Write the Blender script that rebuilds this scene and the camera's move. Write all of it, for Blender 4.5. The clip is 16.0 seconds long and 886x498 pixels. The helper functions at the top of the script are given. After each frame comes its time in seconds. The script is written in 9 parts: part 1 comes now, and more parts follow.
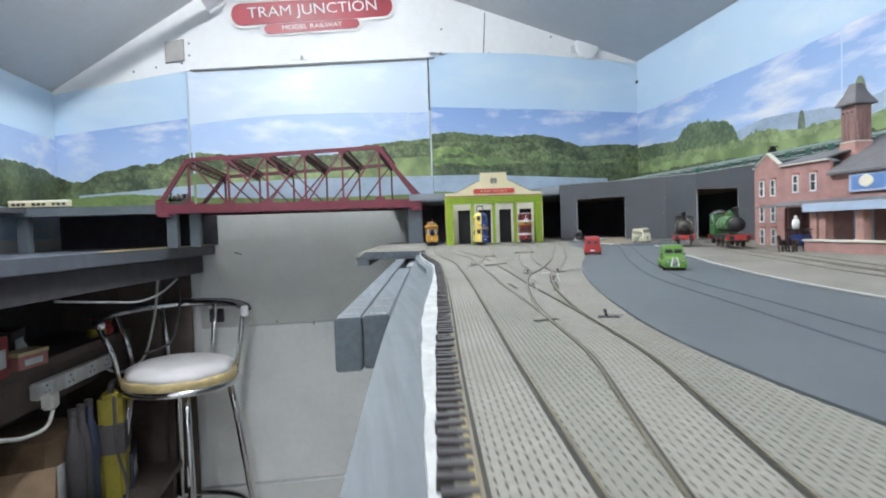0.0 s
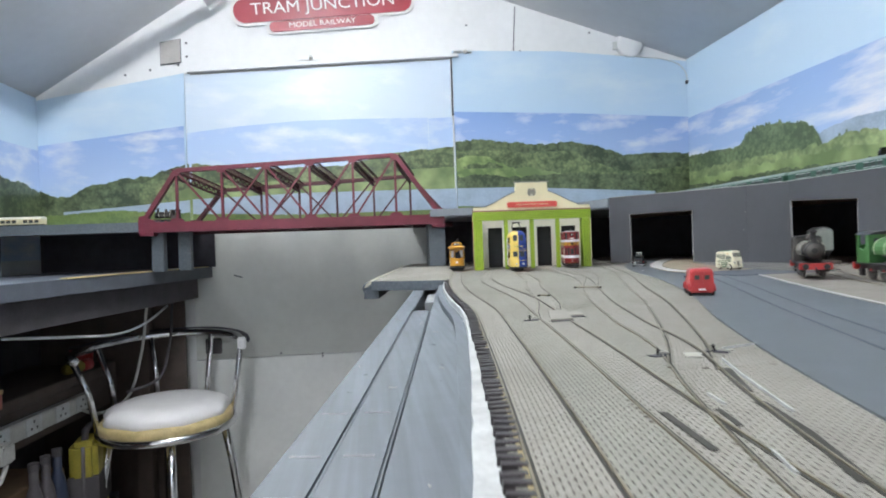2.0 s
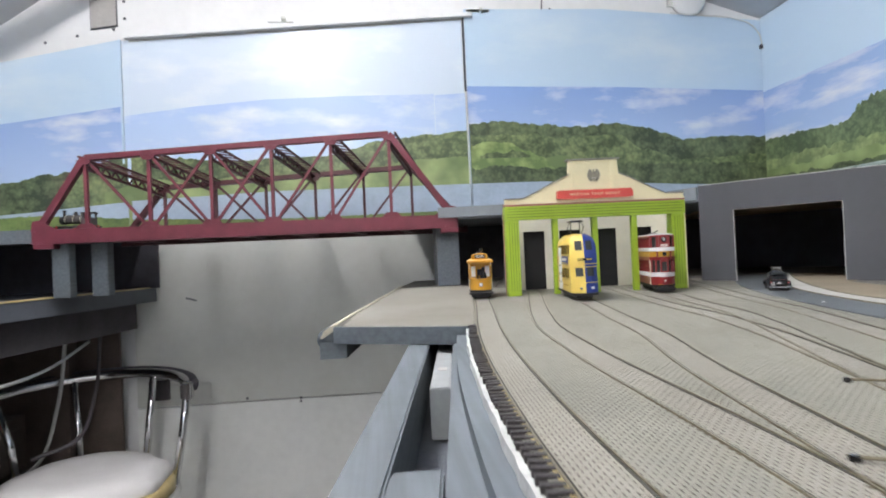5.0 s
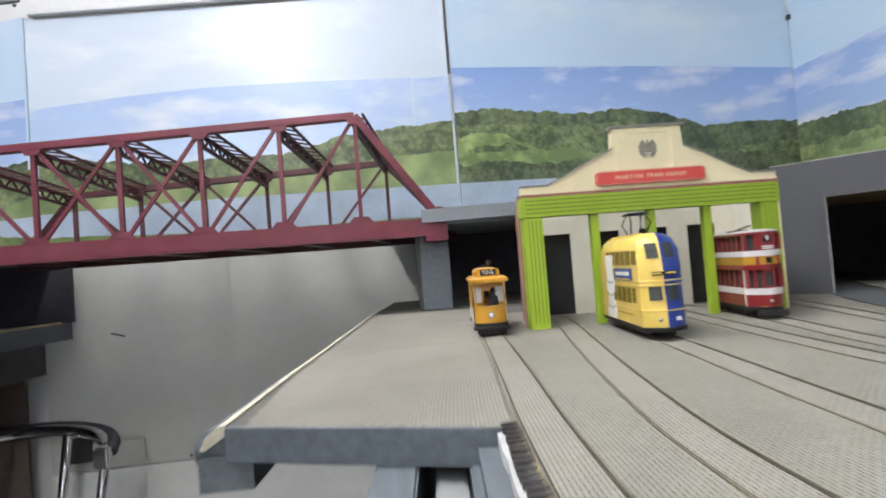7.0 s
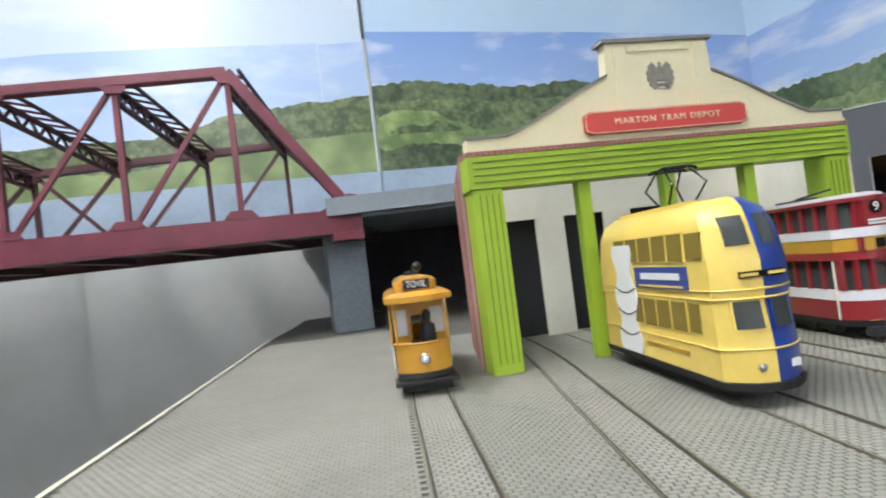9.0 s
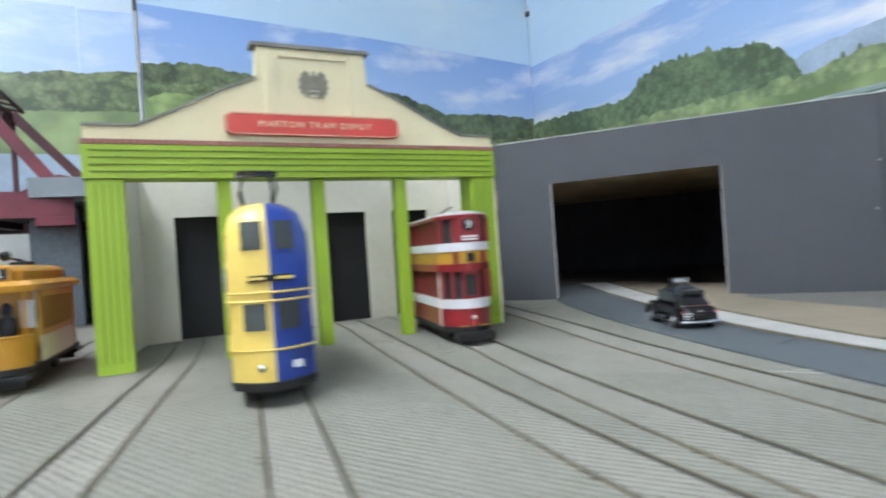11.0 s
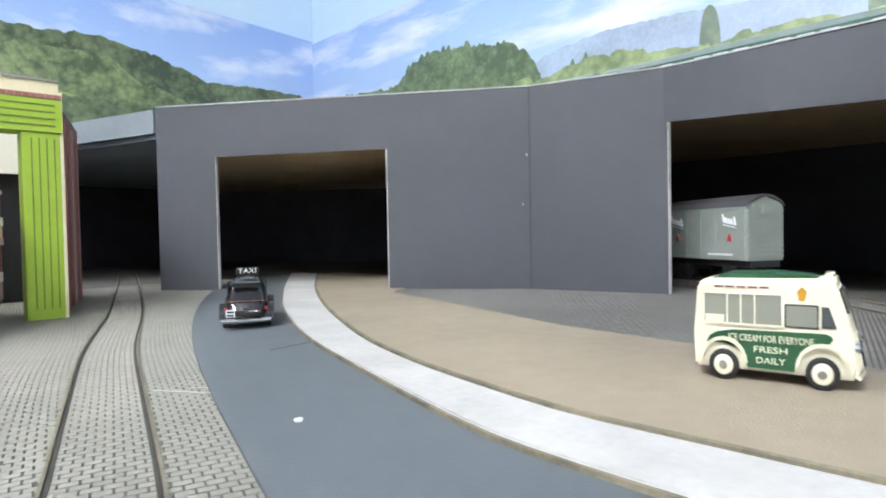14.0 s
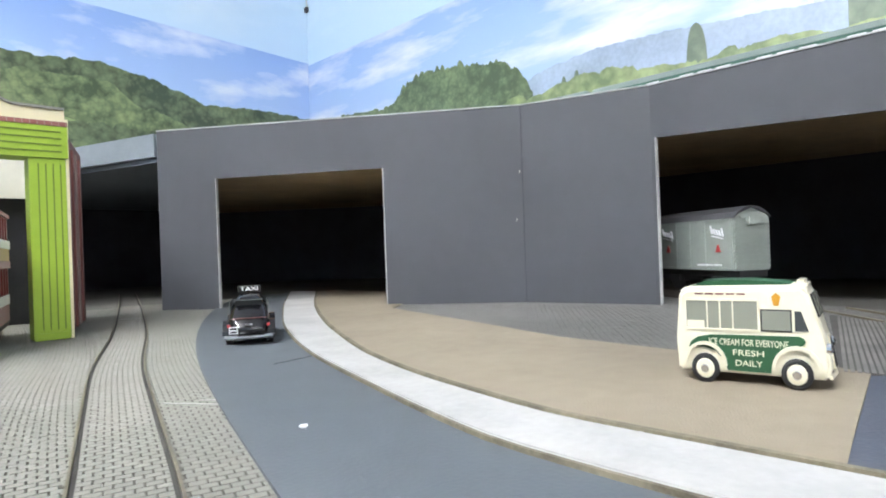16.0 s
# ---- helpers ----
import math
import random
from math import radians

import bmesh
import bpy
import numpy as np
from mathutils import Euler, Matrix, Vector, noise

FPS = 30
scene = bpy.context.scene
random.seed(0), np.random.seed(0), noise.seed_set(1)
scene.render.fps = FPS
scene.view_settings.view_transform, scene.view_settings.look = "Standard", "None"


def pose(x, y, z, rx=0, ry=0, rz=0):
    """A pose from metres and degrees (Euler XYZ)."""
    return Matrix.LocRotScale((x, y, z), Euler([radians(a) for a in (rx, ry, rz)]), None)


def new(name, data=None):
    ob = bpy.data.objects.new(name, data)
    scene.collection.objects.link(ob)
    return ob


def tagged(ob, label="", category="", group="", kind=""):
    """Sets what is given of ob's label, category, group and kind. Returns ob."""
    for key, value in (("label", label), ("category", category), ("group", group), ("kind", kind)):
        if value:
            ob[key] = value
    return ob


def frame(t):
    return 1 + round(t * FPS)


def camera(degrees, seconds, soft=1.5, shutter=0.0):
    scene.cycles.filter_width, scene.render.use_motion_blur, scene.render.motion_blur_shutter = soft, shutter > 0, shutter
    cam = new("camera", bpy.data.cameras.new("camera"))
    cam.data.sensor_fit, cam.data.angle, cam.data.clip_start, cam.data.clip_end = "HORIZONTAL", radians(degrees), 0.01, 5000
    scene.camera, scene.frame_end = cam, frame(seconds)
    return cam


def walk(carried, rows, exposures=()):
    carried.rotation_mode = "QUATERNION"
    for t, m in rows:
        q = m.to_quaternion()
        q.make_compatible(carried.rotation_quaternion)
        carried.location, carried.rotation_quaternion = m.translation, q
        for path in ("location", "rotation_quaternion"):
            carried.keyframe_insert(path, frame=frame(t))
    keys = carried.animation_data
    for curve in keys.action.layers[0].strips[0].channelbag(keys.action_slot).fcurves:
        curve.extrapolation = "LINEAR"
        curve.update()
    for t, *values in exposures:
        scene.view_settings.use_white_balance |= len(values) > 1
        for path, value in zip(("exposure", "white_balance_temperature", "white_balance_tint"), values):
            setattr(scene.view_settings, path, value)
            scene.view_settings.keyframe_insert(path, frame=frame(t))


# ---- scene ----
cam = camera(74.0, 16.0, soft=1.9, shutter=0.5)
# seconds, eye, turn (pose)
PATH = [
    (0.0, -0.0345, -0.0435, 0.0403, 88.033, 1.935, -8.724),
    (0.5, -0.0312, 0.0196, 0.0407, 88.733, 1.839, -8.600),
    (1.0, -0.0264, 0.0760, 0.0461, 89.114, 1.819, -7.950),
    (1.5, -0.0190, 0.1345, 0.0503, 89.649, 1.779, -7.518),
    (2.0, -0.0094, 0.1927, 0.0509, 89.682, 2.006, -6.622),
    (2.5, 0.0009, 0.2643, 0.0500, 89.634, 2.252, -5.519),
    (3.0, 0.0065, 0.3331, 0.0551, 89.794, 2.765, -5.500),
    (3.5, 0.0141, 0.4008, 0.0554, 89.617, 2.721, -6.357),
    (4.0, 0.0220, 0.4650, 0.0553, 90.256, 2.403, -4.880),
    (6.5, 0.0335, 0.7706, 0.0577, 90.965, 3.466, -8.170),
    (7.0, 0.0456, 0.8331, 0.0598, 91.800, 4.423, -7.641),
    (7.5, 0.0636, 0.9288, 0.0652, 92.598, 7.040, -4.588),
    (8.0, 0.0744, 0.9951, 0.0630, 92.372, 7.289, -6.661),
    (10.5, 0.1523, 1.0450, 0.0588, 90.424, 4.494, -26.125),
    (11.0, 0.1921, 0.9909, 0.0507, 90.110, 3.800, -29.535),
    (11.5, 0.2400, 0.9700, 0.0592, 89.290, 3.650, -33.300),
    (12.0, 0.2826, 0.9800, 0.0461, 89.780, 1.200, -37.985),
    (12.5, 0.3065, 0.9824, 0.0451, 89.411, 0.459, -41.300),
    (13.0, 0.3250, 0.9758, 0.0459, 89.382, -0.555, -43.839),
    (13.5, 0.3320, 0.9589, 0.0465, 88.032, -0.904, -44.245),
    (14.0, 0.3362, 0.9514, 0.0409, 88.500, 1.075, -45.028),
    (14.5, 0.3361, 0.9421, 0.0402, 88.642, 1.217, -45.427),
    (15.0, 0.3337, 0.9412, 0.0391, 89.246, 1.461, -45.170),
    (15.5, 0.3325, 0.9434, 0.0403, 89.854, 2.091, -45.356),
    (16.0, 0.3305, 0.9445, 0.0404, 90.115, 2.073, -45.271),
]
# the clip's camera opens up as it turns from the bright gable to the dark tunnels
EXPOSURES = [(0.0, 0.32, 6500, 10), (2.0, 0.32, 6600, 11), (3.5, 0.32, 6950, 15), (6.5, 0.30, 7000, 15), (8.0, 0.27, 6950, 15), (9.2, 0.34, 6600, 11), (10.5, 0.34, 6250, 9), (11.0, 0.36, 6250, 9), (11.5, 0.56, 6500, 10), (12.0, 0.64, 6500, 10), (12.5, 0.86, 6500, 11), (16.0, 0.87, 6600, 12)]
walk(cam, [(t, pose(x, y, z, rx, ry, rz)) for t, x, y, z, rx, ry, rz in PATH], EXPOSURES)
world = bpy.data.worlds.new("world")
scene.world = world
world.use_nodes = True
world.node_tree.nodes["Background"].inputs[0].default_value = (0.75, 0.85, 1.0, 1)
world.node_tree.nodes["Background"].inputs[1].default_value = 0.1


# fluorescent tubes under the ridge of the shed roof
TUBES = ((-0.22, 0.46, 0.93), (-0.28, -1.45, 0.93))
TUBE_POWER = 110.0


# ---------------------------------------------------------------- materials
def material(name, colour, rough=0.6, metal=0.0, vary=0.12, scale=40.0, bump=0.0, bump_scale=300.0, tint=None, coat=0.0, spec=0.5, each=0.0):
    """Paint, plastic, wood: two scales of noise vary the colour, fine noise gives relief."""
    m = bpy.data.materials.new(name)
    m.use_nodes = True
    n, l = m.node_tree.nodes, m.node_tree.links
    b = n["Principled BSDF"]
    b.inputs["Roughness"].default_value, b.inputs["Metallic"].default_value = rough, metal
    b.inputs["Coat Weight"].default_value = coat
    b.inputs["Specular IOR Level"].default_value = spec
    co = n.new("ShaderNodeTexCoord")
    big, small = n.new("ShaderNodeTexNoise"), n.new("ShaderNodeTexNoise")
    big.inputs["Scale"].default_value, small.inputs["Scale"].default_value = scale, scale * 9
    big.inputs["Detail"].default_value, small.inputs["Detail"].default_value = 4, 3
    l.new(co.outputs["Object"], big.inputs["Vector"])
    l.new(co.outputs["Object"], small.inputs["Vector"])
    add = n.new("ShaderNodeMath")
    add.operation = "MULTIPLY_ADD"
    add.inputs[1].default_value = 0.45
    l.new(small.outputs["Fac"], add.inputs[0])
    l.new(big.outputs["Fac"], add.inputs[2])
    ramp = n.new("ShaderNodeValToRGB")
    dark = tint or tuple(c * (1 - 1.6 * vary) for c in colour)
    ramp.color_ramp.elements[0].position, ramp.color_ramp.elements[1].position = 0.42, 1.0
    ramp.color_ramp.elements[0].color = (*dark, 1)
    ramp.color_ramp.elements[1].color = (*[min(1, c * (1 + vary)) for c in colour], 1)
    l.new(add.outputs[0], ramp.inputs[0])
    out = ramp.outputs[0]
    if each:
        info, hsv = n.new("ShaderNodeObjectInfo"), n.new("ShaderNodeHueSaturation")
        rng = n.new("ShaderNodeMapRange")
        rng.inputs[3].default_value, rng.inputs[4].default_value = 1 - each, 1 + each
        l.new(info.outputs["Random"], rng.inputs[0])
        l.new(rng.outputs[0], hsv.inputs["Value"])
        l.new(out, hsv.inputs["Color"])
        out = hsv.outputs[0]
    l.new(out, b.inputs["Base Color"])
    if bump:
        bn, bt = n.new("ShaderNodeBump"), n.new("ShaderNodeTexNoise")
        bt.inputs["Scale"].default_value, bt.inputs["Detail"].default_value = bump_scale, 5
        bn.inputs["Strength"].default_value, bn.inputs["Distance"].default_value = bump, 0.001
        l.new(co.outputs["Object"], bt.inputs["Vector"])
        l.new(bt.outputs["Fac"], bn.inputs["Height"])
        l.new(bn.outputs[0], b.inputs["Normal"])
    return m


def streaks(m, size, amount):
    """Brush marks: long thin bands, lighter and darker, over the paint."""
    n, l = m.node_tree.nodes, m.node_tree.links
    b = n["Principled BSDF"]
    base = b.inputs["Base Color"].links[0].from_socket
    co, mp, tex, ramp, mix = n.new("ShaderNodeTexCoord"), n.new("ShaderNodeMapping"), n.new("ShaderNodeTexNoise"), n.new("ShaderNodeValToRGB"), n.new("ShaderNodeMixRGB")
    mp.inputs["Scale"].default_value = size
    tex.inputs["Scale"].default_value, tex.inputs["Detail"].default_value = 1.0, 5
    l.new(co.outputs["Object"], mp.inputs[0])
    l.new(mp.outputs[0], tex.inputs["Vector"])
    l.new(tex.outputs["Fac"], ramp.inputs[0])
    ramp.color_ramp.elements[0].position, ramp.color_ramp.elements[1].position = 0.32, 0.68
    low = 1.0 - amount
    ramp.color_ramp.elements[0].color = (low, low, low, 1)
    mix.blend_type = "MULTIPLY"
    mix.inputs[0].default_value = 1.0
    l.new(base, mix.inputs[1])
    l.new(ramp.outputs[0], mix.inputs[2])
    l.new(mix.outputs[0], b.inputs["Base Color"])


def sett_material(name, light, joint, length, width, turn=0.0, wear=0.25):
    """Embossed stone setts: brick joints in colour and relief, worn in patches."""
    m = material(name, light, 0.75, vary=0.1, scale=14)
    n, l = m.node_tree.nodes, m.node_tree.links
    b = n["Principled BSDF"]
    base = b.inputs["Base Color"].links[0].from_socket
    co, mp, br = n.new("ShaderNodeTexCoord"), n.new("ShaderNodeMapping"), n.new("ShaderNodeTexBrick")
    mp.inputs["Rotation"].default_value[2] = turn
    l.new(co.outputs["Object"], mp.inputs[0])
    l.new(mp.outputs[0], br.inputs["Vector"])
    br.inputs["Scale"].default_value = 1.0
    br.inputs["Brick Width"].default_value, br.inputs["Row Height"].default_value = length, width
    br.inputs["Mortar Size"].default_value, br.inputs["Mortar Smooth"].default_value = width * 0.16, 0.6
    br.inputs["Color1"].default_value, br.inputs["Color2"].default_value, br.inputs["Mortar"].default_value = (1, 1, 1, 1), (0.86, 0.86, 0.86, 1), (0, 0, 0, 1)
    mix = n.new("ShaderNodeMixRGB")
    mix.inputs["Color1"].default_value = (*joint, 1)
    l.new(br.outputs["Color"], mix.inputs["Fac"])
    l.new(base, mix.inputs["Color2"])
    l.new(mix.outputs[0], b.inputs["Base Color"])
    bump = n.new("ShaderNodeBump")
    bump.inputs["Strength"].default_value, bump.inputs["Distance"].default_value = 0.5, 0.0005
    l.new(br.outputs["Color"], bump.inputs["Height"])
    l.new(bump.outputs[0], b.inputs["Normal"])
    return m



def stone_material(name, light, dark):
    """Single setts: worn in broad patches, each stone a little lighter or darker."""
    m = material(name, light, 0.75, vary=0.06, scale=9, bump=0.1, bump_scale=2500)
    n, l = m.node_tree.nodes, m.node_tree.links
    b = n["Principled BSDF"]
    base = b.inputs["Base Color"].links[0].from_socket
    geo, info, add = n.new("ShaderNodeNewGeometry"), n.new("ShaderNodeObjectInfo"), n.new("ShaderNodeMath")
    add.operation = "ADD"
    l.new(geo.outputs["Random Per Island"], add.inputs[0])
    l.new(info.outputs["Random"], add.inputs[1])
    frac = n.new("ShaderNodeMath")
    frac.operation = "FRACT"
    l.new(add.outputs[0], frac.inputs[0])
    rng = n.new("ShaderNodeMapRange")
    rng.inputs[3].default_value, rng.inputs[4].default_value = 0.93, 1.05
    l.new(frac.outputs[0], rng.inputs[0])
    co, tex, ramp, mix, hsv = n.new("ShaderNodeTexCoord"), n.new("ShaderNodeTexNoise"), n.new("ShaderNodeValToRGB"), n.new("ShaderNodeMixRGB"), n.new("ShaderNodeHueSaturation")
    tex.inputs["Scale"].default_value, tex.inputs["Detail"].default_value = 7, 5
    l.new(geo.outputs["Position"], tex.inputs["Vector"])
    ramp.color_ramp.elements[0].position, ramp.color_ramp.elements[1].position = 0.45, 0.68
    l.new(tex.outputs["Fac"], ramp.inputs[0])
    mix.inputs[2].default_value = (*dark, 1)
    l.new(ramp.outputs[0], mix.inputs[0])
    l.new(base, mix.inputs[1])
    l.new(mix.outputs[0], hsv.inputs["Color"])
    l.new(rng.outputs[0], hsv.inputs["Value"])
    l.new(hsv.outputs[0], b.inputs["Base Color"])
    return m


M = {}
M["white_wall"] = material("white_wall", (0.78, 0.79, 0.80), 0.55, vary=0.05, scale=5, bump=0.15)
M["ceiling"] = material("ceiling", (0.62, 0.63, 0.65), 0.6, vary=0.05, scale=4, bump=0.1)
M["door_grey"] = material("door_grey", (0.60, 0.615, 0.59), 0.5, vary=0.06, scale=6, bump=0.06)
M["door_cream"] = material("door_cream", (0.84, 0.86, 0.85), 0.5, vary=0.06, scale=6, bump=0.2)
M["floor"] = material("floor", (0.42, 0.40, 0.37), 0.8, vary=0.2, scale=8)
M["grey_wood"] = material("grey_wood", (0.126, 0.150, 0.172), 0.55, vary=0.08, scale=14, bump=0.12, bump_scale=120)
streaks(M["grey_wood"], (260, 9, 260), 0.30)
M["grey_dark"] = material("grey_dark", (0.085, 0.095, 0.115), 0.55, vary=0.12, scale=25, bump=0.25)
M["grey_pale"] = material("grey_pale", (0.30, 0.32, 0.33), 0.6, vary=0.14, scale=22, bump=0.3, bump_scale=140)
M["rust_edge"] = material("rust_edge", (0.36, 0.29, 0.145), 0.7, vary=0.3, scale=120)
M["rib_grey"] = material("rib_grey", (0.165, 0.157, 0.145), 0.7, vary=0.25, scale=60)
M["plate_grey"] = material("plate_grey", (0.40, 0.385, 0.37), 0.5, vary=0.1, scale=30)
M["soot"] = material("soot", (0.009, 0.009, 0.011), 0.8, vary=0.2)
M["white_paint"] = material("white_paint", (0.60, 0.61, 0.60), 0.5, vary=0.10, scale=60, bump=0.4, tint=(0.36, 0.37, 0.37))
M["card"] = material("card", (0.055, 0.058, 0.067), 0.65, vary=0.07, scale=10, bump=0.15)
M["card_edge"] = material("card_edge", (0.44, 0.44, 0.43), 0.7, vary=0.2, scale=90)
M["black"] = material("black", (0.046, 0.045, 0.058), 0.8, vary=0.2)
M["ply"] = material("ply", (0.62, 0.45, 0.26), 0.6, vary=0.15, scale=20)
M["deck_dark"] = material("deck_dark", (0.10, 0.10, 0.11), 0.7, vary=0.2, scale=30)
M["deck_pale"] = material("deck_pale", (0.20, 0.225, 0.25), 0.55, vary=0.1, scale=20, bump=0.08)
M["road"] = material("road", (0.088, 0.101, 0.111), 0.6, vary=0.10, scale=9, bump=0.12, bump_scale=900)
M["kerb"] = material("kerb", (0.44, 0.436, 0.42), 0.7, vary=0.12, scale=40, bump=0.3)
M["road_dark"] = material("road_dark", (0.062, 0.070, 0.092), 0.7, vary=0.12, scale=14, bump=0.3, bump_scale=900)
M["kerb_edge"] = material("kerb_edge", (0.165, 0.142, 0.095), 0.8, vary=0.4, scale=90)
M["cream_edge"] = material("cream_edge", (0.60, 0.56, 0.44), 0.7, vary=0.2, scale=60)
M["sand"] = material("sand", (0.258, 0.216, 0.158), 0.85, vary=0.12, scale=16, bump=0.4, bump_scale=1500)
M["rail"] = material("rail", (0.185, 0.160, 0.108), 0.45, metal=0.3, vary=0.25, scale=60)
M["groove"] = material("groove", (0.036, 0.033, 0.027), 0.8, vary=0.3, scale=80)
M["sleeper"] = material("sleeper", (0.034, 0.028, 0.030), 0.45, vary=0.3, scale=90, bump=0.4)
M["ballast"] = material("ballast", (0.09, 0.075, 0.065), 0.9, vary=0.35, scale=200, bump=0.6, bump_scale=700)
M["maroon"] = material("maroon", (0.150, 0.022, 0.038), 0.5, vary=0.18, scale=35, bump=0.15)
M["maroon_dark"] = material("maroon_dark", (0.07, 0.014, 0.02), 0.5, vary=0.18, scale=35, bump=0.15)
M["chrome"] = material("chrome", (0.75, 0.75, 0.76), 0.09, metal=1.0, vary=0.03)
M["cushion"] = material("cushion", (0.78, 0.77, 0.78), 0.6, vary=0.04, scale=25, bump=0.25, bump_scale=60)
M["cushion_side"] = material("cushion_side", (0.55, 0.44, 0.22), 0.45, vary=0.2, scale=30)
M["setts"] = sett_material("setts", (0.30, 0.29, 0.255), (0.13, 0.125, 0.11), 0.0034, 0.0026, 0.13)
M["setts_fine"] = sett_material("setts_fine", (0.17, 0.165, 0.155), (0.06, 0.058, 0.052), 0.0024, 0.0016, 0.5)
M["setts_flat"] = material("setts_flat", (0.105, 0.10, 0.088), 0.8, vary=0.2, scale=12, bump=0.4, bump_scale=1200)
M["sett_stone"] = stone_material("sett_stone", (0.282, 0.268, 0.234), (0.215, 0.204, 0.176))
M["sett_side"] = stone_material("sett_side", (0.246, 0.240, 0.206), (0.184, 0.180, 0.153))
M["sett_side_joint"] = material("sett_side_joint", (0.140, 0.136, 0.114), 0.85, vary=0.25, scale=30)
M["sett_side_bed"] = material("sett_side_bed", (0.208, 0.202, 0.172), 0.85, vary=0.2, scale=30)
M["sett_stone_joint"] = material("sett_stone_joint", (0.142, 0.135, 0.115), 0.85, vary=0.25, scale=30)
M["sett_stone_bed"] = material("sett_stone_bed", (0.225, 0.214, 0.185), 0.85, vary=0.2, scale=30)
M["sett_deck_bed"] = material("sett_deck_bed", (0.232, 0.221, 0.192), 0.85, vary=0.2, scale=30)
M["sett_dark_bed"] = material("sett_dark_bed", (0.10, 0.097, 0.09), 0.85, vary=0.2, scale=30)
M["sett_deck"] = stone_material("sett_deck", (0.262, 0.248, 0.216), (0.20, 0.19, 0.165))
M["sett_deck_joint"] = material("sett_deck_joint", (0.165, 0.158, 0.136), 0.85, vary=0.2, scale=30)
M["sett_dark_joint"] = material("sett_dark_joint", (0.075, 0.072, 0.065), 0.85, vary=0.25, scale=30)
M["sett_dark"] = stone_material("sett_dark", (0.17, 0.165, 0.155), (0.11, 0.108, 0.10))
M["forecourt"] = material("forecourt", (0.215, 0.20, 0.175), 0.85, vary=0.18, scale=14, bump=0.4, bump_scale=900)
M["lime"] = material("lime", (0.32, 0.47, 0.035), 0.5, vary=0.06, scale=30)
M["cream"] = material("cream", (0.78, 0.71, 0.47), 0.6, vary=0.05, scale=30)
M["card_white"] = material("card_white", (0.70, 0.68, 0.59), 0.6, vary=0.06, scale=30)
M["sign_red"] = material("sign_red", (0.62, 0.075, 0.06), 0.45, vary=0.05)
M["line_dark"] = material("line_dark", (0.115, 0.175, 0.018), 0.6)
M["slate_edge"] = material("slate_edge", (0.22, 0.21, 0.19), 0.7, vary=0.2, scale=90)


# ---------------------------------------------------------------- mesh helpers
def part(name, bm, mat, parent=None, label="", smooth=False, m=None, bevel=0.0):
    me = bpy.data.meshes.new(name)
    if bevel:
        bmesh.ops.bevel(bm, geom=list(bm.edges), offset=bevel, segments=2, affect="EDGES", clamp_overlap=True)
    bmesh.ops.recalc_face_normals(bm, faces=bm.faces)
    bm.to_mesh(me)
    bm.free()
    for x in (mat if isinstance(mat, (list, tuple)) else [mat]):
        me.materials.append(M[x] if isinstance(x, str) else x)
    if smooth:
        for p in me.polygons:
            p.use_smooth = True
    ob = new(name, me)
    if m is not None:
        ob.matrix_basis = m
    if parent:
        ob.parent = parent
    if label:
        ob["label"] = label
    return ob


def thing(name, m, label, category, group="", kind=""):
    ob = new(name)
    ob.empty_display_size = 0.01
    ob.matrix_basis = m
    return tagged(ob, label, category, group, kind)


def box(x0, x1, y0, y1, z0, z1, bm=None, m=None):
    bm = bm or bmesh.new()
    vs = [bm.verts.new(Vector(p) if m is None else m @ Vector(p)) for p in
          ((x0, y0, z0), (x1, y0, z0), (x1, y1, z0), (x0, y1, z0), (x0, y0, z1), (x1, y0, z1), (x1, y1, z1), (x0, y1, z1))]
    for f in ((0, 3, 2, 1), (4, 5, 6, 7), (0, 1, 5, 4), (1, 2, 6, 5), (2, 3, 7, 6), (3, 0, 4, 7)):
        bm.faces.new([vs[i] for i in f])
    return bm


def prism(pts, z0, z1, bm=None, axis="z", m=None):
    """A polygon pulled along an axis. axis z: pts are (x, y); y: (x, z); x: (y, z)."""
    bm = bm or bmesh.new()

    def at(p, h):
        v = Vector({"z": (p[0], p[1], h), "y": (p[0], h, p[1]), "x": (h, p[0], p[1])}[axis])
        return m @ v if m is not None else v
    a, b = [bm.verts.new(at(p, z0)) for p in pts], [bm.verts.new(at(p, z1)) for p in pts]
    bm.faces.new(a), bm.faces.new(b)
    for i in range(len(pts)):
        j = (i + 1) % len(pts)
        bm.faces.new((a[i], a[j], b[j], b[i]))
    return bm


def tube(path, r, seg=10, bm=None, closed=False):
    bm = bm or bmesh.new()
    path = [Vector(p) for p in path]
    rings, n, last = [], len(path), None
    for i, p in enumerate(path):
        a, b = path[i - 1] if (i or closed) else p, path[(i + 1) % n] if (i < n - 1 or closed) else p
        d = (b - a).normalized()
        up = Vector((0, 0, 1)) if abs(d.z) < 0.95 else Vector((1, 0, 0))
        u = d.cross(up).normalized() if last is None else (last - d * last.dot(d)).normalized()
        last = u
        v = d.cross(u)
        rr = r[i] if isinstance(r, (list, tuple)) else r
        rings.append([bm.verts.new(p + (u * math.cos(t) + v * math.sin(t)) * rr) for t in [2 * math.pi * k / seg for k in range(seg)]])
    for i in range(n if closed else n - 1):
        A, B = rings[i], rings[(i + 1) % n]
        for k in range(seg):
            bm.faces.new((A[k], A[(k + 1) % seg], B[(k + 1) % seg], B[k]))
    if not closed:
        bm.faces.new(rings[0]), bm.faces.new(rings[-1])
    return bm


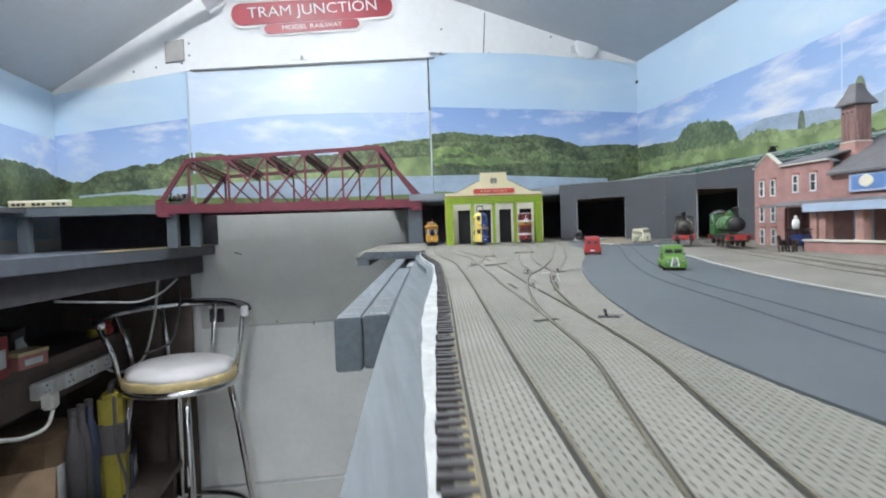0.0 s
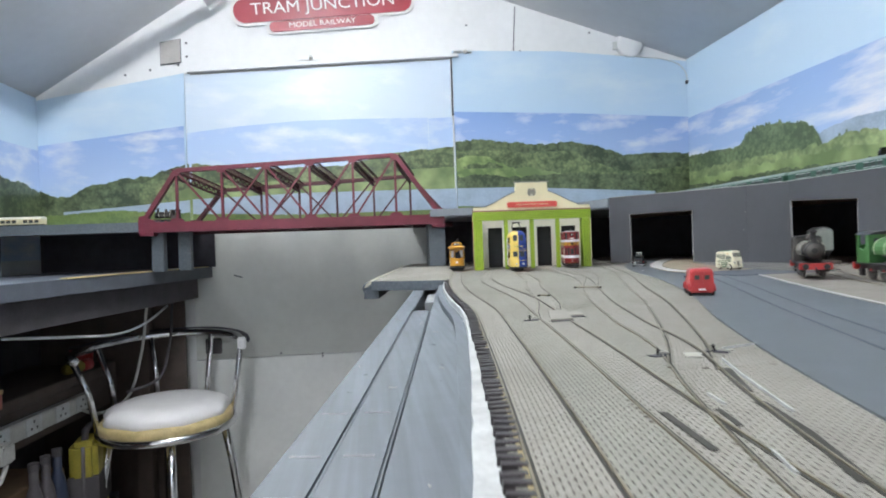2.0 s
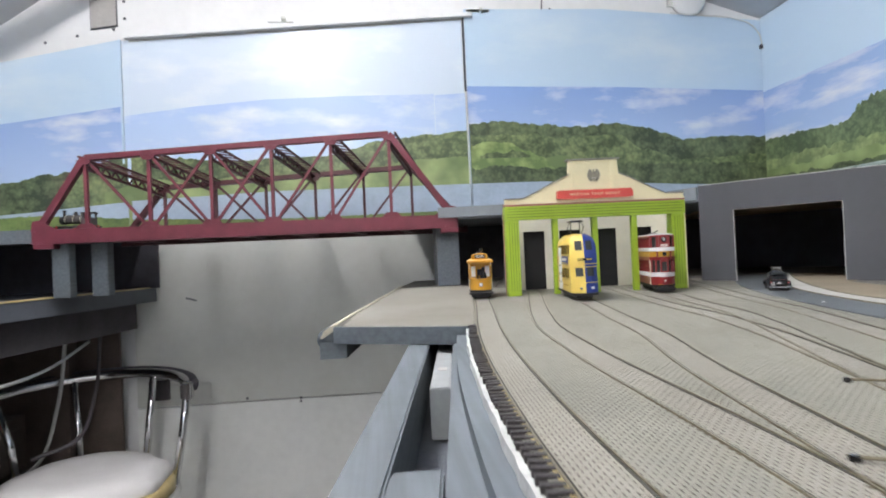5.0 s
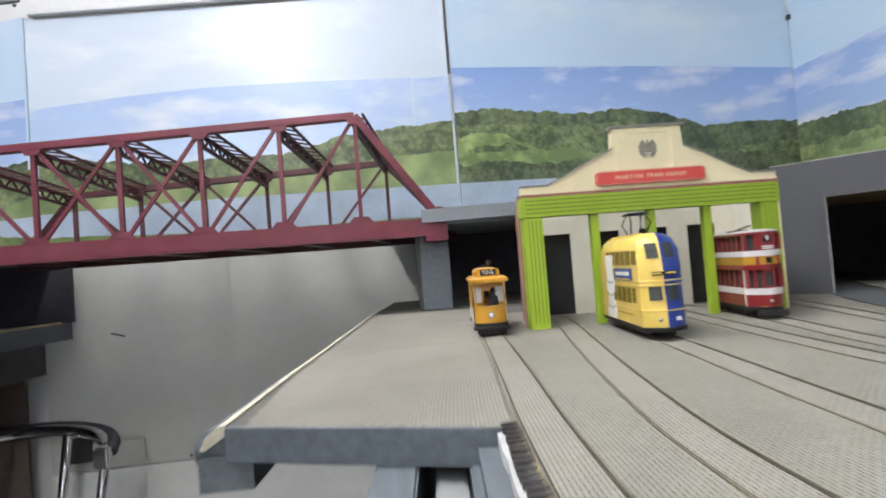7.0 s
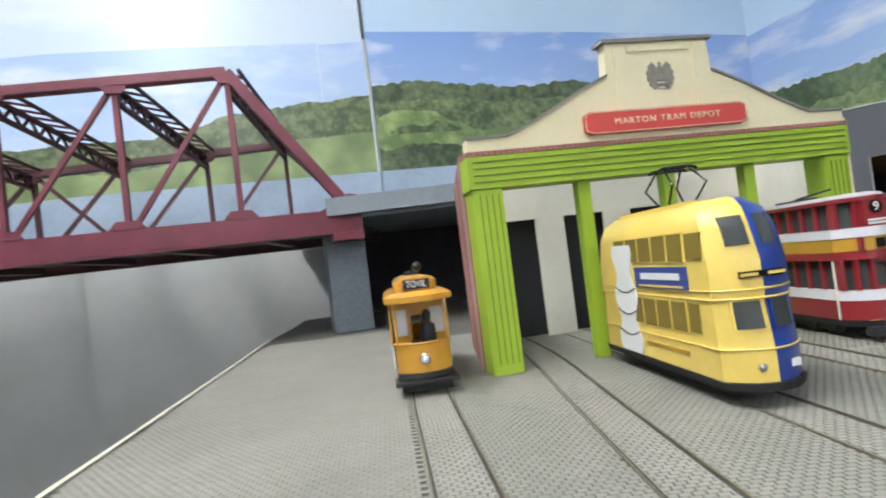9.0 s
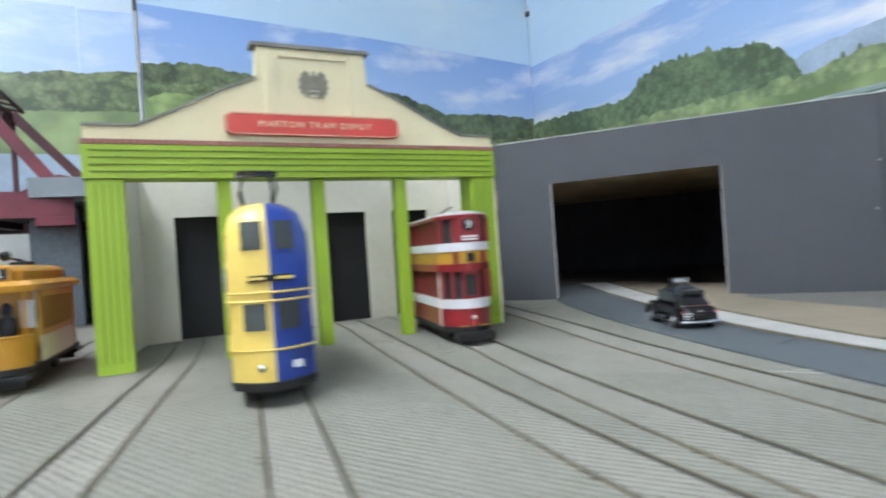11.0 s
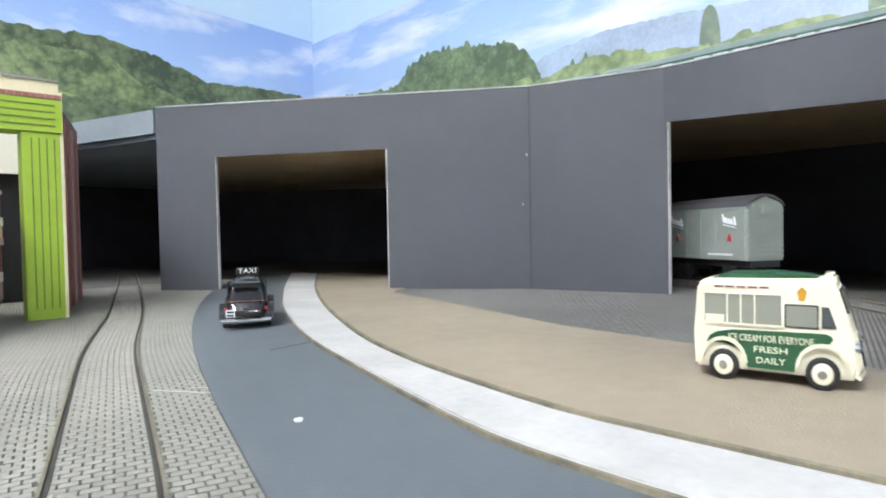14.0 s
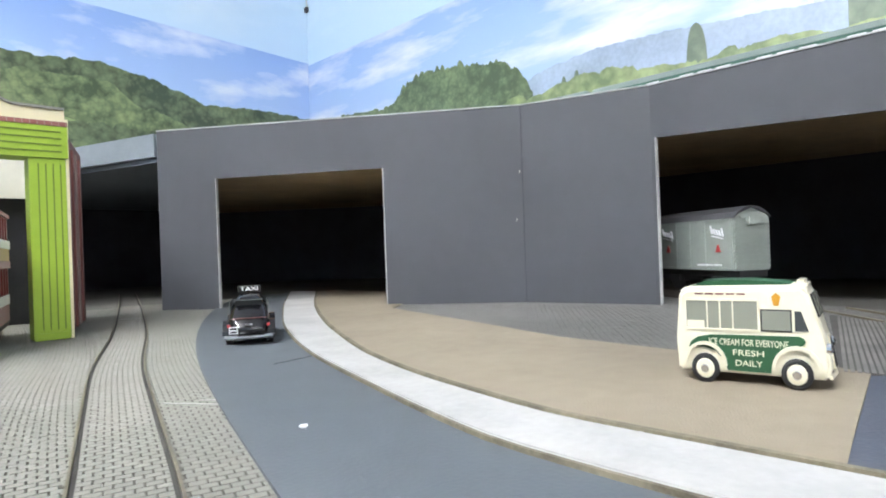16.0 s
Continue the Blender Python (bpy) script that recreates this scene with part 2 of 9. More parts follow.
def lathe(profile, seg=24, bm=None, m=None):
    """(radius, height) turned round z."""
    bm = bm or bmesh.new()
    rings = []
    for r, z in profile:
        row = [Vector((r * math.cos(2 * math.pi * k / seg), r * math.sin(2 * math.pi * k / seg), z)) for k in range(seg)]
        rings.append([bm.verts.new(m @ v if m is not None else v) for v in row])
    for A, B in zip(rings, rings[1:]):
        for k in range(seg):
            bm.faces.new((A[k], A[(k + 1) % seg], B[(k + 1) % seg], B[k]))
    bm.faces.new(rings[0]), bm.faces.new(rings[-1])
    return bm


def smooth_line(pts, step=0.012):
    """A smooth line through plan points, however unevenly they are spaced."""
    p = [Vector((*q, 0)) if len(q) == 2 else Vector(q) for q in pts]
    p = [2 * p[0] - p[1], *p, 2 * p[-1] - p[-2]]
    out = []
    for i in range(1, len(p) - 2):
        n = max(2, int((p[i + 1] - p[i]).length / step))
        for k in range(n):
            t = k / n
            a, b, c, d = p[i - 1], p[i], p[i + 1], p[i + 2]
            h0, h1, h2 = ((q - r).length + 1e-9 for q, r in ((b, a), (c, b), (d, c)))
            m1 = h1 * ((b - a) / h0 * h1 + (c - b) / h1 * h0) / (h0 + h1)
            m2 = h1 * ((c - b) / h1 * h2 + (d - c) / h2 * h1) / (h1 + h2)
            out.append(b + m1 * t + (3 * (c - b) - 2 * m1 - m2) * t * t + (2 * (b - c) + m1 + m2) * t ** 3)
    return out + [p[-2]]


def side_offset(line, d):
    """The line shifted by d to its right."""
    out = []
    for i, q in enumerate(line):
        t = (line[min(i + 1, len(line) - 1)] - line[max(i - 1, 0)]).normalized()
        out.append(q + Vector((t.y, -t.x, 0)) * d)
    return out


def strip(left, right, z0, z1, bm=None):
    """A band between two lines of equal length, with thickness."""
    bm = bm or bmesh.new()
    rows = [[bm.verts.new((p.x, p.y, z)) for p, z in ((a, z0), (b, z0), (b, z1), (a, z1))] for a, b in zip(left, right)]
    for A, B in zip(rows, rows[1:]):
        for k in range(4):
            bm.faces.new((A[k], A[(k + 1) % 4], B[(k + 1) % 4], B[k]))
    bm.faces.new(rows[0]), bm.faces.new(rows[-1])
    return bm


def structure(name, bm, mat, label, category, bevel=0.0, smooth=False):
    return tagged(part(name, bm, mat, bevel=bevel, smooth=smooth), label, category, kind="structure")
# ---------------------------------------------------------------- the shed
XL, XR, YB, YF, ZF = -0.97, 1.03, 2.02, -1.60, -1.15
EL, ER, AX, AZ = 0.52, 0.635, -0.23, 1.02
structure("floor", box(XL - 0.1, XR + 0.1, YF - 0.1, YB + 0.1, ZF - 0.05, ZF), "floor", "grey-brown boarded shed floor", "floor")
gable = [(XL, ZF), (XR, ZF), (XR, ER), (AX, AZ), (XL, EL)]
structure("wall_back", prism(gable, YB, YB + 0.06, axis="y"), "white_wall", "white-painted boarded gable end wall of the shed", "wall")
structure("wall_front", prism(gable, YF - 0.06, YF, axis="y"), "white_wall", "white-painted plain wall behind the layout", "wall")
structure("wall_right", box(XR, XR + 0.06, YF, YB, ZF, ER), "white_wall", "white-painted side wall behind a printed landscape", "wall")
structure("wall_left", box(XL - 0.06, XL, YF, YB, ZF, EL), "white_wall", "white-painted side wall behind a printed landscape", "wall")
structure("ceiling", prism([(XL - 0.06, EL - 0.04), (AX, AZ), (XR + 0.06, ER - 0.02), (XR + 0.06, ER + 0.05), (AX, AZ + 0.06), (XL - 0.06, EL + 0.05)], YF - 0.06, YB + 0.06, axis="y"), "ceiling", "pale grey sloping boarded shed ceiling", "ceiling")

# door behind the bridge, with a dark slit round it
door = thing("door_1", pose(0, 0, 0), "grey and cream painted shed door under the bridge", "door", kind="structure")
# upper panel is darker than the lower: bridge shade is put into its grey
part("upper_panel", box(-0.545, 0.25, YB - 0.010, YB - 0.002, -0.262, 0.134), "door_grey", door, "grey upper panel with the bridge's shade in its colour")
part("lower_panel", box(-0.545, 0.25, YB - 0.014, YB - 0.002, -0.80, -0.265), "door_cream", door, "cream painted lower panel", bevel=0.001)
part("threshold", box(-0.6, 0.3, YB - 0.03, YB - 0.002, ZF, -0.805), "door_cream", door)
for x, z in ((-0.178, -0.262), (-0.178, -0.27), (-0.30, -0.255)):
    part("screw", lathe([(0.003, 0), (0.002, 0.0015)], 8, m=pose(x, YB - 0.015, z, 90)), "grey_dark", door)

part("dent", box(-0.013, 0.013, -0.0006, 0.0006, -0.0018, 0.0018), "grey_dark", door, "short dark dent in the paint", m=pose(-0.418, YB - 0.0101, -0.019, 0, 17))

# ---------------------------------------------------------------- boards of the layout
SLOPE = 0.127


def eased(pts, d=0.010):
    """The middle of a line eased over to the planks' side."""
    out = []
    for x, y in pts:
        k = min(max((y - 0.62) / 0.22, 0), 1) * min(max((1.52 - y) / 0.2, 0), 1)
        out.append((x - d * k * k * (3 - 2 * k), y))
    return out


A_LINE = [(-0.055, -0.35), (-0.022, -0.08), (-0.008, 0.04), (0.0, 0.10), (0.0205, 0.24), (0.0405, 0.38), (0.0575, 0.51), (0.0740, 0.645), (0.0875, 0.775), (0.100, 0.91), (0.116, 1.04), (0.133, 1.15), (0.1435, 1.22), (0.1555, 1.30), (0.176, 1.44), (0.202, 1.56), (0.245, 1.75)]
A_LINE = eased(A_LINE)
A = smooth_line(A_LINE)


def a_x(y):
    for p, q in zip(A, A[1:]):
        if p.y <= y <= q.y:
            return p.x + (q.x - p.x) * (y - p.y) / (q.y - p.y)
    return A[0].x if y < A[0].y else A[-1].x


# the board on which tracks and road lie
edge = [(a_x(y) - 0.0145, y) for y in (-0.35, 0.0, 0.3, 0.6, 0.9, 1.055)]
board = edge + [(-0.014, 1.094), (-0.004, 1.20), (0.014, 1.335), (0.065, 1.75), (0.10, 2.0), (XR - 0.003, 2.0), (XR - 0.003, -0.35)]
structure("baseboard", prism(board, -0.014, -0.0015), "setts_flat", "stone-grey embossed sheet on the layout's baseboard", "baseboard")
# surface sheets
ROAD_L = [(0.085, -0.35), (0.068, -0.05), (0.064, 0.08), (0.073, 0.152), (0.090, 0.223), (0.137, 0.375), (0.189, 0.512), (0.262, 0.675), (0.330, 0.86), (0.382, 1.042), (0.401, 1.104), (0.429, 1.185), (0.465, 1.27), (0.526, 1.387), (0.60, 1.50)]
ROAD_R = [(0.150, -0.35), (0.175, -0.05), (0.190, 0.10), (0.206, 0.198), (0.238, 0.319), (0.270, 0.41), (0.319, 0.533), (0.360, 0.637), (0.441, 0.828), (0.511, 0.984)]
KERB_IN = [(0.4205, 0.955), (0.420, 0.994), (0.422, 1.024), (0.427, 1.045), (0.438, 1.083), (0.458, 1.145), (0.490, 1.218), (0.549, 1.324), (0.66, 1.501)]
KERB_OUT = [(0.443, 0.955), (0.442, 0.988), (0.442, 1.024), (0.446, 1.047), (0.451, 1.071), (0.463, 1.111), (0.494, 1.180), (0.560, 1.300), (0.672, 1.472)]
road_left, road_right = smooth_line(ROAD_L, 0.02), smooth_line(ROAD_R, 0.02)
road = [(p.x, p.y) for p in road_left] + [(0.672, 1.50)] + [(p.x + 0.004, p.y) for p in reversed(smooth_line(KERB_IN, 0.02))] + [(0.446, 0.962), (0.535, 0.981), (0.60, 0.985)] + [(p.x, p.y) for p in reversed(road_right)]
structure("road", prism(road, -0.0014, 0.0012), "road", "blue-grey painted model road surface", "road")
pave = [(p.x, p.y) for p in road_right] + [(0.60, 0.99), (XR - 0.01, 0.99), (XR - 0.01, -0.35)]
structure("pavement", prism(pave, -0.0014, 0.0016), "forecourt", "stone-grey forecourt beside the model road", "pavement")
kin, kout = smooth_line(KERB_IN, 0.01), smooth_line(KERB_OUT, 0.01)
n = min(len(kin), len(kout))
kin = [kin[round(i * (len(kin) - 1) / 60)] for i in range(61)]
kout = [kout[round(i * (len(kout) - 1) / 60)] for i in range(61)]
structure("kerb", strip(kin, kout, -0.0010, 0.0026), "kerb", "broad white card kerb round the sand-coloured pavement", "kerb", bevel=0.0004)
yardpave = [(0.535, 0.981), (0.70, 0.985), (0.80, 1.20), (0.70, 1.40), (0.60, 1.30), (0.585, 1.25), (0.555, 1.16), (0.530, 1.087), (0.528, 1.039)]
structure("pavement", prism(yardpave, -0.0014, 0.0008), "setts_fine", "dark grey cobbled yard before the tunnel mouths", "pavement")
sand = [(p.x, p.y) for p in kout] + [(0.70, 1.47), (0.70, 1.33), (0.592, 1.255), (0.565, 1.16), (0.542, 1.087), (0.537, 1.039), (0.533, 0.984), (0.5280, 0.9757), (0.4752, 0.9700), (0.446, 0.9666)]
structure("pavement", prism(sand, -0.0009, 0.0020), "sand", "sand-coloured textured pavement behind the kerb", "pavement")
line = [p for p in road_right if p.y < 0.87]
structure("kerb", strip(line, side_offset(line, 0.0028), -0.0008, 0.0022), "kerb", "thin white kerb along the model road", "kerb")

# tracks: rail heads lie flush in grooves of the sheet
TRACKS = {
    "A": A_LINE,
    "B": [(-0.035, -0.35), (0.005, -0.03), (0.021, 0.035), (0.030, 0.07), (0.043, 0.12), (0.053, 0.182), (0.078, 0.37), (0.090, 0.45), (0.106, 0.57), (0.127, 0.70), (0.146, 0.91), (0.156, 1.01), (0.174, 1.10), (0.207, 1.24), (0.235, 1.36), (0.25, 1.52)],
    "Y": [(0.106, 0.57), (0.113, 0.60), (0.130, 0.655), (0.152, 0.735), (0.180, 0.85), (0.206, 0.95), (0.224, 1.05), (0.243, 1.15), (0.266, 1.27), (0.285, 1.40), (0.295, 1.52)],
    "C": [(0.053, 0.182), (0.062, 0.23), (0.076, 0.29), (0.099, 0.37), (0.127, 0.452), (0.145, 0.54), (0.161, 0.605), (0.181, 0.68), (0.215, 0.79), (0.262, 0.94), (0.280, 1.02), (0.290, 1.10), (0.305, 1.19), (0.322, 1.28), (0.345, 1.40), (0.36, 1.52)],
    "R": [(0.215, 0.79), (0.250, 0.88), (0.285, 0.97), (0.308, 1.04), (0.320, 1.10), (0.336, 1.17), (0.358, 1.25), (0.380, 1.35), (0.40, 1.52)],
    "T": [(0.110, 0.405), (0.135, 0.455), (0.157, 0.505), (0.190, 0.585), (0.212, 0.64), (0.258, 0.77), (0.318, 0.93), (0.358, 1.04), (0.378, 1.11), (0.398, 1.18), (0.436, 1.29), (0.480, 1.43), (0.573, 1.74)],
}
GAUGE = 0.0178
for key in ("B", "Y"):
    TRACKS[key] = eased(TRACKS[key])
for key, pts in TRACKS.items():
    track = thing("tram_track", pose(0, 0, 0), "flush dull-steel tram rails set into stone setts", "track", "tram tracks", "structure")
    line = smooth_line(pts)
    for s in (-1, 1):
        part("rail", strip(side_offset(line, s * GAUGE / 2 - 0.00032), side_offset(line, s * GAUGE / 2 + 0.00032), -0.0012, 0.0010), "rail", track)
        part("groove", strip(side_offset(line, s * (GAUGE / 2 - 0.0008) - 0.00045), side_offset(line, s * (GAUGE / 2 - 0.0008) + 0.00045), -0.0012, 0.00062), "groove", track, "dark flangeway")
road_track = thing("tram_track", pose(0, 0, 0), "old rails sunk in the blue-grey road", "track", "tram tracks", "structure")
line = smooth_line([(0.42, 0.90), (0.360, 0.76), (0.245, 0.50), (0.180, 0.33), (0.147, 0.20), (0.118, 0.08), (0.10, -0.1), (0.09, -0.35)])
for s in (-1, 1):
    part("rail", strip(side_offset(line, s * GAUGE / 2 - 0.0006), side_offset(line, s * GAUGE / 2 + 0.0010), -0.0012, 0.00145), "road_dark", road_track, "dark rail filled with paint")
yard = thing("tram_track", pose(0, 0, 0), "rusty rails in the forecourt before the locomotives", "track", "tram tracks", "structure")
for pts in ([(0.70, 1.02), (0.60, 0.93), (0.50, 0.77), (0.43, 0.62), (0.36, 0.44), (0.30, 0.28), (0.27, 0.15), (0.25, -0.3)], [(0.70, 0.96), (0.58, 0.84), (0.50, 0.71), (0.45, 0.60), (0.385, 0.44), (0.325, 0.28), (0.295, 0.15), (0.275, -0.3)]):
    line = smooth_line(pts)
    for s in (-1, 1):
        part("rail", strip(side_offset(line, s * GAUGE / 2 - 0.0007), side_offset(line, s * GAUGE / 2 + 0.0007), -0.0010, 0.0022), "rail", yard)

# open sleepers, white batten and grey planks beside the first track
AL = [p for p in smooth_line(A_LINE, 0.01) if p.y < 1.06]
structure("ballast", strip(side_offset(AL, -0.0150), side_offset(AL, -0.0092), -0.0040, -0.0008), "ballast", "dark ballast beside the edge of the board", "ballast")
sleepers = thing("sleeper_row", pose(0, 0, 0), "row of dark brown sleeper ends at the board's edge", "sleepers", kind="structure")
sl = box(-0.0032, 0.0030, -0.0013, 0.0013, -0.002, 0.0012)
first = part("sleeper", sl, "sleeper", sleepers)
y = -0.15
while y < 1.05:
    ob = first if y < -0.149 else new("sleeper", first.data)
    ob.parent = sleepers
    ob.matrix_basis = pose(a_x(y) - 0.0122 + random.uniform(-0.0006, 0.0003), y, random.uniform(-0.0003, 0.0002), 0, random.uniform(-3, 3), -7.5 + random.uniform(-3, 3))
    y += 0.0104 if 0.468 < y < 0.473 else 0.0052
part_line = side_offset(AL, -GAUGE / 2 - 0.0016), side_offset(AL, -GAUGE / 2 - 0.0004)
structure("rail_edge", strip(*part_line, -0.0012, 0.0007), "rust_edge", "ochre rust-stained edge along the first rail", "rail edge")
chipped = [min(0.0225, max(0.0172, 0.0225 - 0.022 * (p.y - 0.28))) - 0.032 * max(0.0, 0.22 - max(p.y, 0.06)) + 0.0011 * noise.noise((p.y * 60, 3, 0)) + 0.0006 * noise.noise((p.y * 190, 7, 0)) for p in AL]
edge_line = [side_offset(AL, -c)[i] for i, c in enumerate(chipped)]
structure("edge_board", strip(side_offset(AL, -0.0246), side_offset(AL, -0.0160), -0.040, -0.0060), "grey_wood", "grey-painted side of the board under the white batten", "board")
structure("batten", strip(edge_line, side_offset(AL, -0.0145), -0.030, -0.0012), "white_paint", "chipped white-painted batten along the board's edge", "batten")


def along(o0, o1, y0, y1, z0, z1, steps=24):
    """A timber along the board; its near end bends in towards the track."""
    ys = [y0 + (y1 - y0) * i / steps for i in range(steps + 1)]
    bend = [0.0035 * (min(max((0.32 - v) / 0.18, 0.0), 1.6)) ** 1.5 for v in ys]
    return strip([Vector((SLOPE * (v - 0.09) + o0 + k, v, 0)) for v, k in zip(ys, bend)], [Vector((SLOPE * (v - 0.09) + o1 + k, v, 0)) for v, k in zip(ys, bend)], z0, z1)


for o0, o1, y0, y1, top in ((-0.0430, -0.0195, -0.35, 1.60, -0.0125), (-0.0615, -0.0440, 0.333, 0.785, -0.0135), (-0.0790, -0.0620, 0.330, 1.60, -0.0140)):
    plank = along(o0, o1, y0, y1, top - (0.075 if y0 < 0 else 0.034), top, 40 if y0 < 0 else 4)
    tagged(part("plank", plank, "grey_wood", bevel=0.0010), "grey-painted timber bearer with brush marks and scratches", "plank", "grey timber bearers", "structure")
packing = structure("plank", along(-0.0560, -0.0440, 0.93, 1.60, -0.050, -0.0200, 4), "grey_pale", "pale grey packing timber in the slot between the bearers", "plank", bevel=0.0008)
part("paper_label", box(-0.0030, 0.0030, -0.0050, 0.0050, 0.0, 0.0003, m=pose(SLOPE * (0.985 - 0.09) - 0.0497, 0.985, -0.0199, 0, 0, -7)), "plate_grey", packing, "small dark grey label")
structure("gap_filler", along(-0.0640, -0.0465, 0.787, 1.60, -0.064, -0.052, 4), "grey_dark", "grey timber at the bottom of the slot", "plank")
# raised deck at the end of the planks
deck = thing("platform_deck", pose(0, 0, 0), "stone-grey embossed deck on a grey timber edge", "deck", kind="structure")
dk = [(-0.0165, 1.0915), (0.045, 1.0640), (0.084, 1.0467), (0.0905, 1.0462), (0.0945, 1.0525), (0.110, 1.16), (0.129, 1.30), (0.153, 1.42), (0.19, 1.60), (0.10, 1.95), (0.064, 1.75), (0.013, 1.335), (-0.005, 1.20)]
part("deck_top", prism(dk, -0.0014, 0.0000), "setts_flat", deck)
part("front_edge", prism([(-0.0165, 1.0885), (0.045, 1.0615), (0.084, 1.0440), (0.0895, 1.0430), (0.0940, 1.0455), (0.0970, 1.0560), (0.0945, 1.0565), (0.0905, 1.0462), (0.084, 1.0467), (0.045, 1.0645), (-0.0155, 1.0925)], -0.0135, 0.0006), "grey_wood", deck, bevel=0.0006)
part("side_lip", tube([(-0.021, 1.093, -0.010), (-0.008, 1.20, -0.010), (0.010, 1.335, -0.010), (0.061, 1.75, -0.010)], 0.0095, 14), "grey_wood", deck, "rounded grey timber lip", smooth=True)
part("side_batten", prism([(-0.028, 1.091), (-0.006, 1.090), (0.078, 1.75), (0.053, 1.75)], -0.026, -0.012), "grey_wood", deck)

# ---------------------------------------------------------------- dark card walls with tunnel mouths
def holed_wall(name, a, b, z1, holes, label, thick=0.0022, mat="card"):
    """An upright wall from a to b with openings (from, to, height) along it, cut from its foot."""
    d = Vector((b[0] - a[0], b[1] - a[1], 0))
    L = d.length
    pts = [(0, 0)]
    for h0, h1, hz0, hz1 in holes:
        pts += [(h0, 0), (h0, hz0), (h1, hz1), (h1, 0)]
    pts += [(L, 0), (L, z1[1]), (0, z1[0])]
    m = pose(a[0], a[1], 0, 0, 0, math.degrees(math.atan2(d.y, d.x)))
    w = tagged(part(name, prism(pts, 0, thick, axis="y"), mat, m=m), label, "tunnel wall", kind="structure")
    e = bmesh.new()
    prism([(0, z1[0] + 0.0002), (L, z1[1] + 0.0002), (L, z1[1] + 0.0010), (0, z1[0] + 0.0010)], -0.0006, thick + 0.0006, e, "y")
    for h0, h1, hz0, hz1 in holes:
        box(h0 - 0.0004, h0 + 0.0003, -0.0004, thick, 0.001, hz0, e)
        box(h1 - 0.0003, h1 + 0.0004, -0.0004, thick, 0.001, hz1, e)
    part("cut_edge", e, "card_edge", w, "pale cut edge of the card")
    return w


holed_wall("tunnel_wall", (0.506, 1.437), (0.668, 1.197), (0.1435, 0.141), [(0.051, 0.187, 0.103, 0.103)], "dark grey card wall with a square tunnel mouth")
holed_wall("tunnel_wall", (0.668, 1.197), (0.687, 1.110), (0.141, 0.139), [], "dark grey card wall beside the tunnel mouth")
holed_wall("tunnel_wall", (0.687, 1.110), (0.668, 0.770), (0.139, 0.134), [(0.003, 0.150, 0.106, 0.098)], "dark grey card wall with a wide tunnel mouth")
structure("upper_deck", prism([(0.508, 1.441), (0.671, 1.200), (0.690, 1.110), (0.671, 0.772), (0.675, 0.75), (0.685, 0.3), (0.69, -0.35), (XR - 0.004, -0.35), (XR - 0.004, 2.0), (0.10, 2.0), (0.12, 1.66), (0.30, 1.62), (0.46, 1.60)], 0.1200, 0.1300), "deck_pale", "blue-grey upper railway deck along the walls", "deck")
structure("ply_ceiling", prism([(0.545, 1.397), (0.672, 1.205), (0.692, 1.10), (0.675, 0.785), (XR - 0.006, 0.785), (XR - 0.006, 1.98), (0.74, 1.98)], 0.1145, 0.1195), "ply", "bare plywood underside of the upper deck", "deck")
structure("fascia", prism([(0.13, 1.648), (0.30, 1.608), (0.455, 1.588), (0.505, 1.44), (0.512, 1.445), (0.462, 1.598), (0.302, 1.618), (0.132, 1.657)], 0.124, 0.1425), "deck_pale", "grey fascia of the upper deck", "fascia")
# black sheet added behind the mouths to stand for the unlit tunnels
structure("tunnel_back", prism([(0.16, 1.93), (0.40, 1.93), (0.72, 1.93), (0.98, 1.60), (0.98, 0.75), (0.985, 0.75), (0.985, 1.605), (0.725, 1.935), (0.16, 1.935)], 0, 0.12), "black", "black sheet added as the dark of the tunnels", "tunnel wall")

structure("joint", prism([(0.6676, 1.1966), (0.6680, 1.1964), (0.6683, 1.1970), (0.6679, 1.1972)], 0.001, 0.1405), "black", "dark joint between two sheets of card", "joint")
structure("road", prism([(0.4215, 0.945), (0.430, 0.9655), (0.4752, 0.9698), (0.5266, 0.9755), (0.532, 0.966), (0.548, 0.87), (0.43, 0.87)], -0.0008, 0.00185), "road_dark", "darker blue-grey road sheet beside the sand-coloured pavement", "road")
ribs = structure("crossing_sheet", prism([(0.5270, 0.9765), (0.5300, 0.9835), (0.6688, 1.0140), (0.640, 0.980), (0.600, 0.930), (0.570, 0.87), (0.549, 0.87), (0.533, 0.966)], -0.0006, 0.0018), "sett_dark_joint", "dark ribbed sheet between the road and the yard rails", "crossing")
for k in range(62):
    y = 0.9815 - 0.00162 * k
    x0 = 0.5285 + (0.9765 - y) * 0.155
    x1 = min(0.6600 - 0.70 * (0.9815 - y), 0.664)
    part("rib", box(0.0, (x1 - x0) * 1.02, -0.00050, 0.00050, 0.0016, 0.0021, m=pose(x0, y, 0, 0, 0, 11.5)), "rib_grey", ribs)
for side, d0, d1 in ((kin, -0.0010, -0.0001), (kout, 0.0001, 0.0016)):
    structure("kerb_edge", strip(side_offset(side, d0), side_offset(side, d1), -0.0008, 0.00225 if side is kin else 0.0032), "kerb_edge", "dark olive-brown line along the kerb", "kerb")

